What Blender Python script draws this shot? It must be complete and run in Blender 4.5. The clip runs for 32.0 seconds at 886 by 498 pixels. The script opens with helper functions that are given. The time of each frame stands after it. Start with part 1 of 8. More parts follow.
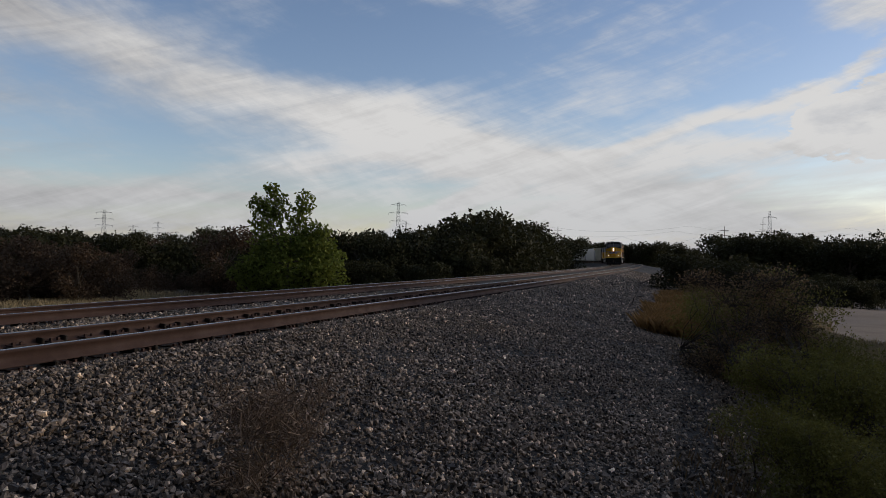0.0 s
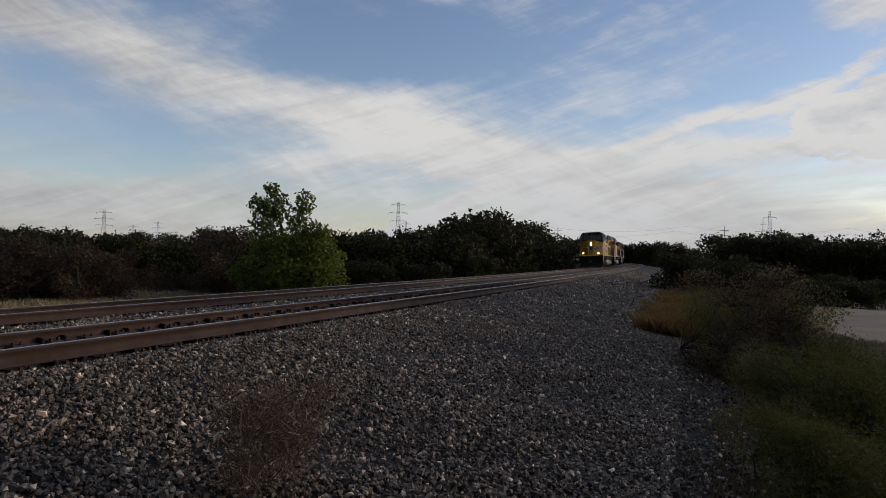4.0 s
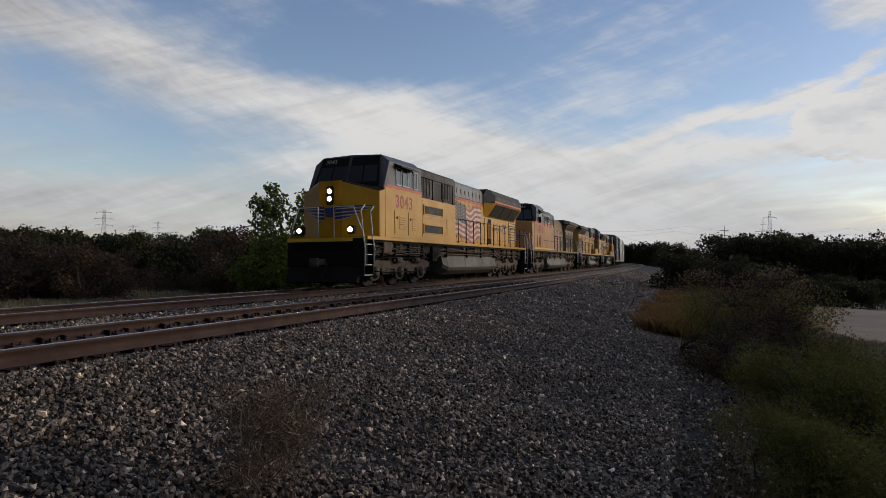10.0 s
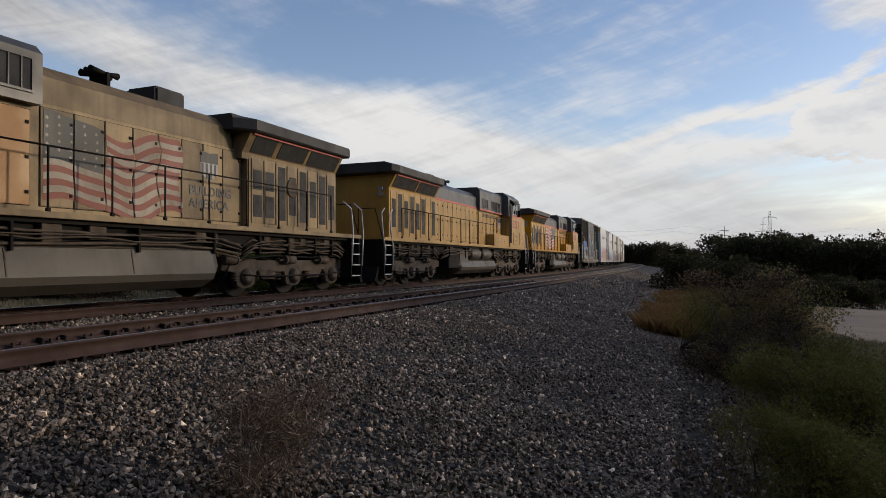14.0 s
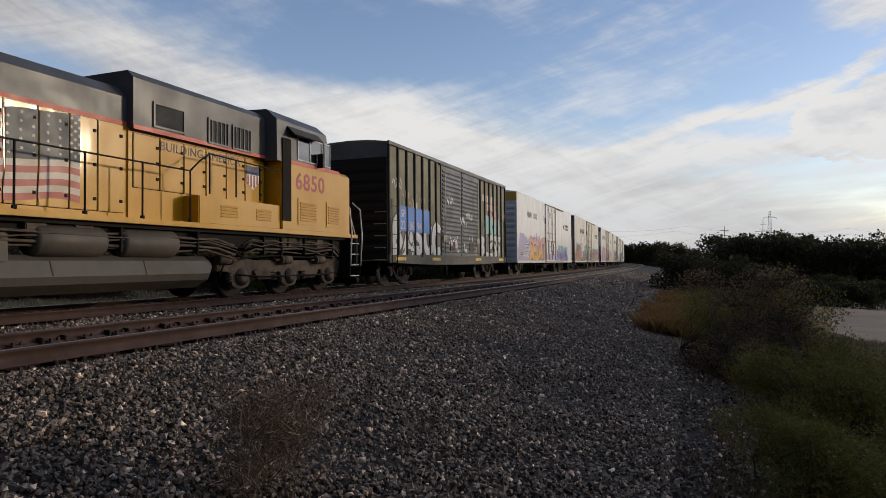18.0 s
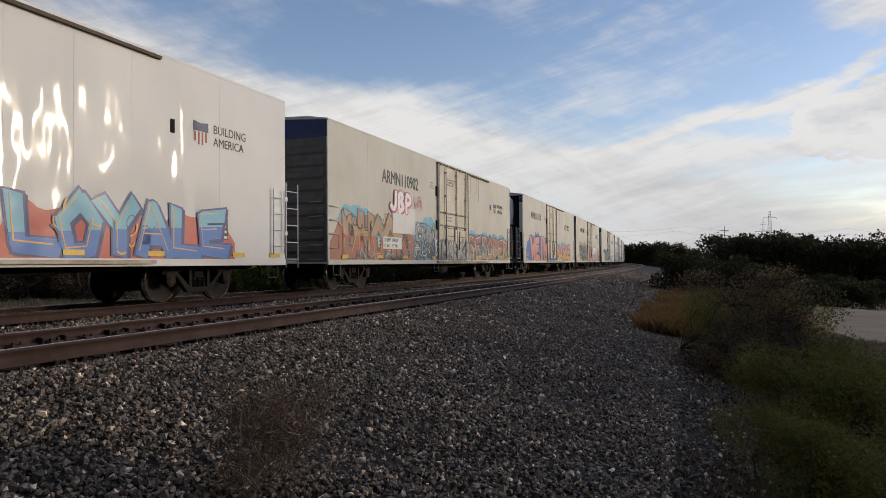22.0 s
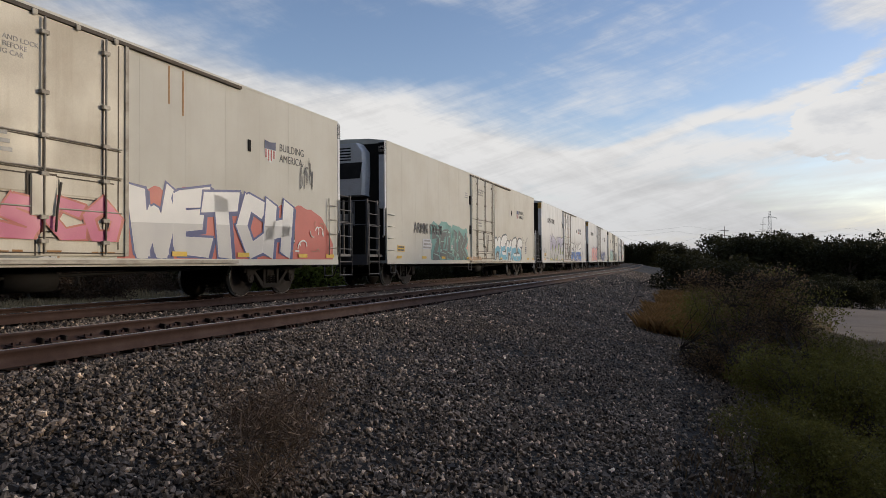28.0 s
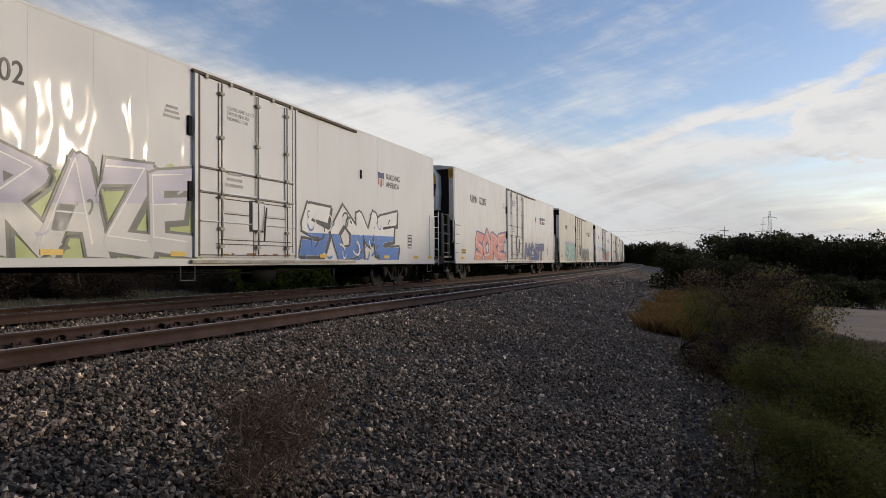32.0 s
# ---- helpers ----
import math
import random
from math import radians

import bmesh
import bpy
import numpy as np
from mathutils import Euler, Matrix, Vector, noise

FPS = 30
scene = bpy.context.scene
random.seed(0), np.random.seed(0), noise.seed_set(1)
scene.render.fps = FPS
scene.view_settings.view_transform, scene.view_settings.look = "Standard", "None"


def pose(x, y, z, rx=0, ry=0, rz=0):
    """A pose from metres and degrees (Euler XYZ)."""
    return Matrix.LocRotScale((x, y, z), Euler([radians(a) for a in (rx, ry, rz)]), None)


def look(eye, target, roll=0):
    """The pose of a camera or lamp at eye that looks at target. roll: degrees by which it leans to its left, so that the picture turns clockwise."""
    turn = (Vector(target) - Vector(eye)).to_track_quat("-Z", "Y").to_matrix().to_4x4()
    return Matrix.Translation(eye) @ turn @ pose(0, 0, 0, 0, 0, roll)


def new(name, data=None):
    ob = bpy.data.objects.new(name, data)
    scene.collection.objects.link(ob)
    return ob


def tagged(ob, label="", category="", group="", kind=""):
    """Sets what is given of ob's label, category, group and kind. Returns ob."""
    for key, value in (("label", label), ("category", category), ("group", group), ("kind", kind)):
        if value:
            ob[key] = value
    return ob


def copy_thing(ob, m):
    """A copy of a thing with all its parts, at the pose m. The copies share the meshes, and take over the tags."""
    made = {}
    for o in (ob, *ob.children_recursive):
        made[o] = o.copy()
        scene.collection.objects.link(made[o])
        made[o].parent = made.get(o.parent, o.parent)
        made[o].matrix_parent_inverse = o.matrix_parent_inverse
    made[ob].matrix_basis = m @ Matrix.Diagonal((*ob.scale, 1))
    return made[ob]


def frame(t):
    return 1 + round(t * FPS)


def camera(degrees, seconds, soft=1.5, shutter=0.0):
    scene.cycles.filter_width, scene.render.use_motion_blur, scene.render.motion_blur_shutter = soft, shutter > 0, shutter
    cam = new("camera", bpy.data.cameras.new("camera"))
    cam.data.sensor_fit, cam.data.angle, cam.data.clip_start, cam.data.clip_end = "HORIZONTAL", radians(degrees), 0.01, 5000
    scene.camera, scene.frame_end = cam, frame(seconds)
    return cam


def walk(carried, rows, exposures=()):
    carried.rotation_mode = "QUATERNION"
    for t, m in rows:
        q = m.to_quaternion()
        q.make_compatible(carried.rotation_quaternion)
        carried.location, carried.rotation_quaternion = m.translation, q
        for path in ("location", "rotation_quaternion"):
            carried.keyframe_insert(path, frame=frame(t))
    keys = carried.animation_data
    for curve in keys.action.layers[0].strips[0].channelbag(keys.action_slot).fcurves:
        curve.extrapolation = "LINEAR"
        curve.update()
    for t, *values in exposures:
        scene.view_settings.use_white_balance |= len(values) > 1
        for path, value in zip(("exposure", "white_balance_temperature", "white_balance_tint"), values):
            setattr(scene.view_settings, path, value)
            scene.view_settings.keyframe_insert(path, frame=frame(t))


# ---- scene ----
LENS = 68.0
cam = camera(LENS, 32.0, soft=0.55)
EYE = (0.0, 0.0, 0.947)
STAND = look(EYE, (0.0, 100.0, 0.947 + 1.3202), 0.815)
walk(cam, [(0.0, STAND), (32.0, STAND)], exposures=[(0.0, -0.21), (9.0, -0.20), (12.5, 0.02), (32.0, 0.02)])

# ---- light: a low evening sun to the right, thin streaky cloud ----
SUN_AZ, SUN_EL = 76.0, 11.0      # degrees clockwise from the view's axis (+y), and above the horizon


def sun_and_sky():
    sun = new("sun", bpy.data.lights.new("sun", "SUN"))
    sun.data.energy, sun.data.angle, sun.data.color = 1.4, radians(2.5), (1.0, 0.82, 0.58)
    a, e = radians(SUN_AZ), radians(SUN_EL)
    way = Vector((math.sin(a) * math.cos(e), math.cos(a) * math.cos(e), math.sin(e)))
    sun.matrix_world = look(way * 50, (0, 0, 0))
    world = bpy.data.worlds.new("evening_sky")
    scene.world = world
    world.use_nodes = True
    nt = world.node_tree
    nt.nodes.clear()
    N, L = nt.nodes.new, nt.links.new

    def math_(op, a, b=None, clamp=False):
        n = N("ShaderNodeMath")
        n.operation, n.use_clamp = op, clamp
        for i, v in enumerate((a, b)):
            if v is None:
                continue
            if isinstance(v, (int, float)):
                n.inputs[i].default_value = v
            else:
                L(v, n.inputs[i])
        return n.outputs[0]

    def ramp(v, lo, hi):
        n = N("ShaderNodeMapRange")
        n.interpolation_type = "SMOOTHSTEP"
        L(v, n.inputs[0])
        n.inputs[1].default_value, n.inputs[2].default_value = lo, hi
        return n.outputs[0]

    def noise_(vec, scale, detail=6, rough=0.55, dist=0.0):
        n = N("ShaderNodeTexNoise")
        L(vec, n.inputs["Vector"])
        n.inputs["Scale"].default_value, n.inputs["Detail"].default_value = scale, detail
        n.inputs["Roughness"].default_value, n.inputs["Distortion"].default_value = rough, dist
        return n.outputs[0]

    geo = N("ShaderNodeTexCoord").outputs["Generated"]
    sep = N("ShaderNodeSeparateXYZ")
    L(geo, sep.inputs[0])
    az = math_("ARCTAN2", sep.outputs[0], sep.outputs[1])
    el = math_("ARCSINE", sep.outputs[2])

    def vec(x, y, z=0.0):
        n = N("ShaderNodeCombineXYZ")
        for i, v in enumerate((x, y, z)):
            if isinstance(v, (int, float)):
                n.inputs[i].default_value = v
            else:
                L(v, n.inputs[i])
        return n.outputs[0]

    warp = noise_(vec(math_("MULTIPLY", az, 1.6), math_("MULTIPLY", el, 3.2), 5.0), 1.0, 5, 0.55)
    wob = math_("MULTIPLY", math_("SUBTRACT", warp, 0.5), 0.20)
    # long bands of cirrus: direction, offset, half width, weight
    total = 0.15
    for nx, ny, off, wid, weight in ((0.270, 0.963, 0.142, 0.085, 0.80), (-0.361, 0.932, 0.049, 0.020, 1.0), (-0.065, 0.998, 0.128, 0.030, 0.30), (-0.30, 0.954, 0.150, 0.05, 0.22)):
        d = math_("ADD", math_("ADD", math_("MULTIPLY", az, nx), math_("MULTIPLY", el, ny)), -off)
        d = math_("ABSOLUTE", math_("ADD", d, wob))
        total = math_("ADD", math_("MULTIPLY", math_("SUBTRACT", 1.0, ramp(d, 0.0, wid)), weight), total)
    # banks and gaps in the veil: bearing, height, breadth, depth, weight
    for a0, e0, ra, re, weight in ((-0.62, 0.17, 0.16, 0.05, 0.45), (-0.52, 0.150, 0.24, 0.035, -0.30), (-0.08, 0.31, 0.24, 0.07, -0.36), (0.27, 0.235, 0.20, 0.045, -0.28),
                                   (0.12, 0.15, 0.26, 0.04, 0.16), (0.45, 0.09, 0.26, 0.05, 0.22), (-0.66, 0.27, 0.12, 0.06, 0.35), (0.60, 0.33, 0.09, 0.05, 0.75), (0.58, 0.24, 0.20, 0.05, -0.30), (0.46, 0.29, 0.10, 0.05, -0.25), (0.60, 0.275, 0.10, 0.035, -0.40), (0.40, 0.15, 0.12, 0.03, 0.30), (-0.05, 0.20, 0.16, 0.05, 0.25)):
        dx = math_("MULTIPLY", math_("SUBTRACT", az, a0), 1 / ra)
        dy = math_("MULTIPLY", math_("SUBTRACT", math_("ADD", el, math_("MULTIPLY", wob, 0.6)), e0), 1 / re)
        rr = math_("ADD", math_("MULTIPLY", dx, dx), math_("MULTIPLY", dy, dy))
        total = math_("ADD", math_("MULTIPLY", math_("SUBTRACT", 1.0, ramp(rr, 0.0, 1.6)), weight), total)
    # billows, fibres drawn out along the bands, and small heaps of cloud low down towards the sun
    skew = math_("ADD", math_("MULTIPLY", az, 0.26), el)
    billow = noise_(vec(math_("MULTIPLY", az, 3.4), math_("MULTIPLY", skew, 8.0), 3.1), 1.0, 9, 0.60, 0.5)
    rise = math_("SUBTRACT", el, math_("MULTIPLY", az, 0.30))
    fibre = noise_(vec(math_("MULTIPLY", az, 3.0), math_("MULTIPLY", rise, 15.0), 8.7), 1.0, 8, 0.58, 0.4)
    heap = noise_(vec(math_("MULTIPLY", az, 8.0), math_("MULTIPLY", el, 19.0), 1.7), 1.0, 10, 0.58)
    # one heaped cloud towards the sun: bright rim, grey body
    hx = math_("MULTIPLY", math_("SUBTRACT", az, 0.625), 1 / 0.135)
    hy = math_("MULTIPLY", math_("SUBTRACT", math_("ADD", el, math_("MULTIPLY", az, -0.22)), 0.055), 1 / 0.052)
    pile = math_("SUBTRACT", 1.0, math_("ADD", math_("MULTIPLY", hx, hx), math_("MULTIPLY", hy, hy)))
    pile = math_("ADD", pile, math_("MULTIPLY", math_("SUBTRACT", heap, 0.5), 3.4))
    fleck = math_("MULTIPLY", ramp(heap, 0.54, 0.62), math_("MULTIPLY", ramp(az, 0.40, 0.52), math_("MULTIPLY", ramp(el, 0.06, 0.12), math_("SUBTRACT", 1.0, ramp(el, 0.27, 0.32)))))
    sunward = ramp(pile, 0.0, 0.22)
    dens = math_("ADD", total, math_("MULTIPLY", math_("SUBTRACT", billow, 0.5), 1.45))
    dens = math_("ADD", dens, math_("MULTIPLY", math_("MULTIPLY", math_("SUBTRACT", fibre, 0.48), 1.35), ramp(az, -0.35, 0.25)))
    dens = math_("ADD", dens, math_("ADD", math_("MULTIPLY", sunward, 1.2), math_("MULTIPLY", fleck, 0.40)))
    small = noise_(vec(math_("MULTIPLY", az, 9.0), math_("MULTIPLY", skew, 26.0), 4.4), 1.0, 8, 0.66, 0.3)
    dens = math_("ADD", dens, math_("MULTIPLY", math_("SUBTRACT", small, 0.5), 0.85))
    hair = noise_(vec(math_("MULTIPLY", az, 5.0), math_("MULTIPLY", rise, 46.0), 6.1), 1.0, 7, 0.62, 0.6)
    dens = math_("ADD", dens, math_("MULTIPLY", math_("MULTIPLY", math_("SUBTRACT", hair, 0.5), 0.85), ramp(az, -0.6, 0.2)))
    haze = math_("SUBTRACT", 1.0, ramp(el, 0.0, 0.20))
    dens = math_("ADD", dens, math_("MULTIPLY", haze, 0.46))
    bars = noise_(vec(math_("MULTIPLY", az, 2.6), math_("MULTIPLY", math_("SUBTRACT", el, math_("MULTIPLY", az, 0.05)), 34.0), 2.2), 1.0, 6, 0.55, 0.3)      # level streaks low in the sky
    dens = math_("ADD", dens, math_("MULTIPLY", math_("MULTIPLY", math_("SUBTRACT", bars, 0.47), 1.7), math_("SUBTRACT", 1.0, ramp(el, 0.10, 0.24))))
    toward = math_("COSINE", math_("SUBTRACT", az, radians(SUN_AZ)))
    dens = math_("ADD", dens, math_("MULTIPLY", math_("SUBTRACT", 1.0, ramp(toward, -0.85, -0.40)), 0.9))      # a closed deck added out of view, away from the sun, to cut fill light
    thin = math_("SUBTRACT", 1.0, math_("MULTIPLY", ramp(el, 0.45, 0.95), 0.12))      # the veil thins out overhead
    mask = math_("MULTIPLY", math_("MULTIPLY", ramp(dens, -0.12, 1.2), 0.97), thin, True)

    sky = N("ShaderNodeTexSky")
    sky.sky_type, sky.sun_disc = "NISHITA", False
    sky.sun_elevation, sky.sun_rotation = radians(SUN_EL), radians(SUN_AZ)
    sky.altitude, sky.air_density, sky.dust_density, sky.ozone_density = 100, 1.0, 0.6, 2.0
    b1 = N("ShaderNodeBackground")
    tint = N("ShaderNodeMix")
    tint.data_type, tint.blend_type = "RGBA", "MULTIPLY"
    tint.inputs[0].default_value = 1.0
    L(sky.outputs[0], tint.inputs[6])
    tint.inputs[7].default_value = (1.06, 0.94, 0.99, 1)
    L(tint.outputs[2], b1.inputs[0])
    b1.inputs[1].default_value = 0.185
    # cloud: grey-blue where thick and away from the sun, warm white towards it
    cr = N("ShaderNodeMix")
    cr.data_type = "RGBA"
    L(math_("ADD", math_("MULTIPLY", ramp(toward, -1.0, 0.30), 0.84), math_("ADD", math_("MULTIPLY", math_("SUBTRACT", billow, 0.42), 0.9), math_("ADD", math_("MULTIPLY", math_("SUBTRACT", hair, 0.5), 0.75), math_("MULTIPLY", math_("SUBTRACT", small, 0.5), 0.7))), True), cr.inputs[0])
    cr.inputs[6].default_value, cr.inputs[7].default_value = (0.30, 0.29, 0.30, 1), (0.93, 0.915, 0.90, 1)
    shade = N("ShaderNodeMix")
    shade.data_type, shade.blend_type = "RGBA", "MULTIPLY"
    low = math_("MULTIPLY", math_("SUBTRACT", 1.0, ramp(el, 0.02, 0.20)), 0.46)
    L(math_("MAXIMUM", low, math_("MULTIPLY", ramp(pile, 0.45, 1.1), 0.45)), shade.inputs[0])
    L(cr.outputs[2], shade.inputs[6])
    shade.inputs[7].default_value = (0.60, 0.64, 0.72, 1)
    b2 = N("ShaderNodeBackground")
    L(shade.outputs[2], b2.inputs[0])
    # the veil glows round the hidden sun
    glow = N("ShaderNodeMath")
    glow.operation = "MULTIPLY"
    near = math_("ADD", math_("MULTIPLY", sep.outputs[0], way.x), math_("ADD", math_("MULTIPLY", sep.outputs[1], way.y), math_("MULTIPLY", sep.outputs[2], way.z)))
    L(math_("ADD", 0.85, math_("MULTIPLY", ramp(near, 0.82, 1.0), 2.4)), glow.inputs[0])
    L(math_("ADD", 0.14, math_("MULTIPLY", ramp(toward, -0.85, -0.38), 0.86)), glow.inputs[1])      # that added unseen deck is dimmed, so front faces get less light
    L(glow.outputs[0], b2.inputs[1])
    mix = N("ShaderNodeMixShader")
    L(mask, mix.inputs[0])
    L(b1.outputs[0], mix.inputs[1])
    L(b2.outputs[0], mix.inputs[2])
    out = N("ShaderNodeOutputWorld")
    L(mix.outputs[0], out.inputs[0])


sun_and_sky()


# ---- materials ----
def material(name, colour, rough=0.7, metal=0.0, vary=0.25, scale=3.0, grain=60.0, bump=0.15, second=None, amount=0.5,
             streaks=0.0, island=0.0, pieces=0.0, emit=0.0, coords="Object", spec=0.5, stretch=(1, 1, 1), glints=0.0):
    """Paint or stone: a base colour, blotches of a second colour, streaks that run down, fine grain and relief."""
    m = bpy.data.materials.new(name)
    m.use_nodes = True
    nt = m.node_tree
    bsdf = nt.nodes["Principled BSDF"]
    N, L = nt.nodes.new, nt.links.new
    co = N("ShaderNodeTexCoord").outputs[coords]
    if stretch != (1, 1, 1):
        mp = N("ShaderNodeMapping")
        mp.inputs["Scale"].default_value = stretch
        L(co, mp.inputs[0])
        co = mp.outputs[0]

    def noise_(scale, detail=5, vec=None):
        n = N("ShaderNodeTexNoise")
        L(vec or co, n.inputs["Vector"])
        n.inputs["Scale"].default_value, n.inputs["Detail"].default_value = scale, detail
        n.inputs["Roughness"].default_value = 0.6
        return n.outputs[0]

    def ramp(v, lo, hi, a=0.0, b=1.0):
        n = N("ShaderNodeMapRange")
        L(v, n.inputs[0])
        for i, x in enumerate((lo, hi, a, b)):
            n.inputs[i + 1].default_value = x
        return n.outputs[0]

    def mix(fac, a, b, how="MIX"):
        n = N("ShaderNodeMix")
        n.data_type, n.blend_type = "RGBA", how
        for i, v in ((0, fac), (6, a), (7, b)):
            if isinstance(v, tuple):
                n.inputs[i].default_value = (*v[:3], 1)
            elif isinstance(v, float):
                n.inputs[i].default_value = v
            else:
                L(v, n.inputs[i])
        return n.outputs[2]

    second = second or tuple(c * 0.45 for c in colour)
    big, fine = noise_(scale), noise_(grain, 3)
    col = mix(ramp(big, 0.42, 0.72, 0.0, amount), colour, second)
    if streaks:
        mp = N("ShaderNodeMapping")
        mp.inputs["Scale"].default_value = (7.0, 7.0, 0.35)
        L(co, mp.inputs[0])
        col = mix(ramp(noise_(1.0, 6, mp.outputs[0]), 0.5, 0.8, 0.0, streaks), col, second)
    col = mix(1.0, col, ramp(fine, 0.25, 0.75, 1.0 - vary, 1.0 + vary * 0.6), "MULTIPLY")
    if island or pieces:
        src = N("ShaderNodeNewGeometry").outputs["Random Per Island"] if island else N("ShaderNodeObjectInfo").outputs["Random"]
        k = island or pieces
        col = mix(1.0, col, ramp(src, 0.0, 1.0, 1.0 - k, 1.0 + k), "MULTIPLY")
    if glints:      # sun glints painted into the colour: one stone in ten much paler
        fr = N("ShaderNodeMath")
        fr.operation = "FRACT"
        ml = N("ShaderNodeMath")
        ml.operation = "MULTIPLY"
        ml.inputs[1].default_value = 17.3
        L(src, ml.inputs[0])
        L(ml.outputs[0], fr.inputs[0])
        gt = N("ShaderNodeMath")
        gt.operation = "GREATER_THAN"
        gt.inputs[1].default_value = 0.90
        L(fr.outputs[0], gt.inputs[0])
        col = mix(1.0, col, ramp(gt.outputs[0], 0.0, 1.0, 1.0, glints), "MULTIPLY")
    L(col, bsdf.inputs["Base Color"])
    L(ramp(big, 0.3, 0.7, max(rough - 0.12, 0.02), min(rough + 0.12, 1.0)), bsdf.inputs["Roughness"])
    bsdf.inputs["Metallic"].default_value = metal
    bsdf.inputs["Specular IOR Level"].default_value = spec
    if bump:
        b = N("ShaderNodeBump")
        b.inputs["Strength"].default_value, b.inputs["Distance"].default_value = bump, 0.02
        L(fine, b.inputs["Height"])
        L(b.outputs[0], bsdf.inputs["Normal"])
    if emit:
        bsdf.inputs["Emission Color"].default_value = (*colour, 1)
        bsdf.inputs["Emission Strength"].default_value = emit
    return m


def leaf_material(name, colour, second, trans=0.25):
    m = material(name, colour, 0.55, vary=0.2, scale=0.5, grain=9.0, bump=0.0, second=second, amount=0.8, island=0.28, spec=0.10)
    nt = m.node_tree
    bsdf, out = nt.nodes["Principled BSDF"], nt.nodes["Material Output"]
    tr = nt.nodes.new("ShaderNodeBsdfTranslucent")
    nt.links.new(bsdf.inputs["Base Color"].links[0].from_socket, tr.inputs[0])
    mx = nt.nodes.new("ShaderNodeMixShader")
    mx.inputs[0].default_value = trans
    nt.links.new(bsdf.outputs[0], mx.inputs[1])
    nt.links.new(tr.outputs[0], mx.inputs[2])
    nt.links.new(mx.outputs[0], out.inputs[0])
    return m


def glass_material(name, colour, rough=0.05):
    m = bpy.data.materials.new(name)
    m.use_nodes = True
    b = m.node_tree.nodes["Principled BSDF"]
    b.inputs["Base Color"].default_value = (*colour, 1)
    b.inputs["Roughness"].default_value = rough
    b.inputs["Specular IOR Level"].default_value = 0.9
    return m


def glossy_coat(m, weight, rough, wave):
    """A clear coat over slightly buckled sheet metal."""
    nt = m.node_tree
    b = nt.nodes["Principled BSDF"]
    b.inputs["Coat Weight"].default_value, b.inputs["Coat Roughness"].default_value = weight, rough
    mp = nt.nodes.new("ShaderNodeMapping")
    mp.inputs["Scale"].default_value = (1.6, 1.0, 0.7)
    nt.links.new(nt.nodes.new("ShaderNodeTexCoord").outputs["Object"], mp.inputs[0])
    n = nt.nodes.new("ShaderNodeTexNoise")
    n.inputs["Scale"].default_value, n.inputs["Detail"].default_value = 0.95, 1.2
    nt.links.new(mp.outputs[0], n.inputs["Vector"])
    bp = nt.nodes.new("ShaderNodeBump")
    bp.inputs["Strength"].default_value, bp.inputs["Distance"].default_value = 1.0, wave
    nt.links.new(n.outputs[0], bp.inputs["Height"])
    nt.links.new(bp.outputs[0], b.inputs["Coat Normal"])


M = {}
M["yellow"] = material("yellow_loco_paint", (0.52, 0.262, 0.005), 0.42, spec=0.25, second=(0.36, 0.17, 0.008), amount=0.45, streaks=0.35, scale=0.9, bump=0.04, vary=0.12)
M["faded"] = material("faded_yellow_paint", (0.37, 0.180, 0.042), 0.42, spec=0.3, second=(0.25, 0.115, 0.035), amount=0.6, streaks=0.5, scale=0.8, bump=0.04, vary=0.15)
M["dusty"] = material("dusty_yellow_paint", (0.46, 0.265, 0.055), 0.45, spec=0.35, second=(0.22, 0.135, 0.05), amount=0.6, streaks=0.6, scale=0.7, bump=0.05, vary=0.18)
M["sooty"] = material("sooty_yellow_paint", (0.30, 0.205, 0.095), 0.50, second=(0.070, 0.055, 0.042), amount=0.8, spec=0.25, streaks=0.6, scale=0.9, bump=0.05, vary=0.2, pieces=0.3)
M["ghost"] = material("bleached_flag_white", (0.40, 0.34, 0.27), 0.5, second=(0.15, 0.125, 0.095), amount=0.7, streaks=0.5, scale=1.2, bump=0.02, spec=0.2)
M["ghostred"] = material("bleached_flag_red", (0.26, 0.075, 0.055), 0.5, second=(0.22, 0.10, 0.07), amount=0.7, streaks=0.5, scale=1.2, bump=0.02, spec=0.2)
M["ghostblue"] = material("bleached_flag_blue", (0.080, 0.084, 0.082), 0.5, second=(0.14, 0.125, 0.10), amount=0.7, streaks=0.4, scale=1.2, bump=0.02, spec=0.2)
# dark door colour for grime and gaps, and for the lock rods' painted shadows
M["grime_shade"] = material("door_grime_and_shade", (0.085, 0.068, 0.052), 0.8, second=(0.20, 0.15, 0.10), amount=0.6, scale=2.5, bump=0.0)
M["grey"] = material("grey_loco_paint", (0.075, 0.074, 0.075), 0.45, second=(0.034, 0.033, 0.032), amount=0.6, streaks=0.4, scale=1.1, bump=0.05)
M["hoodgrey"] = material("hood_grey_paint", (0.20, 0.205, 0.21), 0.4, second=(0.12, 0.12, 0.12), amount=0.5, streaks=0.3, scale=1.1, bump=0.04)
M["roof"] = material("sooty_roof_paint", (0.048, 0.045, 0.044), 0.7, second=(0.022, 0.020, 0.018), amount=0.7, scale=1.3)
M["red"] = material("red_stripe_paint", (0.55, 0.075, 0.045), 0.5, second=(0.35, 0.09, 0.05), amount=0.5, bump=0.02)
M["castings"] = material("dark_freight_truck_steel", (0.026, 0.021, 0.017), 0.8, spec=0.2, second=(0.014, 0.012, 0.010), amount=0.6, scale=3.0, grain=40)
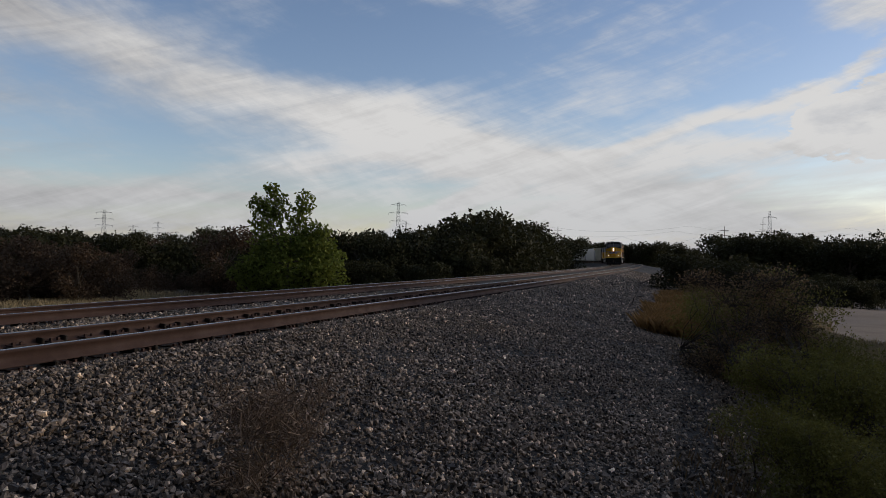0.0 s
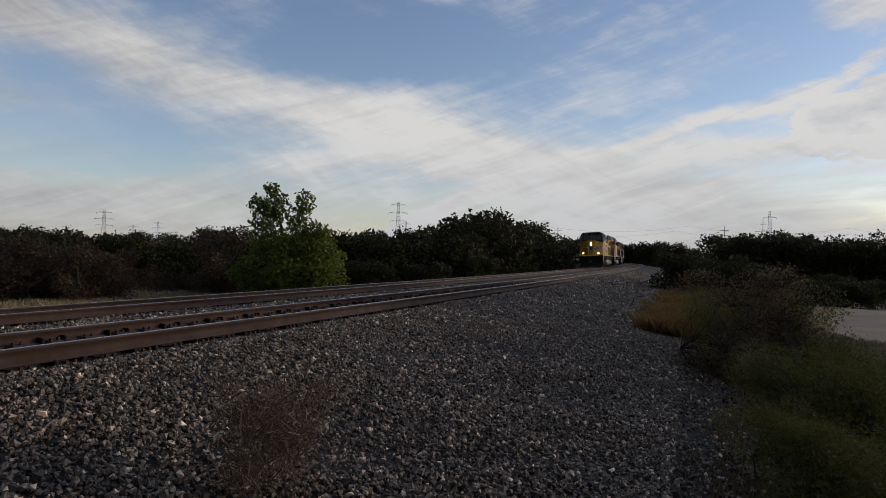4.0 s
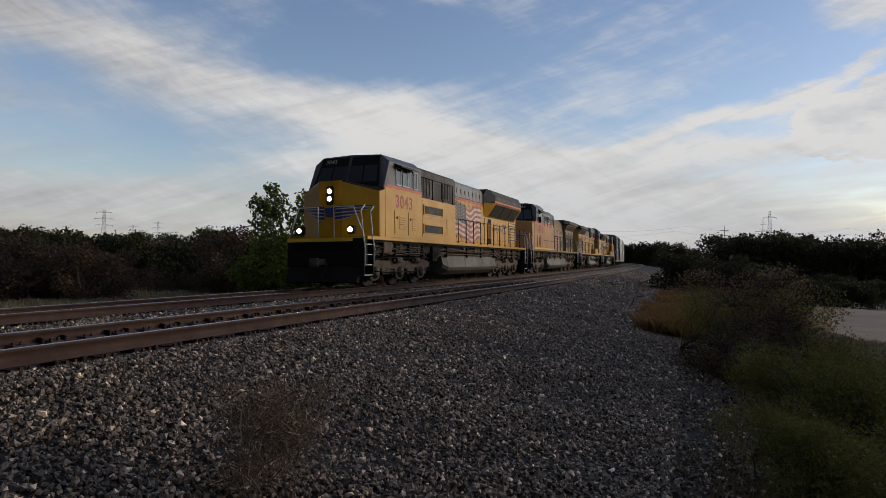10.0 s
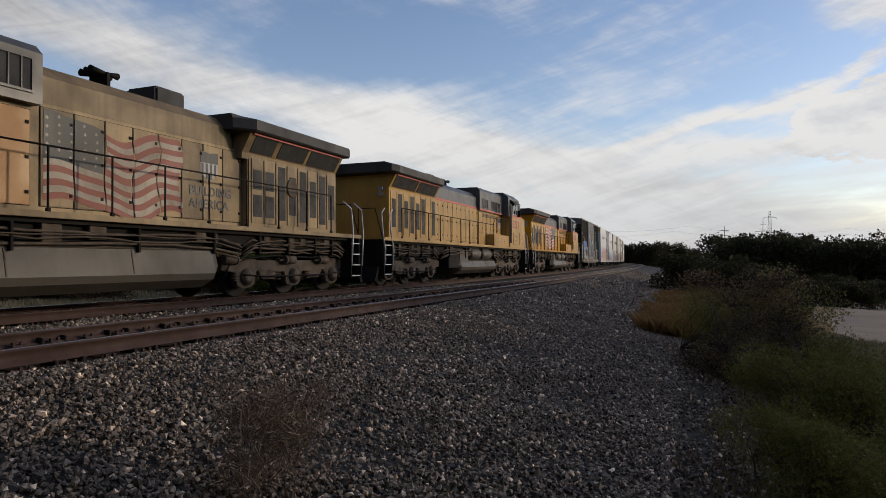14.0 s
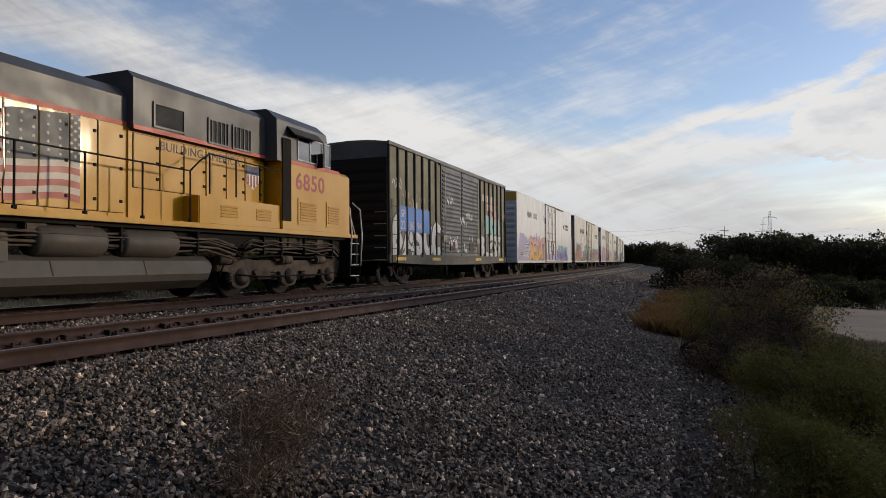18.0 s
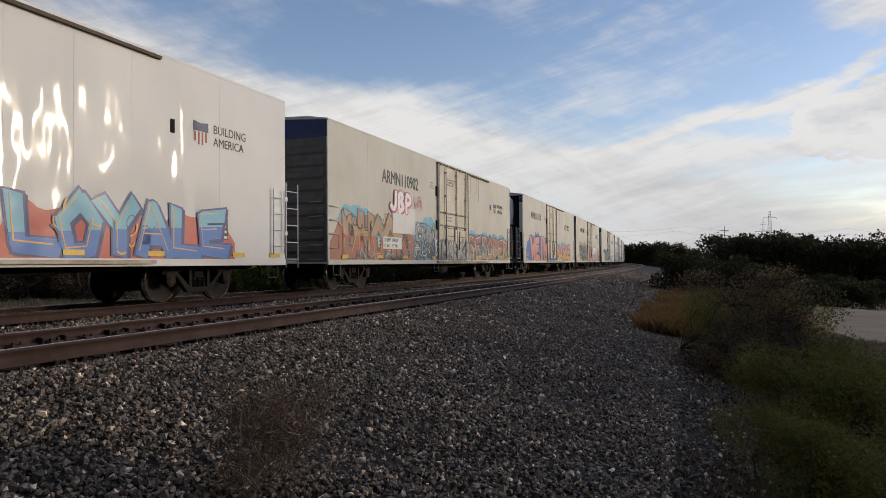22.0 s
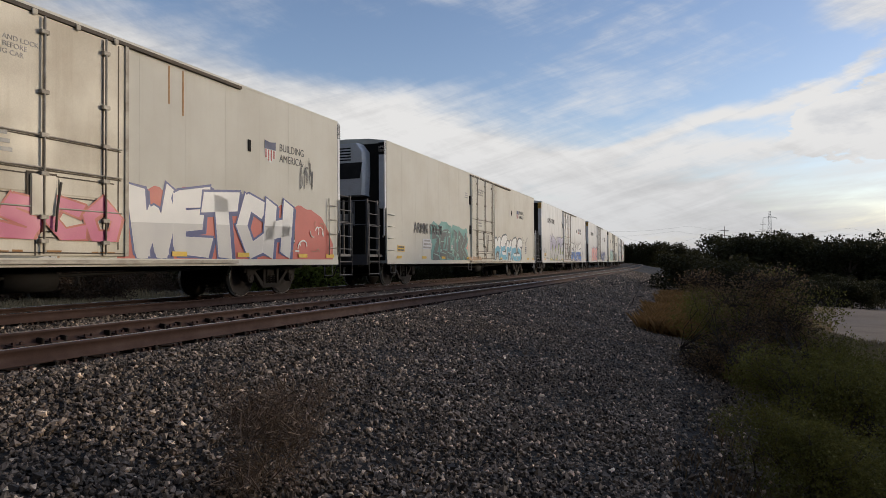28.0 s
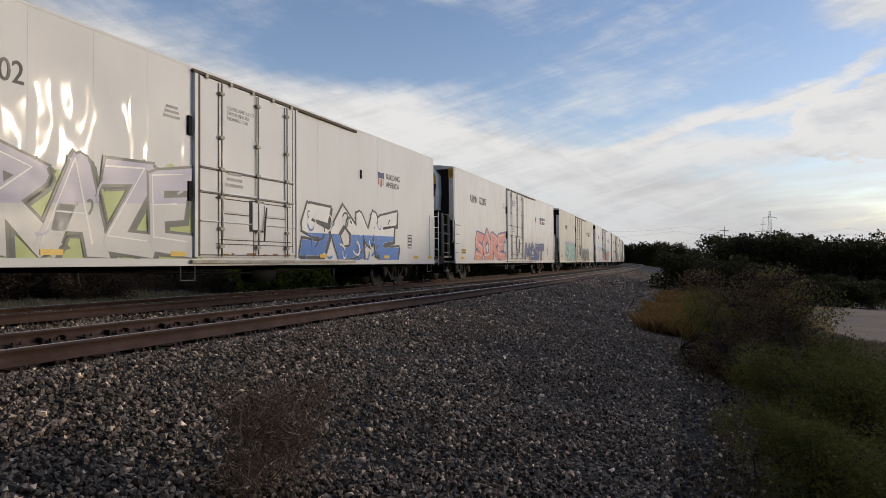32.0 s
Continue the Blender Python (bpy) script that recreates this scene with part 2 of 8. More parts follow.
M["frame"] = material("black_frame_paint", (0.012, 0.0115, 0.011), 0.75, second=(0.028, 0.022, 0.017), amount=0.5, scale=1.6, spec=0.12)
M["truck"] = material("dusty_truck_steel", (0.100, 0.073, 0.052), 0.75, spec=0.3, second=(0.034, 0.025, 0.019), amount=0.8, scale=3.0, grain=40)
M["wheel"] = material("worn_wheel_steel", (0.026, 0.020, 0.017), 0.65, metal=0.2, spec=0.2, second=(0.034, 0.027, 0.023), amount=0.6)
M["tread"] = material("bright_wheel_rim", (0.42, 0.40, 0.38), 0.28, metal=1.0, vary=0.1, bump=0.02)
M["tank"] = material("dusty_grey_tank", (0.098, 0.086, 0.071), 0.5, second=(0.058, 0.047, 0.037), amount=0.7, spec=0.2, streaks=0.5, scale=0.8)
M["silver"] = material("silver_handrail_paint", (0.52, 0.53, 0.54), 0.4, second=(0.3, 0.29, 0.28), amount=0.4, bump=0.02)
M["dark"] = material("black_opening", (0.012, 0.012, 0.012), 0.8, bump=0.0)
M["mesh"] = material("dark_radiator_mesh", (0.02, 0.019, 0.018), 0.7, grain=160, bump=0.4)
M["glass"] = glass_material("cab_glass", (0.008, 0.011, 0.015))
M["lamp"] = material("lit_headlamp", (1.0, 0.80, 0.55), 0.2, emit=22.0, bump=0.0)
M["lens"] = material("unlit_headlamp", (0.35, 0.35, 0.36), 0.12, bump=0.0)
M["blue"] = material("blue_emblem_paint", (0.022, 0.040, 0.13), 0.5, bump=0.02, vary=0.1)
M["flagblue"] = material("flag_blue_green", (0.050, 0.058, 0.066), 0.5, second=(0.08, 0.085, 0.085), amount=0.4, bump=0.02)
M["flagred"] = material("faded_flag_red", (0.38, 0.075, 0.06), 0.5, second=(0.42, 0.15, 0.08), amount=0.5, bump=0.02)
M["flagwhite"] = material("faded_flag_white", (0.56, 0.49, 0.42), 0.5, second=(0.48, 0.38, 0.24), amount=0.6, bump=0.02)
M["white"] = material("glossy_white_car_paint", (0.68, 0.675, 0.655), 0.45, spec=0.22, second=(0.58, 0.56, 0.52), amount=0.25, streaks=0.10, scale=0.6, bump=0.015, vary=0.03)
M["cream"] = material("weathered_white_car_paint", (0.61, 0.595, 0.525), 0.5, spec=0.18, second=(0.46, 0.42, 0.34), amount=0.35, streaks=0.22, scale=0.6, bump=0.02, vary=0.05)
M["dirty"] = material("soiled_cream_door_paint", (0.62, 0.57, 0.46), 0.5, second=(0.42, 0.34, 0.23), amount=0.5, streaks=0.5, scale=1.0, bump=0.04, vary=0.1)
glossy_coat(M["white"], 0.4, 0.08, 0.085)
glossy_coat(M["yellow"], 0.35, 0.12, 0.02)
M["rusty"] = material("rust_run", (0.36, 0.165, 0.05), 0.8, second=(0.50, 0.33, 0.17), amount=0.6, streaks=0.5)
M["rod"] = material("grimy_lock_rod", (0.42, 0.38, 0.31), 0.5, second=(0.12, 0.08, 0.05), amount=0.6)
M["galv"] = material("dark_grey_platform_steel", (0.10, 0.10, 0.105), 0.55, second=(0.06, 0.05, 0.045), amount=0.6)
M["unit"] = material("white_cooling_unit", (0.62, 0.63, 0.65), 0.35, second=(0.45, 0.44, 0.42), amount=0.4, bump=0.02)
M["orange"] = material("amber_panel", (0.58, 0.33, 0.05), 0.45, second=(0.4, 0.22, 0.04), amount=0.4)
M["placard"] = material("yellow_reflector", (0.72, 0.46, 0.03), 0.35, second=(0.5, 0.3, 0.04), amount=0.4, bump=0.0)
M["ink"] = material("dark_lettering", (0.045, 0.045, 0.05), 0.5, bump=0.0)
M["redink"] = material("red_number_paint", (0.34, 0.030, 0.028), 0.5, bump=0.0, vary=0.1)
M["greyink"] = material("faint_grey_lettering", (0.34, 0.335, 0.32), 0.5, bump=0.0)
M["boxcar"] = material("olive_grey_boxcar_paint", (0.085, 0.080, 0.066), 0.55, spec=0.3, second=(0.05, 0.042, 0.032), amount=0.6, streaks=0.5, scale=0.9, bump=0.05)
M["boxpanel"] = material("dull_olive_panel_paint", (0.205, 0.190, 0.118), 0.55, spec=0.3, second=(0.120, 0.098, 0.060), amount=0.5, streaks=0.45, scale=0.9, bump=0.04)
M["boxdoor"] = material("dark_slate_door_paint", (0.105, 0.115, 0.125), 0.5, second=(0.06, 0.05, 0.045), amount=0.5, streaks=0.4, scale=1.0)
M["boxend"] = material("black_boxcar_end", (0.014, 0.014, 0.014), 0.6, spec=0.2, second=(0.026, 0.022, 0.018), amount=0.5)
M["rail"] = material("rusty_rail_steel", (0.052, 0.024, 0.017), 0.85, second=(0.032, 0.018, 0.014), amount=0.6, scale=4.0, grain=90)
M["head"] = material("polished_rail_head", (0.46, 0.43, 0.41), 0.22, metal=1.0, second=(0.25, 0.18, 0.14), amount=0.5, scale=5.0, bump=0.02, vary=0.1)
M["tie"] = material("weathered_timber_tie", (0.085, 0.068, 0.055), 0.9, second=(0.045, 0.036, 0.03), amount=0.7, scale=5.0, grain=50, pieces=0.3)
M["stone"] = material("crushed_rock_ballast", (0.195, 0.148, 0.108), 0.60, second=(0.118, 0.091, 0.068), amount=0.7, scale=0.6, grain=70, bump=0.25, island=0.92, glints=3.6)
# near-black bed: the shade in the gaps between stones is put into its colour
M["bed"] = material("ballast_bed_gap_shade", (0.024, 0.019, 0.015), 0.9, second=(0.011, 0.009, 0.008), amount=0.9, scale=14.0, grain=34.0, bump=1.0, vary=0.7)
M["soil"] = material("dry_soil_and_litter", (0.115, 0.085, 0.055), 0.95, second=(0.06, 0.05, 0.03), amount=0.8, scale=0.35, grain=12.0, bump=0.6, vary=0.35)
M["gravel"] = material("pale_gravel_track", (0.255, 0.195, 0.148), 0.95, second=(0.165, 0.120, 0.085), amount=0.7, scale=0.25, grain=14.0, bump=0.3)
M["bark"] = material("grey_brown_bark", (0.10, 0.08, 0.06), 0.9, second=(0.05, 0.04, 0.03), amount=0.6, scale=4.0, grain=30, bump=0.5, stretch=(1, 1, 0.3))
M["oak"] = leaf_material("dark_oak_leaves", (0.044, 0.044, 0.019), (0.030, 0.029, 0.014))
M["bright"] = leaf_material("fresh_green_leaves", (0.170, 0.200, 0.040), (0.070, 0.090, 0.022), 0.4)
M["olive"] = leaf_material("olive_shrub_leaves", (0.200, 0.190, 0.050), (0.085, 0.074, 0.026), 0.4)
M["russet"] = leaf_material("dry_russet_leaves", (0.098, 0.064, 0.041), (0.060, 0.043, 0.029))
M["straw"] = leaf_material("dry_straw_blades", (0.34, 0.195, 0.075), (0.22, 0.125, 0.050), 0.4)
M["pale"] = leaf_material("pale_dry_blades", (0.36, 0.29, 0.17), (0.26, 0.20, 0.11), 0.3)
M["twig"] = material("thin_dry_twigs", (0.046, 0.034, 0.026), 0.9, second=(0.04, 0.030, 0.024), amount=0.6, bump=0.0)
M["drab"] = leaf_material("grey_brown_bush_leaves", (0.25, 0.170, 0.095), (0.15, 0.100, 0.056), 0.4)
M["weed"] = material("reddish_weed_stalks", (0.19, 0.135, 0.095), 0.9, second=(0.13, 0.090, 0.066), amount=0.6, bump=0.0)
M["weedleaf"] = leaf_material("dry_weed_tufts", (0.29, 0.205, 0.135), (0.20, 0.135, 0.088), 0.5)
M["pylon"] = material("galvanised_lattice_steel", (0.26, 0.27, 0.28), 0.6, metal=0.2, bump=0.0)
SPRAY = {}
for _n, _c in (("black", (0.02, 0.02, 0.025)), ("white", (0.78, 0.78, 0.76)), ("orange", (0.72, 0.24, 0.05)), ("amber", (0.74, 0.40, 0.07)),
               ("violet", (0.34, 0.30, 0.48)), ("lilac", (0.42, 0.40, 0.52)), ("blue", (0.03, 0.16, 0.52)), ("sky", (0.14, 0.42, 0.58)),
               ("teal", (0.13, 0.34, 0.31)), ("pink", (0.66, 0.27, 0.23)), ("salmon", (0.68, 0.33, 0.26)), ("red", (0.50, 0.09, 0.07)),
               ("rust", (0.36, 0.13, 0.08)), ("grey", (0.30, 0.30, 0.30)), ("slate", (0.07, 0.085, 0.085)), ("lime", (0.38, 0.46, 0.16)),
               ("magenta", (0.58, 0.10, 0.22)), ("navy", (0.04, 0.06, 0.22)), ("mint", (0.26, 0.46, 0.40)), ("silver", (0.55, 0.55, 0.54)), ("tan", (0.42, 0.27, 0.16))):
    SPRAY[_n] = material("spray_paint_" + _n, _c, 0.42, vary=0.10, scale=1.5, amount=0.35, second=tuple(x * 0.7 + 0.06 for x in _c), bump=0.0)


# ---- builders ----
SMALL = ("latch", "small_print", "louvre", "fill", "outline", "glint", "fade", "cloud", "stars", "bars", "feather_trim", "red_stripes", "tag", "graffiti", "seam", "outlet_slats", "faded_brand_mark", "corrugation", "step_treads", "brake_rigging", "flag", "star_field", "rust_patch", "tangle", "overspray")


def part(name, bm, mat, parent=None, label="", normals=True):
    """Links a bmesh as one mesh object under a thing or a part."""
    if normals:
        bmesh.ops.recalc_face_normals(bm, faces=bm.faces[:])
    me = bpy.data.meshes.new(name)
    bm.to_mesh(me)
    bm.free()
    me.materials.append(mat)
    ob = new(name, me)
    ob.parent = parent
    return tagged(ob, label, kind="stuff" if name in SMALL else "")


def share(name, me, parent, m=None, label=""):
    """Another object on a mesh that is already there."""
    ob = new(name, me)
    ob.parent = parent
    if m is not None:
        ob.matrix_basis = m
    return tagged(ob, label)


def thing(name, label, category, group="", kind=""):
    return tagged(new(name), label, category, group, kind)


def B():
    return bmesh.new()


def box(bm, x0, x1, y0, y1, z0, z1, bevel=0.0):
    vs = [bm.verts.new((x, y, z)) for z in (z0, z1) for y in (y0, y1) for x in (x0, x1)]
    fs = [bm.faces.new([vs[i] for i in f]) for f in ((0, 2, 3, 1), (4, 5, 7, 6), (0, 1, 5, 4), (2, 6, 7, 3), (0, 4, 6, 2), (1, 3, 7, 5))]
    if bevel:
        es = list({e for f in fs for e in f.edges})
        bmesh.ops.bevel(bm, geom=es, offset=bevel, segments=2, affect="EDGES", clamp_overlap=True)
    return bm


def prism(bm, pts, lo, hi, axis="y", bevel=0.0):
    """A closed outline, drawn out along an axis: pts are (x, z) for y, (y, z) for x, (x, y) for z."""
    put = {"y": lambda a, b, h: (a, h, b), "x": lambda a, b, h: (h, a, b), "z": lambda a, b, h: (a, b, h)}[axis]
    lo_, hi_ = ([bm.verts.new(put(a, b, h)) for a, b in pts] for h in (lo, hi))
    n = len(pts)
    fs = [bm.faces.new(lo_[::-1]), bm.faces.new(hi_)] + [bm.faces.new((lo_[i], lo_[(i + 1) % n], hi_[(i + 1) % n], hi_[i])) for i in range(n)]
    if bevel:
        bmesh.ops.bevel(bm, geom=list({e for f in fs for e in f.edges}), offset=bevel, segments=2, affect="EDGES", clamp_overlap=True)
    return bm


def rod(bm, a, b, r, n=8, r2=None):
    a, b = Vector(a), Vector(b)
    d = (b - a).normalized()
    u = d.orthogonal().normalized()
    v = d.cross(u)
    r2 = r if r2 is None else r2
    ring = [[bm.verts.new(p + (u * math.cos(t) + v * math.sin(t)) * q) for t in (2 * math.pi * i / n for i in range(n))] for p, q in ((a, r), (b, r2))]
    for i in range(n):
        f = bm.faces.new((ring[0][i], ring[0][(i + 1) % n], ring[1][(i + 1) % n], ring[1][i]))
        f.smooth = n > 7
    bm.faces.new(ring[0][::-1])
    bm.faces.new(ring[1])
    return bm


def pipe(bm, pts, r, n=6):
    P = [Vector(p) for p in pts]
    ways = [(b - a).normalized() for a, b in zip(P, P[1:])]
    u = ways[0].orthogonal().normalized()
    rings = []
    for i, p in enumerate(P):
        d = ways[0] if i == 0 else ways[-1] if i == len(P) - 1 else (ways[i - 1] + ways[i])
        d = d.normalized() if d.length > 1e-6 else ways[min(i, len(ways) - 1)]
        u = (u - d * u.dot(d))
        u = u.normalized() if u.length > 1e-6 else d.orthogonal().normalized()
        v = d.cross(u)
        rings.append([bm.verts.new(p + (u * math.cos(q) + v * math.sin(q)) * r) for q in (2 * math.pi * k / n for k in range(n))])
    for a, b in zip(rings, rings[1:]):
        for k in range(n):
            bm.faces.new((a[k], a[(k + 1) % n], b[(k + 1) % n], b[k])).smooth = True
    bm.faces.new(rings[0][::-1])
    bm.faces.new(rings[-1])
    return bm


def lathe(bm, prof, n=24, axis="y", at=(0, 0, 0)):
    """Turns (distance along the axis, radius) points about an axis."""
    put = {"y": lambda h, c, s: (c, h, s), "x": lambda h, c, s: (h, c, s), "z": lambda h, c, s: (c, s, h)}[axis]
    rings = []
    for h, r in prof:
        rings.append([bm.verts.new(Vector(put(h, r * math.cos(2 * math.pi * i / n), r * math.sin(2 * math.pi * i / n))) + Vector(at)) for i in range(n)])
    for p, q in zip(rings, rings[1:]):
        for i in range(n):
            bm.faces.new((p[i], p[(i + 1) % n], q[(i + 1) % n], q[i])).smooth = True
    bm.faces.new(rings[0][::-1])
    bm.faces.new(rings[-1])
    return bm


def mesh_of(name, verts, faces, mat):
    """A mesh from arrays of vertices and of equally long faces."""
    verts, faces = np.asarray(verts, np.float32), np.asarray(faces, np.int32)
    me = bpy.data.meshes.new(name)
    me.vertices.add(len(verts))
    me.vertices.foreach_set("co", verts.ravel())
    k = faces.shape[1]
    me.loops.add(faces.size)
    me.loops.foreach_set("vertex_index", faces.ravel())
    me.polygons.add(len(faces))
    me.polygons.foreach_set("loop_start", np.arange(0, faces.size, k, dtype=np.int32))
    me.update(calc_edges=True)
    me.materials.append(mat)
    return me


def lettering(name, words, height, m, mat, parent, label="", depth=0.002, squeeze=1.0, spacing=1.0, bold=0.0, twin=0.0):
    """Words in the built-in font as a thin mesh; m puts its lower left corner."""
    cu = bpy.data.curves.new(name, "FONT")
    cu.body, cu.size, cu.extrude, cu.resolution_u, cu.space_character = words, height / 0.72, depth, 3, spacing
    cu.offset = bold
    tmp = bpy.data.objects.new(name, cu)
    me = bpy.data.meshes.new_from_object(tmp)
    bpy.data.objects.remove(tmp)
    me.transform(Matrix.Diagonal((squeeze, 1, 1, 1)))
    if twin:        # heavier strokes: the same letters again, a little aside
        bm = B()
        for k, (dx, dy) in enumerate(((0, 0), (-twin, 0), (twin, 0), (0, twin * 0.8), (0, -twin * 0.8))):
            n = len(bm.verts)
            bm.from_mesh(me)
            bm.verts.ensure_lookup_table()
            for v in bm.verts[n:]:
                v.co += Vector((dx, dy, 0.0006 * k))
        bm.to_mesh(me)
        bm.free()
    me.materials.clear()
    me.materials.append(mat)
    return tagged(share(name, me, parent, m, label), kind="stuff")


def on_side(a, y, z):
    """Where words begin on the side towards the bank: they read along the train."""
    return Matrix(((-1, 0, 0, -a), (0, 0, 1, y), (0, 1, 0, z), (0, 0, 0, 1)))


# ---- the line of the railway ----
KNOTS, BENDS = (-60, 0, 40, 80, 120, 160, 220, 300), (0.00016, -0.00014, 0.0008, 0.00065, 0.00043, 0.00177, 0.00244, 0.00278)
GAUGE, TRACKS, CANT = 1.507, 4.691, 0.0242
STEP = 0.5
LINE_S = np.arange(-300, 760, STEP)


def lay_line():
    k = np.interp(LINE_S, KNOTS, BENDS)
    th = np.concatenate([[0], np.cumsum((k[1:] + k[:-1]) / 2 * STEP)])
    i0 = 600
    th -= th[i0]
    a = radians(21.4203) - th
    T = np.stack([np.sin(a), np.cos(a)], -1)
    X = np.concatenate([[[0, 0]], np.cumsum((T[1:] + T[:-1]) / 2 * STEP, 0)])
    X -= X[i0]
    N = np.stack([-T[:, 1], T[:, 0]], -1)
    return X + N[i0] * 6.2416, N


LINE_X, LINE_N = lay_line()
FAR_TRACK = TRACKS + GAUGE / 2


def along(s, o, z=0.0):
    """Points s metres along the line, o metres beyond its nearest rail, z above that rail."""
    s, o = np.broadcast_arrays(np.asarray(s, float), np.asarray(o, float))
    x = [np.interp(s, LINE_S, LINE_X[:, i]) + np.interp(s, LINE_S, LINE_N[:, i]) * o for i in (0, 1)]
    return np.stack([x[0], x[1], z - CANT * np.clip(o, -1.2, 7.5)], -1)


def offset_of(x, y):
    """(s, o) of places in plan."""
    x, y = np.asarray(x, float).ravel(), np.asarray(y, float).ravel()
    P, Q = LINE_X[::4], LINE_N[::4]
    best = np.concatenate([np.argmin((xx[:, None] - P[:, 0]) ** 2 + (yy[:, None] - P[:, 1]) ** 2, 1) for xx, yy in zip(np.array_split(x, 30), np.array_split(y, 30))])
    o = (x - P[best, 0]) * Q[best, 0] + (y - P[best, 1]) * Q[best, 1]
    return LINE_S[::4][best], o


SHOULDER, TOE = -0.95, -6.4


def bank(o):
    """Height of the bank across the line."""
    return np.interp(o, (-60, -30, -13, TOE, SHOULDER, 0, TRACKS + GAUGE + 1.0, TRACKS + GAUGE + 4.8, 30, 60),
                     (-3.4, -3.4, -3.1, -1.18, -0.24, -0.235, -0.24, -2.1, -2.4, -2.6))


# ---- the setting ----
def fbm(x, y, f):
    return (np.sin(x * f * 1.0 + 1.3 * np.sin(y * f * 0.7)) + np.sin(y * f * 1.31 + 1.7 * np.sin(x * f * 0.53 + 2)) + 0.5 * np.sin((x + y) * f * 2.3 + 0.4)) / 2.5


def ground_height(x, y):
    x, y = np.asarray(x, float).ravel(), np.asarray(y, float).ravel()
    s, o = offset_of(x, y)
    z = bank(o) - CANT * np.clip(o, -1.2, 7.5)
    wild = np.clip((np.abs(o - 2.6) - 9) / 8, 0, 1)
    return z + wild * (0.22 * fbm(x, y, 0.21) + 0.06 * fbm(x, y, 0.9)) - 0.05


def ground_sheet():
    g = np.sinh(np.linspace(-1, 1, 191) * 5.2) / math.sinh(5.2)
    ax, ay = g * 2600 + np.linspace(-1, 1, 191) * 60 + 8, g * 2600 + np.linspace(-1, 1, 191) * 60 + 26
    X, Y = np.meshgrid(ax, ay)
    Z = ground_height(X, Y)
    v = np.stack([X.ravel(), Y.ravel(), Z.ravel()], -1)
    i = np.arange(190)
    a = (i[:, None] * 191 + i[None, :]).ravel()
    ob = new("ground", mesh_of("ground", v, np.stack([a, a + 1, a + 192, a + 191], -1), M["soil"]))
    for p in ob.data.polygons:
        p.use_smooth = True
    tagged(ob, "dry brown soil and leaf litter falling away from the railway bank", "ground", kind="structure")


def strip(name, s0, s1, ds, os, zs, mat, label, category, close=False):
    s = np.arange(s0, s1 + ds / 2, ds)
    P = np.stack([along(s, o, z) for o, z in zip(os, zs)], 1)
    n, k = len(s), len(os)
    i = np.arange(n - 1)
    faces = []
    for j in range(k if close else k - 1):
        jj = (j + 1) % k
        faces.append(np.stack([i * k + j, i * k + jj, (i + 1) * k + jj, (i + 1) * k + j], -1))
    ob = new(name, mesh_of(name, P.reshape(-1, 3), np.concatenate(faces), mat))
    return tagged(ob, label, category, kind="structure")


RAIL_PROFILE = ((-0.075, -0.175), (-0.075, -0.163), (-0.012, -0.145), (-0.010, -0.045), (-0.036, -0.034), (-0.036, -0.004), (-0.026, 0.0),
                (0.026, 0.0), (0.036, -0.004), (0.036, -0.034), (0.010, -0.045), (0.012, -0.145), (0.075, -0.163), (0.075, -0.175))


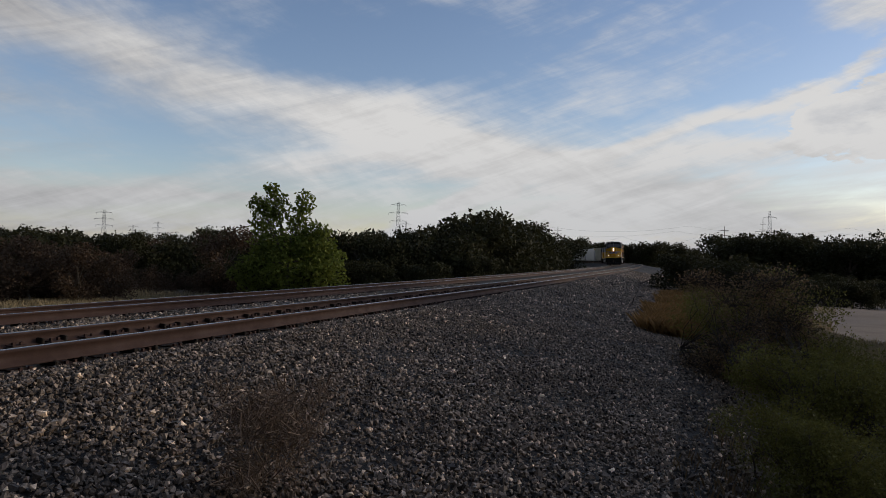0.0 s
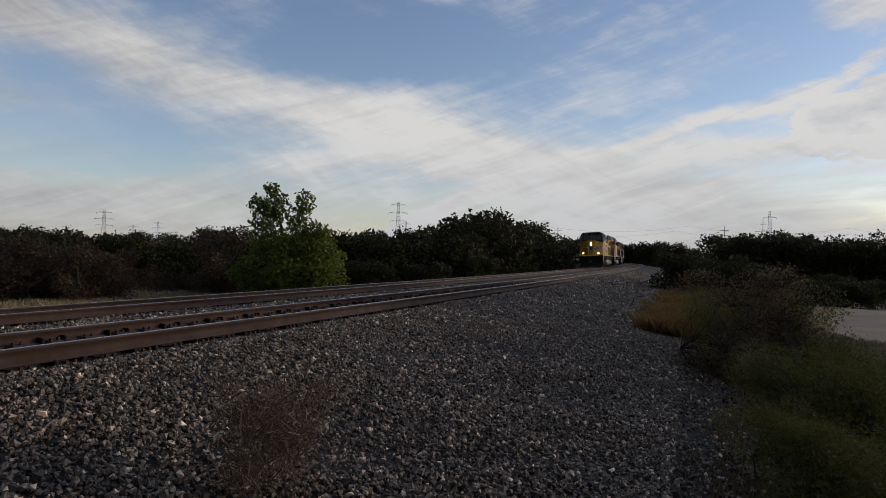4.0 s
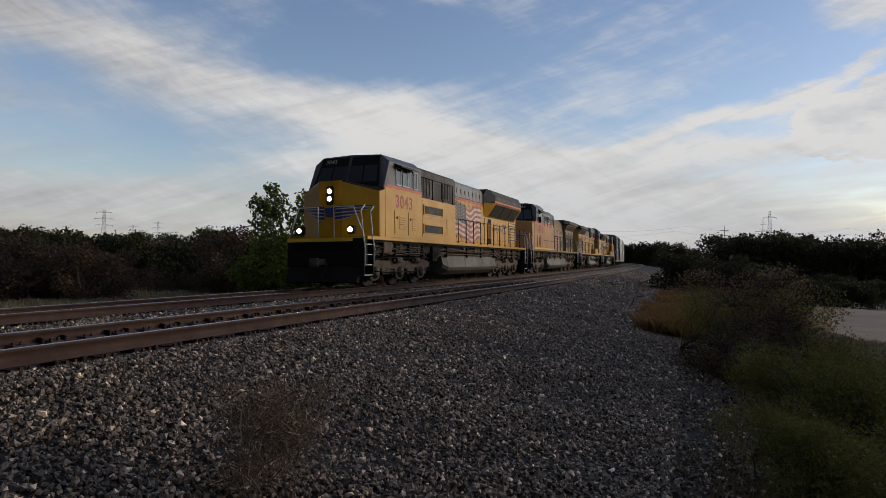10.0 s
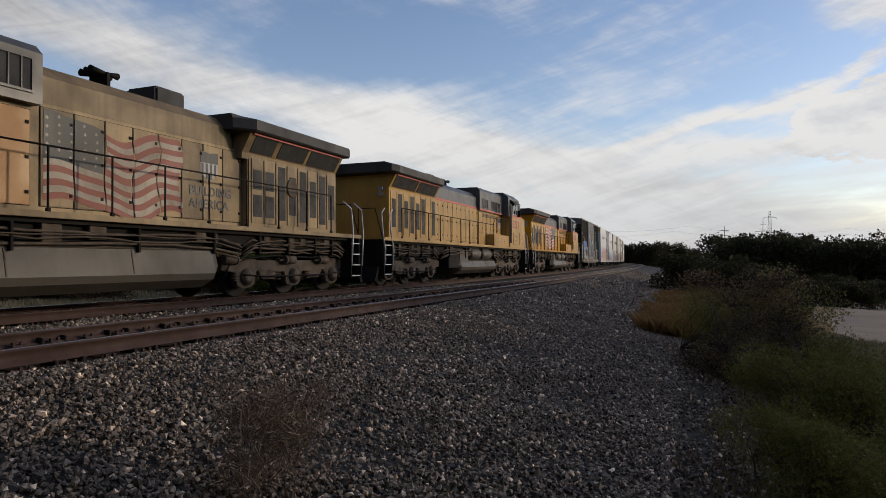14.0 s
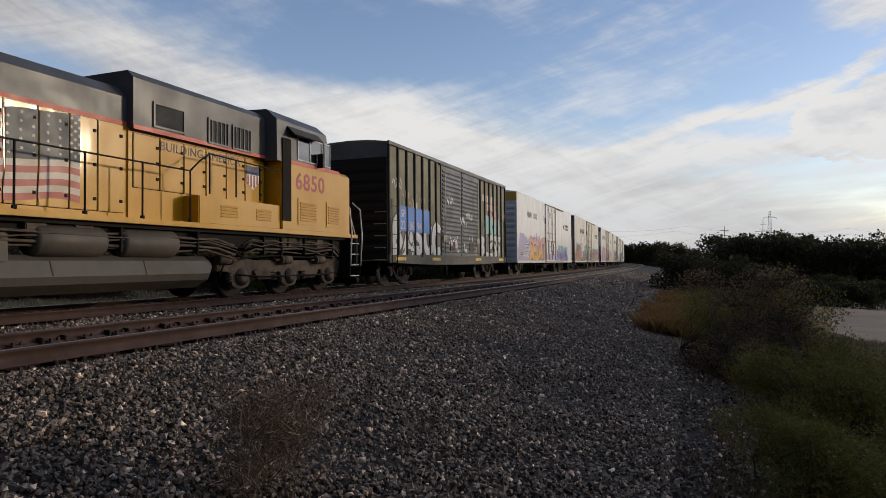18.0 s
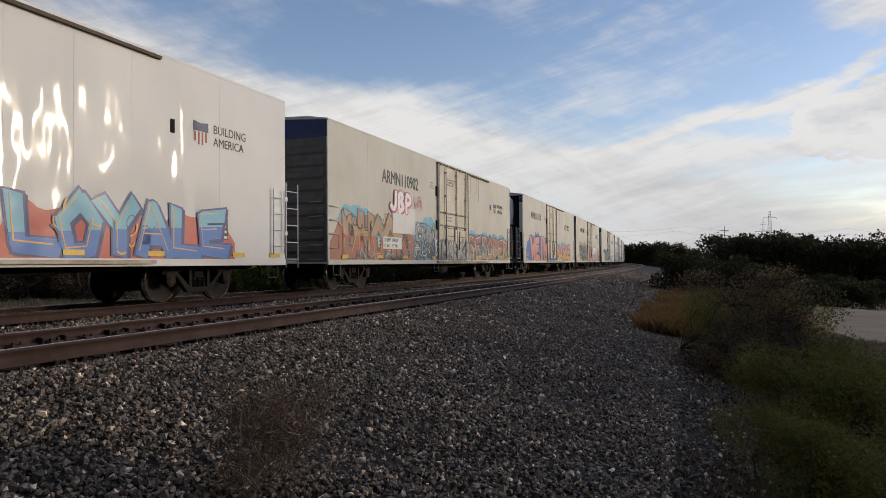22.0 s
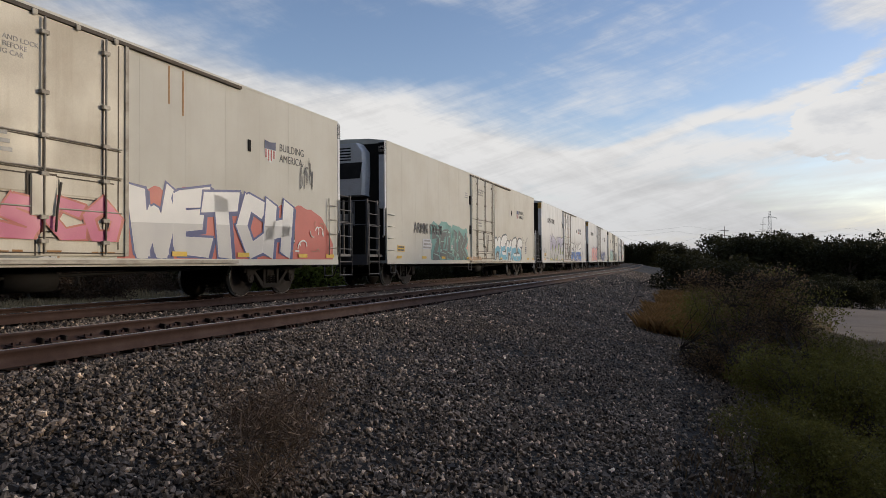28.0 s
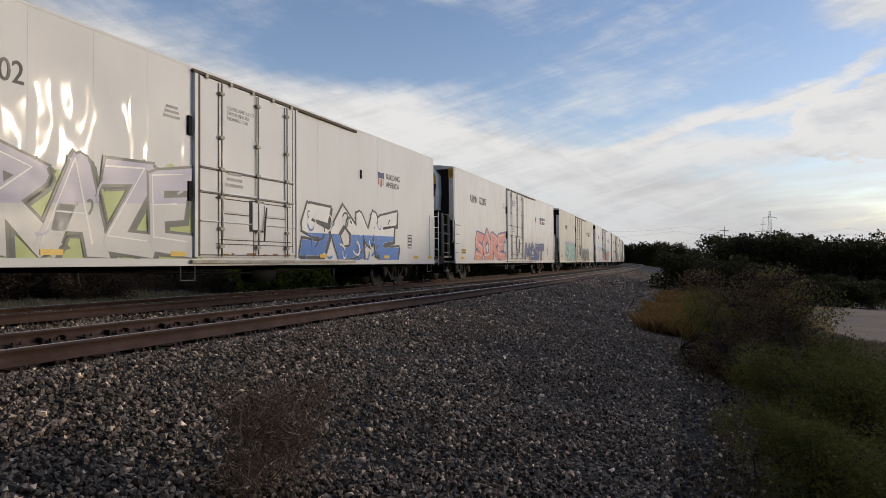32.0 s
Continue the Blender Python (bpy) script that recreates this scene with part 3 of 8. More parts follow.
def railway():
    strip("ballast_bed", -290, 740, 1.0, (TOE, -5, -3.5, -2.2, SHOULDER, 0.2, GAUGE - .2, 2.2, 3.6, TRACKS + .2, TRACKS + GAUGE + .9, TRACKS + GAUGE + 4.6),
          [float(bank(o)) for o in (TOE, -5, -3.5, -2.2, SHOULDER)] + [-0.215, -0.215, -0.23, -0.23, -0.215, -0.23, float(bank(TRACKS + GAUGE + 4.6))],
          M["bed"], "bank of crushed rock under two tracks, coloured dark as the shade between stones", "ballast")
    for o, what in ((0.0, "track nearest the bank's edge"), (GAUGE, "track nearest the bank's edge"), (TRACKS, "track that the train runs on"), (TRACKS + GAUGE, "track that the train runs on")):
        r = strip("rail", -280, 735, 1.0, [o + a for a, _ in RAIL_PROFILE], [b for _, b in RAIL_PROFILE], M["rail"],
                  "rusty brown steel rail with a worn shiny head, of the " + what, "rail", close=True)
        hd = strip("rail_head", -280, 735, 1.0, [o - 0.034, o - 0.027, o + 0.027, o + 0.034], [-0.003, 0.002, 0.002, -0.003], M["head"], "polished running surface", "rail")
        hd.parent = r
        del hd["category"]
        del hd["kind"]
    # timber ties; the nearest carry plates, spikes and anchors
    tie = B()
    box(tie, -1.30, 1.30, -0.11, 0.11, -0.36, -0.186, 0.012)
    me_tie = bpy.data.meshes.new("tie")
    tie.to_mesh(me_tie)
    me_tie.materials.append(M["tie"])
    plate = B()
    for c in (-GAUGE / 2, GAUGE / 2):
        box(plate, c - 0.17, c + 0.17, -0.09, 0.09, -0.186, -0.172)
        for dx in (-0.11, 0.11):
            for dy in (-0.05, 0.05):
                box(plate, c + dx - 0.016, c + dx + 0.016, dy - 0.016, dy + 0.016, -0.172, -0.138)
    me_plate = bpy.data.meshes.new("tie_plate")
    plate.to_mesh(me_plate)
    me_plate.materials.append(M["rail"])
    anchor = B()
    for c in (-GAUGE / 2, GAUGE / 2):
        for dy in (-0.16, 0.16):
            box(anchor, c - 0.12, c + 0.12, dy - 0.02, dy + 0.02, -0.20, -0.125, 0.008)
    me_anchor = bpy.data.meshes.new("rail_anchor")
    anchor.to_mesh(me_anchor)
    me_anchor.materials.append(M["wheel"])
    for o, what in ((GAUGE / 2, "ties of the near track"), (FAR_TRACK, "ties of the far track")):
        root = thing("track_ties", "row of weathered dark timber ties half buried in ballast", "ties", kind="structure")
        for i in range(96):
            s = -2 + i * 0.5
            p, q = along(s, o), along(s + 0.1, o)
            rz = math.degrees(math.atan2(q[1] - p[1], q[0] - p[0])) - 90
            m = pose(p[0], p[1], p[2], 0, math.degrees(CANT), rz + random.uniform(-0.6, 0.6))
            t = share("tie", me_tie, root, m)
            if i < 70:
                share("tie_plate", me_plate, t)
                if i % 2 == 0:
                    share("rail_anchor", me_anchor, t)


def stones(rng, n_of, size):
    """Angular lumps: skewed eight-sided blocks, one island each."""
    ring = [(math.cos(math.pi * k / 3), math.sin(math.pi * k / 3), 0.62 if k % 2 else -0.62) for k in range(6)]
    base = np.array(ring, float)
    tris = np.array(((1, 3, 5), (0, 4, 2), (0, 2, 1), (2, 3, 1), (2, 4, 3), (4, 5, 3), (4, 0, 5), (0, 1, 5)))
    n = len(n_of)
    v = (base[None] + rng.uniform(-0.26, 0.26, (n, 6, 3))) * (rng.uniform(0.6, 1.25, (n, 1, 3)) * size[:, None, None])
    q = rng.normal(size=(n, 4))
    q /= np.linalg.norm(q, axis=1)[:, None]
    w, x, y, z = q.T
    R = np.stack([1 - 2 * (y * y + z * z), 2 * (x * y - z * w), 2 * (x * z + y * w), 2 * (x * y + z * w), 1 - 2 * (x * x + z * z), 2 * (y * z - x * w),
                  2 * (x * z - y * w), 2 * (y * z + x * w), 1 - 2 * (x * x + y * y)], -1).reshape(n, 3, 3)
    v = np.einsum("nij,nkj->nki", R, v) + n_of[:, None, :]
    f = tris[None] + (np.arange(n) * 6)[:, None, None]
    return v.reshape(-1, 3), f.reshape(-1, 3)


def ballast_stones():
    rng = np.random.default_rng(7)
    V, F, at = [], [], 0
    for s0, s1, o0, o1, per, size in ((1.0, 9, -6.5, -0.10, 1500, 0.0185), (9, 18, -6.6, -0.10, 1150, 0.0195), (18, 34, -6.6, -0.10, 520, 0.0250), (34, 70, -6.6, -0.10, 100, 0.036),
                                      (3, 22, 0.10, 1.42, 330, 0.026), (3, 30, 1.60, 4.6, 260, 0.027), (5, 30, 4.8, 6.1, 150, 0.027), (5, 36, 6.3, 7.4, 120, 0.03)):
        n = int((s1 - s0) * (o1 - o0) * per)
        s, o = rng.uniform(s0, s1, n), rng.uniform(o0, o1, n)
        o = np.where(o < TOE + 0.4, o + rng.uniform(-0.5, 0.9, n), o)
        inside = (o > SHOULDER)
        z = np.where(inside, np.where(o < 0, -0.215 - 0.045 * np.clip((o + 0.5) / 0.4, 0, 1), np.where((o < GAUGE) | (o > TRACKS), -0.245, -0.225)), np.maximum(bank(o), -0.215 - 0.5 * (SHOULDER - o))) + rng.uniform(-0.030, 0.030, n) + 0.025 * fbm(s, o, 2.1)
        P = along(s, o, z)
        v, f = stones(rng, P, size * rng.lognormal(0, 0.28, n))
        V.append(v)
        F.append(f + at)
        at += len(v)
    me = mesh_of("ballast_stones", np.concatenate(V), np.concatenate(F), M["stone"])
    me.polygons.foreach_set("use_smooth", np.zeros(len(me.polygons), bool))
    tagged(new("ballast_stones", me), "angular grey crushed rock covering the railway bank", "ballast", kind="stuff")


def draped(name, rows, mat, label, category, lift=0.05):
    """A road: rows of (x, y, half width) along its middle."""
    pts = [Vector((x, y, 0)) for x, y, _ in rows]
    fine = []
    for i in range(len(rows) - 1):
        for k in range(8):
            t = k / 8
            fine.append((pts[i].lerp(pts[i + 1], t), rows[i][2] * (1 - t) + rows[i + 1][2] * t))
    fine.append((pts[-1], rows[-1][2]))
    V = []
    for i, (p, w) in enumerate(fine):
        d = (fine[min(i + 1, len(fine) - 1)][0] - fine[max(i - 1, 0)][0]).normalized()
        side = Vector((d.y, -d.x, 0))
        w *= 1 + 0.12 * math.sin(i * 1.7)
        for k in range(9):
            V.append(p + side * w * (k / 4 - 1))
    V = np.array(V)
    V[:, 2] = ground_height(V[:, 0], V[:, 1]) + lift
    n = len(fine)
    i = np.arange(n - 1)
    F = np.concatenate([np.stack([i * 9 + j, i * 9 + j + 1, i * 9 + j + 10, i * 9 + j + 9], -1) for j in range(8)])
    tagged(new(name, mesh_of(name, V, F, mat)), label, category, kind="structure")


# ---- plants ----
def leaf_cloud(rng, lobes, n, size, flat=0.5):
    """Leaves strewn in and on rounded lobes (x, y, z, rx, ry, rz): vertices and quads."""
    lobes = np.array(lobes, float)
    vol = (lobes[:, 3] * lobes[:, 4] * lobes[:, 5]) ** 0.67
    pick = rng.choice(len(lobes), n, p=vol / vol.sum())
    d = rng.normal(size=(n, 3))
    d /= np.linalg.norm(d, axis=1)[:, None]
    r = rng.uniform(0.0, 1.0, n) ** 0.33
    r *= 1 + 0.22 * np.sin(d[:, 0] * 7 + pick) * np.sin(d[:, 2] * 6 + 2 * pick)
    c = lobes[pick, :3] + d * lobes[pick, 3:] * r[:, None]
    u = rng.normal(size=(n, 3))
    u /= np.linalg.norm(u, axis=1)[:, None]
    w = rng.normal(size=(n, 3))
    w -= (w * u).sum(1)[:, None] * u
    w /= np.linalg.norm(w, axis=1)[:, None]
    k = size * rng.uniform(0.6, 1.4, n)[:, None]
    v = np.stack([c - u * k, c + w * k * flat, c + u * k, c - w * k * flat], 1)
    return v.reshape(-1, 3), np.arange(n * 4).reshape(-1, 4)


def limb(bm, a, b, r0, r1, bend, rng, n=5):
    a, b = Vector(a), Vector(b)
    prev, pr = a, r0
    for i in range(1, n + 1):
        t = i / n
        p = a.lerp(b, t) + Vector(rng.normal(size=3)) * bend * (1 - abs(2 * t - 1))
        if i == n:
            p = b
        rod(bm, prev, p, pr, 6, r0 + (r1 - r0) * t)
        prev, pr = p, r0 + (r1 - r0) * t


def tree(name, label, category, seed, lobes, n, size, leaf, trunk_r=0.16, flat=0.5, stems=1, bare=0, group="", bark="bark"):
    """A tree or shrub: stem and limbs that reach into the lobes of its crown, and the crown's leaves."""
    rng = np.random.default_rng(seed)
    root = thing(name, label, category, group)
    top = max(l[2] for l in lobes)
    bm = B()
    for k in range(stems):
        base = Vector((rng.normal() * 0.12 * (stems - 1), rng.normal() * 0.12 * (stems - 1), -0.3))
        fork = Vector((base.x * 1.5, base.y * 1.5, top * 0.34))
        limb(bm, base, fork, trunk_r, trunk_r * 0.7, 0.05, rng, 4)
        for l in lobes:
            limb(bm, fork, Vector(l[:3]) + Vector((0, 0, l[5] * 0.5)), trunk_r * 0.5, trunk_r * 0.12, 0.12, rng, 4)
            for j in range(bare):
                d = Vector(rng.normal(size=3)).normalized()
                d.z = abs(d.z)
                limb(bm, l[:3], Vector(l[:3]) + Vector((d.x * l[3], d.y * l[4], d.z * l[5])) * rng.uniform(0.8, 1.25), trunk_r * 0.16, 0.004, 0.08, rng, 3)
    part("trunk", bm, M[bark], root, normals=False)
    v, f = leaf_cloud(rng, lobes, n, size, flat)
    share("crown", mesh_of("crown", v, f, M[leaf]), root)
    return root


def lobes_of(rng, h, w, n, low=0.3, squash=0.75):
    out = []
    for i in range(n):
        a, r = rng.uniform(0, 6.28), w * 0.5 * math.sqrt(rng.uniform(0, 1)) * 0.72
        z = h * rng.uniform(low, 0.86)
        k = w * rng.uniform(0.16, 0.30) * (1.15 - 0.5 * z / h)
        out.append((r * math.cos(a), r * math.sin(a), min(z, h - k * squash), k, k, k * squash))
    return out


PLANTED = []


def plant_at(kind, x, y, rz=0.0, k=1.0):
    z = float(ground_height([x], [y])[0])
    m = pose(x, y, z, 0, 0, rz)
    if kind in PLANTED:
        ob = copy_thing(kind, m)
    else:
        PLANTED.append(kind)
        ob = kind
    ob.matrix_basis = m @ Matrix.Diagonal((k, k, k * random.uniform(0.92, 1.08), 1))
    return ob


def clear_of_line(x, y, k):
    o = offset_of([x], [y])[1][0]
    return o > 11.5 + 3.6 * k or o < -9 - 3.6 * k


def from_view(px, depth):
    """Plan place on the line of sight px (thousandths of the lens's focal length right of the axis), that deep."""
    return px * depth, depth


def vegetation():
    rng = np.random.default_rng(3)
    woods = [tree("oak_tree", "dense dark green oak in evening shade, behind the railway and added unseen round the camera", "tree", 20 + i, lobes_of(rng, 6.4, 7.5, 13, 0.12), 5200, 0.17, "oak", 0.2, group="wood along the line") for i in range(4)]
    brown = [tree("russet_tree", "brownish half-bare tree in the scrub behind the railway", "tree", 30 + i, lobes_of(rng, 6.0, 6.5, 12, 0.10), 4200, 0.13, "russet", 0.14, bare=3, group="scrub trees") for i in range(2)]
    heath = [tree("dry_shrub", "low grey-brown dry shrub on the slope below the railway", "shrub", 46 + i, lobes_of(rng, 2.2, 3.4, 14, 0.10), 8000, 0.034, "drab", 0.02, stems=3, bare=5, group="dry shrubs", bark="twig") for i in range(2)]
    shrub = [tree("shrub", "low dark olive shrub on the ground beside the railway", "shrub", 40 + i, lobes_of(rng, 2.4, 3.6, 18, 0.12), 13000, 0.034, "olive", 0.03, stems=3, group="shrubs") for i in range(3)]

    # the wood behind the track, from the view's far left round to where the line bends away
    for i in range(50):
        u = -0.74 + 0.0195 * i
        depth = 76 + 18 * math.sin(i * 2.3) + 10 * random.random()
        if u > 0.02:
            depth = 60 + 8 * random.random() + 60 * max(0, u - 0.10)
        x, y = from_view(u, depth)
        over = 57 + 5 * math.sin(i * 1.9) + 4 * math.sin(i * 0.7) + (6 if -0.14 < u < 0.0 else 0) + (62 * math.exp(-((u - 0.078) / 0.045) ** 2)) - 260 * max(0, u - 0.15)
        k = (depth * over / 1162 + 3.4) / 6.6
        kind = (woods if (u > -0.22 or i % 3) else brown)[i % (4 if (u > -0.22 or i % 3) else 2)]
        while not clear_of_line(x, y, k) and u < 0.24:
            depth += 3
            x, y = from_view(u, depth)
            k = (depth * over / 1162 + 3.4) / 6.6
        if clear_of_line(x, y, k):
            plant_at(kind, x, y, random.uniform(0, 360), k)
    for i in range(40):      # a second row, nearer and lower, over the dry grass
        u = -0.72 + 0.0235 * i
        depth = 50 + 14 * random.random()
        x, y = from_view(u, depth)
        if offset_of([x], [y])[1][0] < 12.5 or -0.52 < u < -0.36 and i % 2:
            continue
        plant_at((brown if u < -0.33 else woods)[i % 2], x, y, random.uniform(0, 360), random.uniform(0.42, 0.62))
    for i in range(8):       # russet trees standing forward at the far left
        x, y = from_view(-0.68 + 0.025 * i, 44 + 5 * random.random())
        plant_at(brown[i % 2], x, y, 50 * i, 0.86 - 0.03 * i)
    # the scrub and trees beyond the slope on the other side
    for i in range(52):
        u = 0.265 + 0.0110 * i
        depth = 112 + 26 * random.random() - 60 * max(0, u - 0.45)
        x, y = from_view(u, depth)
        over = 58 + 5 * math.sin(i * 1.3) + 5 * math.sin(i * 0.61) + 12 * math.exp(-((u - 0.455) / 0.03) ** 2)
        k = (depth * over / 1162 + 4.3) / 6.6
        if clear_of_line(x, y, k):
            plant_at(woods[i % 4], x, y, random.uniform(0, 360), k)
    for i in range(20):      # the wood far beyond the bend
        u = 0.20 + 0.0095 * i
        depth = 345 + 40 * random.random()
        x, y = from_view(u, depth)
        k = (depth * (34 + 6 * math.sin(i * 1.7)) / 1162 + 4.3) / 6.6
        if clear_of_line(x, y, k):
            plant_at(woods[i % 4], x, y, random.uniform(0, 360), k)
    for i in range(30):      # dark scrub down the slope's foot
        u = 0.36 + 0.0115 * i
        depth = random.uniform(30, 52) if u < 0.52 else random.uniform(60, 85)
        x, y = from_view(u, depth)
        plant_at(woods[i % 4], x, y, random.uniform(0, 360), random.uniform(0.40, 0.52))
    for i, (u, d, k) in enumerate(((0.395, 34, 0.7), (0.405, 27, 0.62), (0.415, 21, 0.62), (0.425, 17, 0.62), (0.44, 14.5, 0.7), (0.50, 14, 0.8), (0.56, 13, 0.60), (0.63, 12.5, 0.52), (0.70, 13, 0.50),
                                   (0.55, 9.4, 0.62), (0.63, 8.8, 0.62), (0.72, 9.0, 0.65), (0.52, 6.6, 0.40), (0.60, 6.0, 0.42), (0.68, 6.2, 0.42), (0.76, 6.6, 0.5))):
        x, y = from_view(u, d)
        plant_at(heath[i % 2] if i in (0, 1, 3) else shrub[i % 3], x, y, 77 * i, k)
    for i in range(10):
        s = 60 + 8.0 * i
        x, y, _ = along(s, TRACKS + GAUGE + 9.0 + 2 * random.random())
        plant_at(shrub[i % 3], float(x), float(y), 40 * i, random.uniform(0.6, 0.9))
    for i in range(16):      # unseen trees added behind the camera to block sky light from there
        a = radians(118 + 8.6 * i)
        d = 17 + 4 * random.random()
        plant_at(woods[i % 4], d * math.sin(a), d * math.cos(a), 60 * i, 2.3 + 0.4 * random.random())
    for i in range(15):      # tall trees beyond the view, on the sun's side
        a = radians(50 + 4.6 * i)
        d = 46 + 9 * random.random()
        plant_at(woods[i % 4], d * math.sin(a), d * math.cos(a), 60 * i, (d * (0.166 + 0.05 * math.sin(i * 2.1)) + 4.3) / 6.6)
    # the single bright tree
    lit = [(0.0, 0, 2.2, 2.9, 2.2, 1.7), (-2.2, 0.3, 2.0, 1.7, 1.6, 1.6), (2.4, -0.2, 2.2, 1.7, 1.6, 1.7), (-0.4, 0.2, 3.9, 2.3, 1.7, 1.2), (1.6, 0.0, 3.9, 1.7, 1.4, 1.0), (2.7, 0.0, 3.4, 0.9, 0.8, 0.7),
           (-1.45, 0.1, 5.6, 1.15, 0.9, 1.2), (-0.8, 0, 6.7, 0.95, 0.8, 1.1), (-2.0, 0, 6.9, 0.7, 0.6, 0.7), (0.7, 0.1, 5.7, 0.85, 0.7, 1.1), (1.15, 0, 7.0, 0.7, 0.6, 0.85), (-1.1, 0, 7.9, 0.5, 0.45, 0.5), (2.0, 0, 4.9, 1.0, 0.9, 0.7)]
    big = tree("cottonwood_tree", "tall young tree with fresh green leaves standing clear of the wood", "tree", 5, lit, 13000, 0.12, "bright", 0.18, flat=0.6)
    plant_at(big, *from_view(-0.237, 50), 0, 1.14)
    # the grey-brown twiggy bush at the slope's foot, and the wisp of dry weed on the ballast
    bush = tree("twiggy_bush", "tall grey-brown bush, half bare, at the foot of the ballast slope", "bush", 8, lobes_of(rng, 2.5, 2.9, 18, 0.04), 15000, 0.024, "drab", 0.016, stems=5, bare=10, bark="twig")
    plant_at(bush, 5.8, 12.2, 20, 1.0)
    bush2 = tree("leafy_bush", "bush with sparse yellow-green leaves beside the slope", "bush", 9, lobes_of(rng, 2.3, 2.2, 12, 0.30), 5200, 0.022, "olive", 0.016, stems=4, bare=6, bark="twig")
    plant_at(bush2, 7.0, 13.4, 0, 1.08)
    weed = tree("dry_weed", "wispy dry reddish weed growing out of the ballast", "weed", 10, lobes_of(rng, 0.74, 0.88, 22, 0.22, 0.9), 5200, 0.0066, "weedleaf", 0.0018, stems=2, bare=8, bark="weed")
    plant_at(weed, -1.13, 4.52, 0, 1.14)


def blades(name, label, seed, spots, mat, h, lean=0.35, w=0.006, category="grass"):
    """Tufts of dry grass: spots of (x, y, radius, count)."""
    rng = np.random.default_rng(seed)
    V = []
    for x, y, r, n in spots:
        a, q = rng.uniform(0, 6.28, n), r * np.sqrt(rng.uniform(0, 1, n))
        bx, by = x + q * np.cos(a), y + q * np.sin(a)
        bz = ground_height(bx, by)
        hh = h * rng.uniform(0.5, 1.3, n)
        d = rng.uniform(0, 6.28, n)
        lx, ly = lean * hh * np.cos(d), lean * hh * np.sin(d)
        e = rng.uniform(0, 6.28, n)
        wx, wy = w * np.cos(e), w * np.sin(e)
        V.append(np.stack([np.stack([bx - wx, by - wy, bz], -1), np.stack([bx + wx, by + wy, bz], -1), np.stack([bx + lx * 0.4 + wx * 0.7, by + ly * 0.4 + wy * 0.7, bz + hh * 0.65], -1), np.stack([bx + lx, by + ly, bz + hh], -1)], 1))
    V = np.concatenate(V).reshape(-1, 3)
    tagged(new(name, mesh_of(name, V, np.arange(len(V)).reshape(-1, 4), M[mat])), label, category, kind="stuff")


def grasses():
    rng = random.Random(4)
    near = []
    for i in range(130):
        x, y, _ = along(18 + 17 * rng.random(), -5.2 - 2.6 * rng.random())
        near.append((float(x), float(y), 0.6, 380))
    blades("dry_grass", "rust-coloured dry grass on the shoulder of the slope", 1, near, "straw", 0.42, lean=0.8, w=0.0032)
    toe = []
    for i in range(90):
        s = 4 + 30 * rng.random()
        x, y, _ = along(s, -6.3 - 2.2 * rng.random())
        toe.append((float(x), float(y), 0.45, 60))
    blades("toe_weeds", "sparse brown weeds along the foot of the ballast", 2, toe, "drab", 0.16)
    far = []
    for i in range(150):
        u = -0.70 + 0.55 * rng.random()
        d = 30 + 24 * rng.random()
        if offset_of([u * d], [d])[1][0] > 12:
            far.append((u * d, d, 1.6, 200))
    for i in range(60):
        u, d = 0.45 + 0.3 * rng.random(), 28 + 26 * rng.random()
        if abs(u * d - float(np.interp(d, (18, 26, 36, 50, 64, 80), (16, 22, 29, 37, 46, 62)))) > 8.5:
            far.append((u * d, d, 1.4, 160))
    for i in range(70):      # tan grass on the near edge of the road
        u, d = 0.56 + 0.13 * rng.random(), 24 + 7 * rng.random()
        if u * d < float(np.interp(d, (18, 26, 36), (12.3, 16.8, 21.4))) + 1.0:
            far.append((u * d, d, 0.9, 160))
    blades("pale_grass", "pale dry grass in the open ground below the line", 3, far, "pale", 0.5, w=0.014)
    bm = B()
    lim = np.random.default_rng(12)
    for p, q in (((0, 0, 0), (0.5, 0.1, 1.0)), ((0.3, 0, 0.5), (0.9, 0.2, 0.62)), ((-0.2, 0, 0), (-0.35, 0.1, 0.6)), ((0.5, 0.1, 1.0), (1.1, 0.1, 1.06))):
        limb(bm, p, q, 0.022, 0.007, 0.05, lim, 6)
    limb(bm, (-0.9, 0, -0.55), (0.1, 0, 0.15), 0.016, 0.010, 0.02, lim, 6)
    root = thing("dead_branch", "bent dark dead branches sticking out of the dry grass", "branch")
    root.matrix_basis = pose(6.55, 23.2, -0.85, 0, 0, 0)
    part("branches", bm, M["twig"], root)
    draped("dirt_road", ((15.5, 18, 3.4), (20.8, 26, 4.2), (26.6, 36, 5.4), (34.0, 50, 6.2), (43, 64, 7.0), (62, 80, 7.0), (90, 96, 6.0), (130, 112, 6.0)), M["gravel"], "pale gravel service road winding through the scrub", "road")


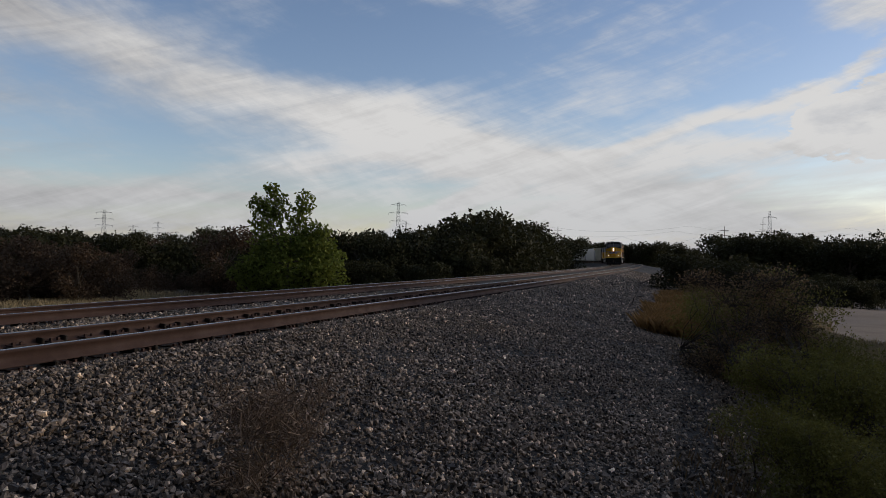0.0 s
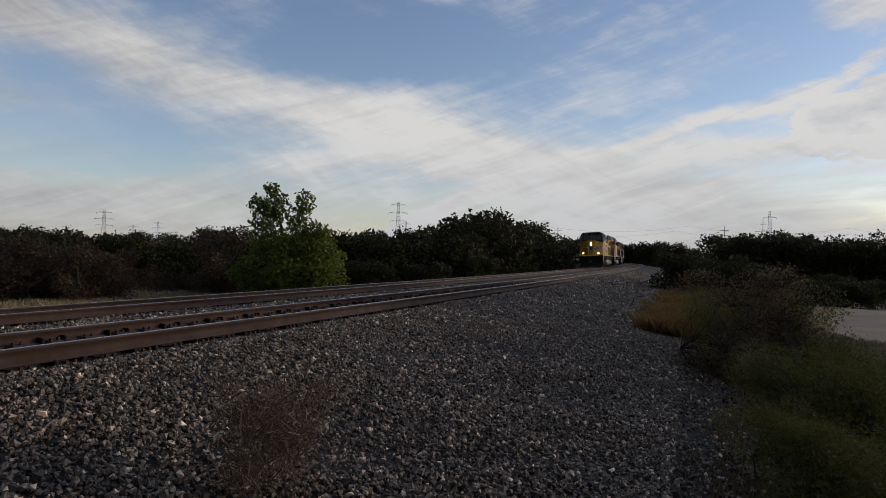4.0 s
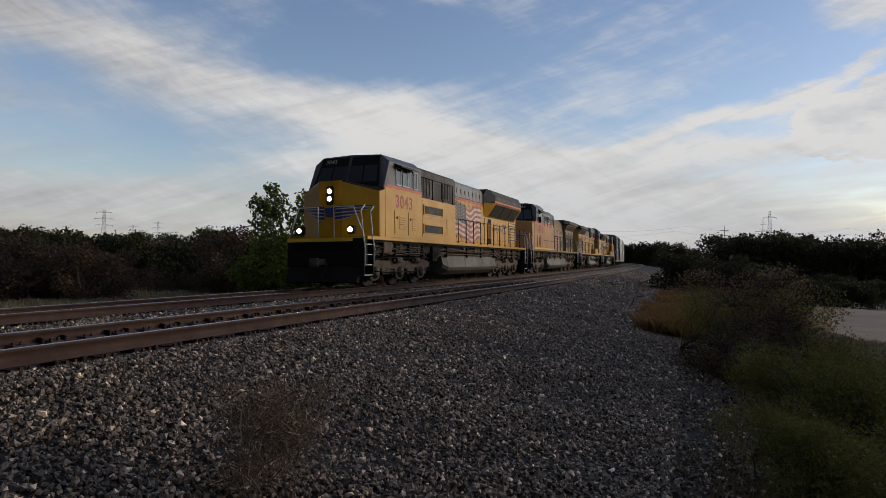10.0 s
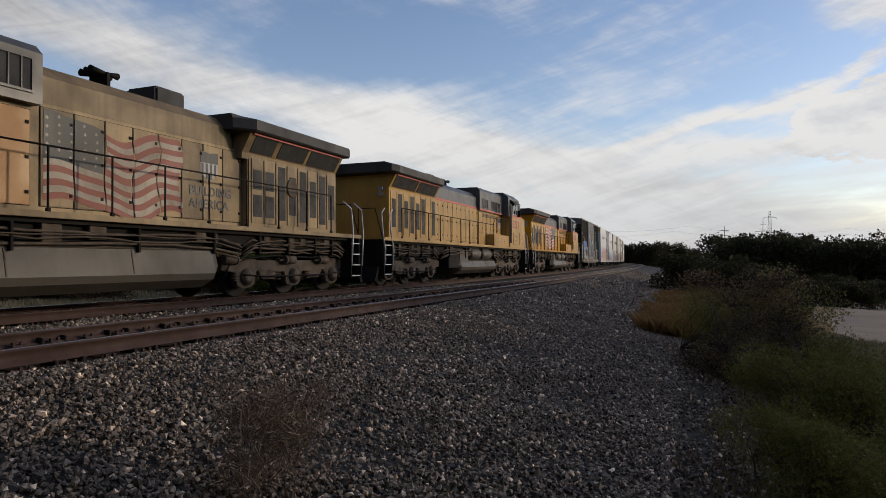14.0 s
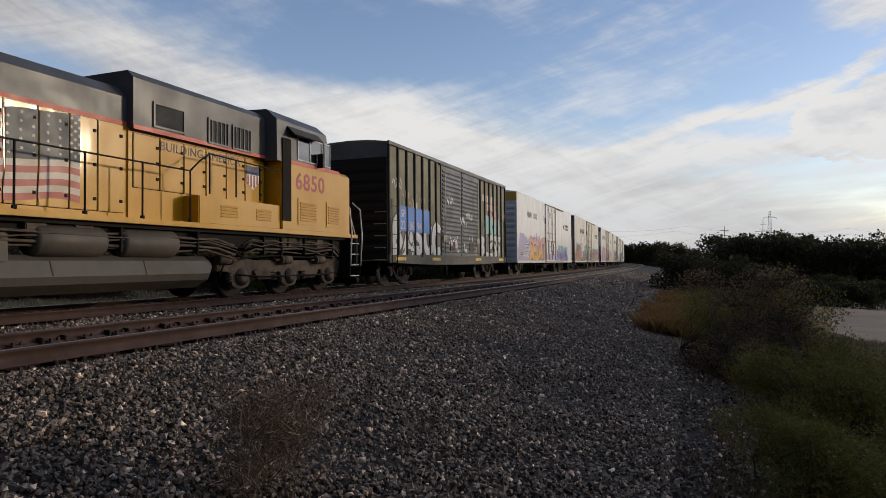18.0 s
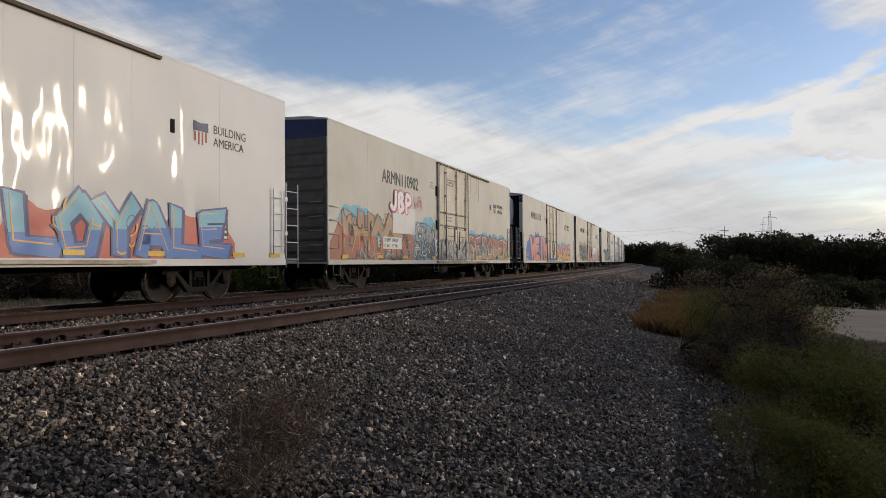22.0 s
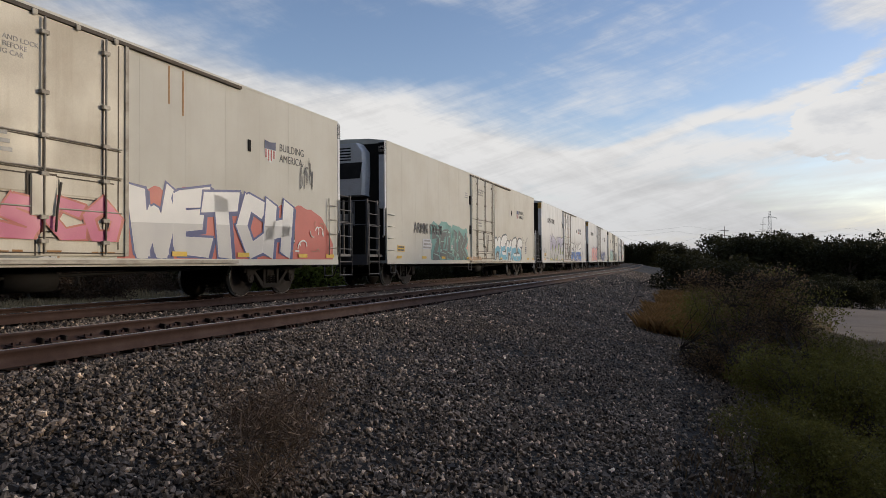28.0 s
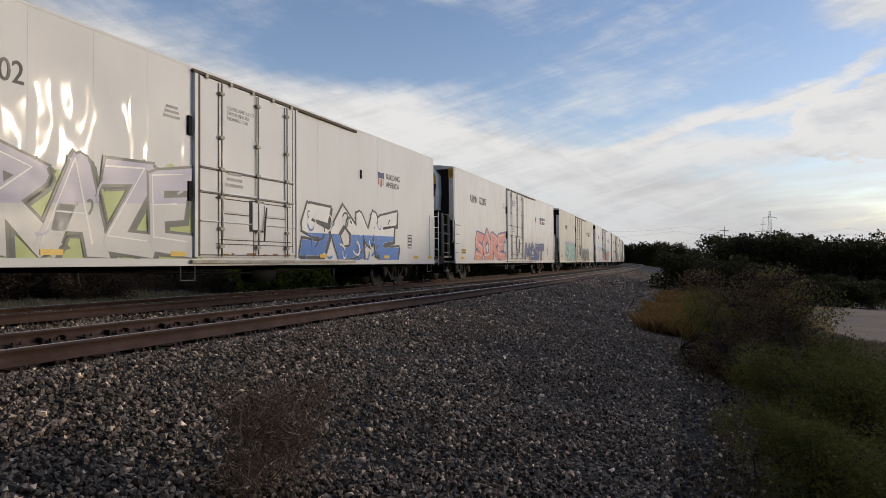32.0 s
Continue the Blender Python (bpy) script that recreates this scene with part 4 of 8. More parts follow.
def lattice_tower(x, y, h, w, arms):
    root = thing("power_pylon", "grey steel lattice transmission tower far beyond the trees", "pylon", "pylons on the horizon")
    root.matrix_basis = pose(x, y, -3, 0, 0, math.degrees(math.atan2(-x, y)))
    bm = B()
    r = 0.16
    lv = [(0, w), (h * 0.35, w * 0.6), (h * 0.6, w * 0.34), (h * 0.8, w * 0.26), (h * 0.97, w * 0.14)]
    fine = []
    for (z0, a0), (z1, a1) in zip(lv, lv[1:]):
        for k in range(3):
            t = k / 3
            fine.append((z0 + (z1 - z0) * t, a0 + (a1 - a0) * t))
    fine.append(lv[-1])
    for (z0, a0), (z1, a1) in zip(fine, fine[1:]):
        for sx, sy in ((1, 1), (1, -1), (-1, -1), (-1, 1)):
            rod(bm, (sx * a0 / 2, sy * a0 / 2, z0), (sx * a1 / 2, sy * a1 / 2, z1), r, 4)
            ex, ey = (-sy, sx)
            rod(bm, (sx * a0 / 2, sy * a0 / 2, z0), (ex * a1 / 2, ey * a1 / 2, z1), r * 0.6, 4)
            rod(bm, (sx * a1 / 2, sy * a1 / 2, z1), (ex * a1 / 2, ey * a1 / 2, z1), r * 0.5, 4)
    part("mast", bm, M["pylon"], root)
    for z, span in arms:
        bm = B()
        for sx in (-1, 1):
            rod(bm, (0, 0, h * z + 1.2), (sx * span / 2, 0, h * z), r * 0.8, 4)
            rod(bm, (0, 0.4, h * z), (sx * span / 2, 0, h * z), r * 0.8, 4)
            rod(bm, (sx * span / 2, 0, h * z), (sx * span / 2, 0, h * z - 1.6), 0.12, 5)
        part("cross_arm", bm, M["pylon"], root)
    return root


def distance():
    for px, top, dep, w in ((183, 370, 560, 9), (704, 355, 520, 9), (1362, 372, 560, 9), (235, 397, 900, 9), (279, 391, 900, 9), (718, 392, 800, 8)):
        u = (px - 784) / 1162.5
        hor = 457 + (px - 784) * 0.0143
        h = (hor - top) / 1162.5 * dep + 4
        lattice_tower(u * dep, dep, h, w, ((0.66, 13), (0.79, 15), (0.92, 12)) if px != 1362 else ((0.62, 22), (0.86, 10)))
    for px, top, dep in ((987, 402, 430), (1282, 402, 430), (1350, 390, 600)):
        u = (px - 784) / 1162.5
        hor = 457 + (px - 784) * 0.0143
        h = (hor - top) / 1162.5 * dep + 4
        root = thing("utility_pole", "slim dark power pole with short cross arms on the skyline", "pole", "poles on the skyline")
        root.matrix_basis = pose(u * dep, dep, -3)
        part("pole", rod(B(), (0, 0, 0), (0, 0, h), 0.28, 6, 0.16), M["bark"], root)
        for z in (0.78, 0.9):
            part("cross_arm", box(B(), -2.6, 2.6, -0.12, 0.12, h * z, h * z + 0.3), M["bark"], root)
    wires = thing("power_lines", "thin sagging power lines between the far pylons", "cables")
    for z, a, b, dep in ((20.5, 0.10, 0.86, 430), (24.0, 0.13, 0.86, 430), (16.5, 0.16, 0.5, 430)):
        bm = B()
        pts = [((a + (b - a) * t / 24) * dep, dep, z - 4.5 * (1 - (2 * ((t / 8) % 1.0) - 1) ** 2)) for t in range(25)]
        pipe(bm, pts, 0.045, 4)
        part("wire", bm, M["pylon"], wires)


ground_sheet()
railway()
ballast_stones()
# ---- the train: every car's space has x forward along the travel, y towards the bank, z up from the rail ----
def loft(bm, sections):
    rings = [[bm.verts.new(p) for p in s] for s in sections]
    n = len(rings[0])
    for p, q in zip(rings, rings[1:]):
        for i in range(n):
            bm.faces.new((p[i], p[(i + 1) % n], q[(i + 1) % n], q[i]))
    bm.faces.new(rings[0][::-1])
    bm.faces.new(rings[-1])
    return bm


def slab(bm, corners, thick):
    """A flat plate on four corners, thick metres deep along its normal."""
    c = [Vector(p) for p in corners]
    n = (c[1] - c[0]).cross(c[3] - c[0]).normalized() * thick
    return loft(bm, ([p - n for p in c], [p + n for p in c]))


def wheelset_mesh(name, r, n=28):
    bm = B()
    rim = []
    for s in (-1, 1):
        prof = [(s * 0.685, r * 0.30), (s * 0.685, r + 0.026), (s * 0.712, r + 0.022), (s * 0.722, r), (s * 0.812, r - 0.005), (s * 0.815, r - 0.020), (s * 0.795, r - 0.075),
                (s * 0.775, r * 0.50), (s * 0.81, r * 0.34), (s * 0.81, r * 0.2)]
        k = len(bm.faces)
        lathe(bm, prof, n)
        bm.faces.ensure_lookup_table()
        rim += list(range(k + n * 3, k + n * 5))
    rod(bm, (0, -1.12, 0), (0, 1.12, 0), 0.085, 12)
    for s in (-1, 1):
        rod(bm, (0, s * 0.93, 0), (0, s * 1.10, 0), 0.125, 12)
        for k in range(3):
            a = 2 * math.pi * k / 3
            rod(bm, (0.06 * math.cos(a), s * 1.10, 0.06 * math.sin(a)), (0.06 * math.cos(a), s * 1.125, 0.06 * math.sin(a)), 0.02, 6)
    bmesh.ops.recalc_face_normals(bm, faces=bm.faces[:])
    bm.faces.ensure_lookup_table()
    for i in rim:
        bm.faces[i].material_index = 1
    me = bpy.data.meshes.new(name)
    bm.to_mesh(me)
    bm.free()
    me.materials.append(M["wheel"])
    me.materials.append(M["tread" if r < 0.5 else "wheel"])
    return me


WHEEL_R, LOCO_R = 0.470, 0.530
ME = {"wheelset": wheelset_mesh("wheelset", WHEEL_R), "loco_wheelset": wheelset_mesh("loco_wheelset", LOCO_R, 32)}


def as_mesh(name, bm, mat):
    bmesh.ops.recalc_face_normals(bm, faces=bm.faces[:])
    me = bpy.data.meshes.new(name)
    bm.to_mesh(me)
    bm.free()
    me.materials.append(mat)
    return me


def coil(bm, x, y, z0, z1, r, turns=5):
    pts = [(x + r * math.cos(t), y + r * math.sin(t), z0 + (z1 - z0) * t / (2 * math.pi * turns)) for t in np.linspace(0, 2 * math.pi * turns, turns * 8 + 1)]
    return pipe(bm, pts, r * 0.22, 5)


def freight_truck_meshes():
    bm = B()
    box(bm, -0.17, 0.17, -1.05, 1.05, 0.50, 0.74, 0.03)
    box(bm, -0.55, 0.55, -0.35, 0.35, 0.60, 0.70, 0.02)
    rod(bm, (0, 0, 0.6), (0, 0, 0.80), 0.2, 12)
    for s in (-1, 1):
        prism(bm, [(s * 0.35, 0.38), (s * 0.42, 0.62), (s * 0.50, 0.62), (s * 0.46, 0.34)], -0.75, 0.75)
    ME["bolster"] = as_mesh("bolster", bm, M["castings"])
    bm = B()       # cast side frame, seen from the side as a bow with a spring window
    top = [(-1.12, 0.60), (-1.10, 0.72), (-0.72, 0.78), (-0.30, 0.86), (0.30, 0.86), (0.72, 0.78), (1.10, 0.72), (1.12, 0.60)]
    bot = [(1.02, 0.60), (0.70, 0.64), (0.34, 0.72), (-0.34, 0.72), (-0.70, 0.64), (-1.02, 0.60)]
    prism(bm, top + bot, -0.07, 0.07, bevel=0.012)
    prism(bm, [(-0.80, 0.66), (-0.66, 0.66), (-0.30, 0.30), (0.30, 0.30), (0.66, 0.66), (0.80, 0.66), (0.36, 0.20), (-0.36, 0.20)], -0.065, 0.065, bevel=0.012)
    for s in (-1, 1):
        prism(bm, [(s * 0.33, 0.28), (s * 0.33, 0.76), (s * 0.24, 0.76), (s * 0.24, 0.28)], -0.07, 0.07)
        box(bm, s * 0.89 - 0.15, s * 0.89 + 0.15, -0.09, 0.09, 0.52, 0.68, 0.02)
    ME["side_frame"] = as_mesh("side_frame", bm, M["castings"])
    bm = B()
    for x in (-0.15, 0.0, 0.15):
        coil(bm, x, 0.0, 0.31, 0.56, 0.062)
    ME["spring_nest"] = as_mesh("spring_nest", bm, M["castings"])
    bm = B()
    box(bm, -0.03, 0.03, -0.05, 0.05, -0.14, 0.14, 0.01)
    ME["brake_shoe"] = as_mesh("brake_shoe", bm, M["wheel"])


def loco_truck_meshes():
    bm = B()
    box(bm, -0.3, 0.3, -0.9, 0.9, 0.62, 0.86, 0.03)
    for x in (-1.05, 1.05):
        box(bm, x - 0.42, x + 0.42, -0.62, 0.62, 0.34, 0.80, 0.08)      # traction motors
    box(bm, -2.9, -2.6, -0.95, 0.95, 0.62, 0.80, 0.03)
    box(bm, 2.6, 2.9, -0.95, 0.95, 0.62, 0.80, 0.03)
    ME["loco_bolster"] = as_mesh("truck_frame", bm, M["truck"])
    bm = B()
    prism(bm, [(-2.95, 0.66), (-2.95, 0.92), (-2.2, 1.0), (-1.5, 0.92), (1.5, 0.92), (2.2, 1.0), (2.95, 0.92), (2.95, 0.66), (2.3, 0.62), (1.6, 0.66), (0.6, 0.62), (-0.6, 0.62), (-1.6, 0.66), (-2.3, 0.62)],
          -0.08, 0.08, bevel=0.02)
    for x in (-2.05, 0, 2.05):
        prism(bm, [(x - 0.46, 0.68), (x - 0.34, 0.30), (x - 0.16, 0.22), (x + 0.16, 0.22), (x + 0.34, 0.30), (x + 0.46, 0.68)], -0.09, 0.07, bevel=0.02)
    for x in (-1.05, 1.05):
        prism(bm, [(x - 0.50, 0.66), (x - 0.30, 0.42), (x + 0.30, 0.42), (x + 0.50, 0.66)], -0.06, 0.05, bevel=0.02)
    ME["loco_side_frame"] = as_mesh("side_frame", bm, M["truck"])
    bm = B()
    lathe(bm, [(0.0, 0.22), (0.05, 0.22), (0.07, 0.17), (0.10, 0.17), (0.11, 0.06)], 16)
    for k in range(6):
        a = math.pi * k / 3
        rod(bm, (0.16 * math.cos(a), 0.05, 0.16 * math.sin(a)), (0.16 * math.cos(a), 0.075, 0.16 * math.sin(a)), 0.018, 6)
    ME["journal_box"] = as_mesh("journal_box", bm, M["truck"])
    bm = B()
    rod(bm, (-0.26, 0, 0), (0.16, 0, 0), 0.115, 14)
    rod(bm, (0.16, 0, 0), (0.22, 0, 0), 0.13, 14)
    rod(bm, (0.22, 0, 0), (0.42, 0, -0.02), 0.035, 8)
    ME["brake_cylinder"] = as_mesh("brake_cylinder", bm, M["truck"])
    bm = B()
    coil(bm, 0, 0, 0.40, 0.66, 0.085, 4)
    ME["coil_spring"] = as_mesh("coil_spring", bm, M["truck"])
    bm = B()
    pipe(bm, [(-2.7, 0, 1.02), (-1.6, 0, 1.06), (-0.8, 0, 1.0), (0.9, 0, 1.04), (1.9, 0, 0.98), (2.75, 0, 0.86), (2.95, 0, 0.5)], 0.025, 6)
    pipe(bm, [(-2.4, 0.03, 0.56), (-1.2, 0.03, 0.50), (0.2, 0.03, 0.50), (1.4, 0.03, 0.5), (2.3, 0.03, 0.56)], 0.022, 6)
    ME["brake_rigging"] = as_mesh("brake_rigging", bm, M["frame"])


freight_truck_meshes()
loco_truck_meshes()
SPINNING = []


def freight_truck(car, a):
    tr = share("truck", ME["bolster"], car, pose(-a, 0, 0), "dusty cast-steel freight truck")
    for s in (-1, 1):
        share("side_frame", ME["side_frame"], tr, pose(0, s * 1.0, 0))
        share("spring_nest", ME["spring_nest"], tr, pose(0, s * 1.0, 0))
        for x in (-0.36, 0.36):
            share("brake_shoe", ME["brake_shoe"], tr, pose(x, s * 0.75, 0.47))
    for x in (-0.89, 0.89):
        w = share("wheelset", ME["wheelset"], tr, pose(x, 0, WHEEL_R))
        SPINNING.append((w, x, WHEEL_R))
    return tr


def loco_truck(car, a):
    tr = share("truck", ME["loco_bolster"], car, pose(-a, 0, 0), "dusty three-axle locomotive truck")
    for s in (-1, 1):
        share("side_frame", ME["loco_side_frame"], tr, pose(0, s * 1.05, 0))
        for x in (-2.05, 0.0, 2.05):
            share("journal_box", ME["journal_box"], tr, pose(x, s * 1.12, 0.50, 0, 0, 0 if s > 0 else 180))
        for x in (-2.45, -0.7, 0.7, 2.45):
            share("coil_spring", ME["coil_spring"], tr, pose(x, s * 1.08, 0))
        for x, f in ((-1.35, 0), (0.35, 0), (2.75, 180)):
            share("brake_cylinder", ME["brake_cylinder"], tr, pose(x, s * 1.2, 0.93, 0, 0, f))
        tagged(share("brake_rigging", ME["brake_rigging"], tr, pose(0, s * 1.2, 0)), kind="stuff")
    for x in (-2.05, 0.0, 2.05):
        w = share("wheelset", ME["loco_wheelset"], tr, pose(x, 0, LOCO_R))
        SPINNING.append((w, x, LOCO_R))
    return tr


def coupler(car, a, way):
    """A knuckle coupler that sticks out to the front (1) or back (-1), and its air hose."""
    bm = B()
    box(bm, -a - 0.45 * way, -a + 0.02 * way, -0.09, 0.09, 0.78, 0.98, 0.02)
    box(bm, -a - 0.02 * way, -a + 0.20 * way, -0.16, 0.12, 0.72, 1.0, 0.03)
    part("coupler", bm, M["truck"], car)
    bm = B()
    pipe(bm, [(-a - 0.1 * way, 0.35, 0.85), (-a + 0.05 * way, 0.36, 0.66), (-a + 0.15 * way, 0.30, 0.42), (-a + 0.28 * way, 0.2, 0.36)], 0.028, 6)
    part("air_hose", bm, M["frame"], car)


def rungs(car, a, y, z0, z1, mat, width=0.42, n=4):
    """Separate body-coloured grab irons up a corner."""
    for k in range(n):
        z = z0 + (z1 - z0) * (k + 0.5) / n
        bm = B()
        pipe(bm, [(-a, y - 0.06, z), (-a, y, z), (-a - width, y, z), (-a - width, y - 0.06, z)], 0.015, 6)
        part("grab_iron", bm, M[mat], car)


def ladder(car, a, y, z0, z1, width=0.42, n=4, mat="rod"):
    """Two upright stiles with rungs between them, on the car's side."""
    stiles = [pipe(B(), [(-a - e, y, z0), (-a - e, y, z1)], 0.018, 6) for e in (0, width)]
    root = part("ladder", stiles[0], M[mat], car)
    part("ladder_stile", stiles[1], M[mat], root)
    for k in range(n):
        z = z0 + (z1 - z0) * (k + 0.5) / n
        part("ladder_rung", rod(B(), (-a, y, z), (-a - width, y, z), 0.014, 6), M[mat], root)
    return root


def shield_emblem(car, a, y, z, h, tone="blue"):
    """A heraldic badge in plain shapes: blue chief over upright bars."""
    w = h * 0.82
    bm = B()
    pts = [(-a, z + h * 0.62), (-a, z + h), (-a - w * 0.5, z + h * 0.94), (-a - w, z + h), (-a - w, z + h * 0.62)]
    prism(bm, pts, y + 0.004, y + 0.008)
    em = part("emblem", bm, M[tone], car, "blue and striped shield emblem" if tone == "blue" else "bleached dark shield emblem")
    bm = B()
    pts = [(-a, z + h * 0.62), (-a - 0.02 * w, z + h * 0.30), (-a - w * 0.5, z), (-a - w * 0.98, z + h * 0.30), (-a - w, z + h * 0.62)]
    prism(bm, pts, y + 0.001, y + 0.004)
    part("field", bm, M["white" if tone == "blue" else "greyink"], em)
    bm = B()
    for k in range(4):
        x = -a - w * (0.12 + 0.24 * k)
        lo = z + h * (0.22 if k in (0, 3) else 0.1)
        box(bm, x - w * 0.055, x + w * 0.055, y + 0.004, y + 0.007, lo, z + h * 0.6)
    part("bars", bm, M["redink" if tone == "blue" else tone], em)


def flag(car, a0, a1, z0, z1, y, canton_first=True, seams=(9.7, 0.62), tones=("flagwhite", "flagred", "flagblue"), swing=1.0):
    """A waving striped flag painted across the hood doors, broken at the gaps between them."""
    def wave(t, v):
        return z0 + (z1 - z0) * v + swing * (0.115 * math.sin(t * 7.4 + 0.5 + v * 0.7) + 0.035 * math.sin(t * 17.0 + v * 2.0)) * (0.45 + 0.7 * t) - 0.10 * t * (1 if v < 0.5 else 0.5)

    def column_edges(lo, hi):
        out, c = [], seams[0] + seams[1] * math.floor((lo - seams[0]) / seams[1])
        while c < hi:
            e0, e1 = max(c + 0.018, lo), min(c + seams[1] - 0.018, hi)
            if e1 - e0 > 0.03:
                out += [(e0 + (e1 - e0) * k / 5, e0 + (e1 - e0) * (k + 1) / 5) for k in range(5)]
            c += seams[1]
        return out

    def at(a, v):
        t = (a - a0) / (a1 - a0)
        t = t if canton_first else 1 - t
        ragged = swing * 0.05 * math.sin(v * 9.0 + 1.0) * t
        return (-a - (ragged if canton_first else -ragged), y, wave(t, v))

    def kept(p, q):
        t = ((p + q) / 2 - a0) / (a1 - a0)
        return t if canton_first else 1 - t
    cols = column_edges(a0, a1)
    root = None
    for mat, rows in ((tones[0], range(1, 13, 2)), (tones[1], range(0, 13, 2))):
        bm = B()
        for r in rows:
            for p, q in cols:
                if kept(p, q) < 0.40 and r > 5:
                    continue
                bm.faces.new([bm.verts.new(Vector(at(a, v)) + Vector((0, 0.006, 0))) for a, v in ((p, r / 13), (q, r / 13), (q, (r + 1) / 13), (p, (r + 1) / 13))])
        ob = part("flag" if root is None else "red_stripes", bm, M[mat], root or car, "faded painted flag" if root is None else "")
        root = root or ob
    bm, st = B(), B()
    for i, (p, q) in enumerate(cols):
        if kept(p, q) >= 0.40:
            continue
        bm.faces.new([bm.verts.new(Vector(at(a, v)) + Vector((0, 0.008, 0))) for a, v in ((p, 0.46), (q, 0.46), (q, 1.02), (p, 1.02))])
        if i % 2:
            continue
        for k in range(5):
            x, _, z = at((p + q) / 2, 0.52 + 0.1 * k + 0.05 * (i // 2 % 2))
            pts = [(x + 0.042 * math.cos(w) * (1 if j % 2 else 0.45), z + 0.042 * math.sin(w) * (1 if j % 2 else 0.45)) for j, w in enumerate(np.linspace(0, 2 * math.pi, 11)[:-1])]
            st.faces.new([st.verts.new((px, y + 0.011, pz)) for px, pz in pts])
    part("canton", bm, M[tones[2]], root)
    part("star_field", st, M[tones[0]], root)


def stanchions(car, c_list, X, y, z0, z1, rail=True, mat="frame"):
    for c in c_list:
        bm = B()
        rod(bm, (X(c), y, z0), (X(c), y, z1), 0.021, 6)
        box(bm, X(c) - 0.03, X(c) + 0.03, y - 0.03, y + 0.03, z0 - 0.02, z0 + 0.05)
        part("stanchion", bm, M[mat], car)
    if rail:
        bm = B()
        pipe(bm, [(X(c), y, z1) for c in (c_list[0], c_list[-1])], 0.019, 6)
        part("handrail", bm, M[mat], car)


def steps(car, X, c, y, way, rails=True):
    """Corner steps: treads between side plates, with bent silver handrails."""
    bm = B()
    for k in range(4):
        z = 0.42 + 0.34 * k
        box(bm, X(c) - 0.30, X(c) + 0.30, y - 0.40, y - 0.02, z, z + 0.03)
    tr = part("step_treads", bm, M["silver"], car)
    bm = B()
    box(bm, X(c) - 0.33, X(c) - 0.30, y - 0.42, y, 0.38, 1.66)
    box(bm, X(c) + 0.30, X(c) + 0.33, y - 0.42, y, 0.38, 1.66)
    box(bm, X(c) - 0.30, X(c) + 0.30, y - 0.44, y - 0.40, 0.38, 1.66)
    part("step_well", bm, M["frame"], car)
    for d in (-0.33, 0.33):
        bm = B()
        x = X(c) + d
        pipe(bm, [(x, y + 0.02, 0.75), (x, y + 0.05, 1.30), (x + 0.10 * way, y + 0.02, 1.75), (x + 0.10 * way, y - 0.05, 2.55), (x - 0.28 * way, y - 0.12, 2.75)], 0.022, 8)
        part("grab_rail", bm, M["silver"], car)
    return tr


def louvres(bm, x0, x1, y, z0, z1, n, upright=False):
    for k in range(n):
        z = z0 + (z1 - z0) * k / n
        h = (z1 - z0) / n
        prism(bm, [(y, z + h * 0.15), (y + 0.022, z + h * 0.2), (y, z + h * 0.9)], min(x0, x1), max(x0, x1), "x")


def opening(car, X, c0, c1, y, z0, z1, frame_mat, label="", bars=0, name="vent"):
    """A dark recess with a raised frame, and upright slats in it."""
    x0, x1 = sorted((X(c0), X(c1)))
    bm = B()
    t = 0.045
    for b in ((x0, x1, z1 - t, z1), (x0, x1, z0, z0 + t), (x0, x0 + t, z0 + t, z1 - t), (x1 - t, x1, z0 + t, z1 - t)):
        box(bm, b[0], b[1], y, y + 0.035, b[2], b[3])
    fr = part(name, bm, M[frame_mat], car, label)
    part("mesh", box(B(), x0 + t, x1 - t, y + 0.002, y + 0.010, z0 + t, z1 - t), M["mesh"], fr)
    for k in range(bars):
        x = x0 + (x1 - x0) * (k + 1) / (bars + 1)
        part("slat", box(B(), x - 0.012, x + 0.012, y + 0.01, y + 0.03, z0 + t, z1 - t), M[frame_mat], fr)
    return fr


def window(car, X, c0, c1, y, z0, z1, frame_mat="silver"):
    x0, x1 = sorted((X(c0), X(c1)))
    bm = B()
    t = 0.035
    for b in ((x0, x1, z1 - t, z1), (x0, x1, z0, z0 + t), (x0, x0 + t, z0 + t, z1 - t), (x1 - t, x1, z0 + t, z1 - t)):
        box(bm, b[0], b[1], y, y + 0.03, b[2], b[3], 0.006)
    w = part("cab_window", bm, M[frame_mat], car)
    part("pane", box(B(), x0 + t, x1 - t, y + 0.004, y + 0.012, z0 + t, z1 - t), M["glass"], w)


def door_row(car, X, c0, c1, y, z0, z1, n, mat, skip=()):
    """Hood doors: proud panels with rounded edges, hinges and a latch."""
    w = (c1 - c0) / n
    part("door_seal", box(B(), *sorted((X(c0), X(c1))), y - 0.002, y + 0.006, z0 - 0.012, z1 + 0.012), M["frame"], car)
    for k in range(n):
        if k in skip:
            continue
        a, b = sorted((X(c0 + w * k + 0.012), X(c0 + w * (k + 1) - 0.012)))
        d = part("hood_door", box(B(), a, b, y, y + 0.028, z0, z1, 0.010), M[mat], car)
        bm = B()
        for z in (z0 + 0.22, (z0 + z1) / 2, z1 - 0.22):
            box(bm, a + 0.03, a + 0.09, y + 0.028, y + 0.045, z - 0.03, z + 0.03)
        part("latch", bm, M["frame"], d)


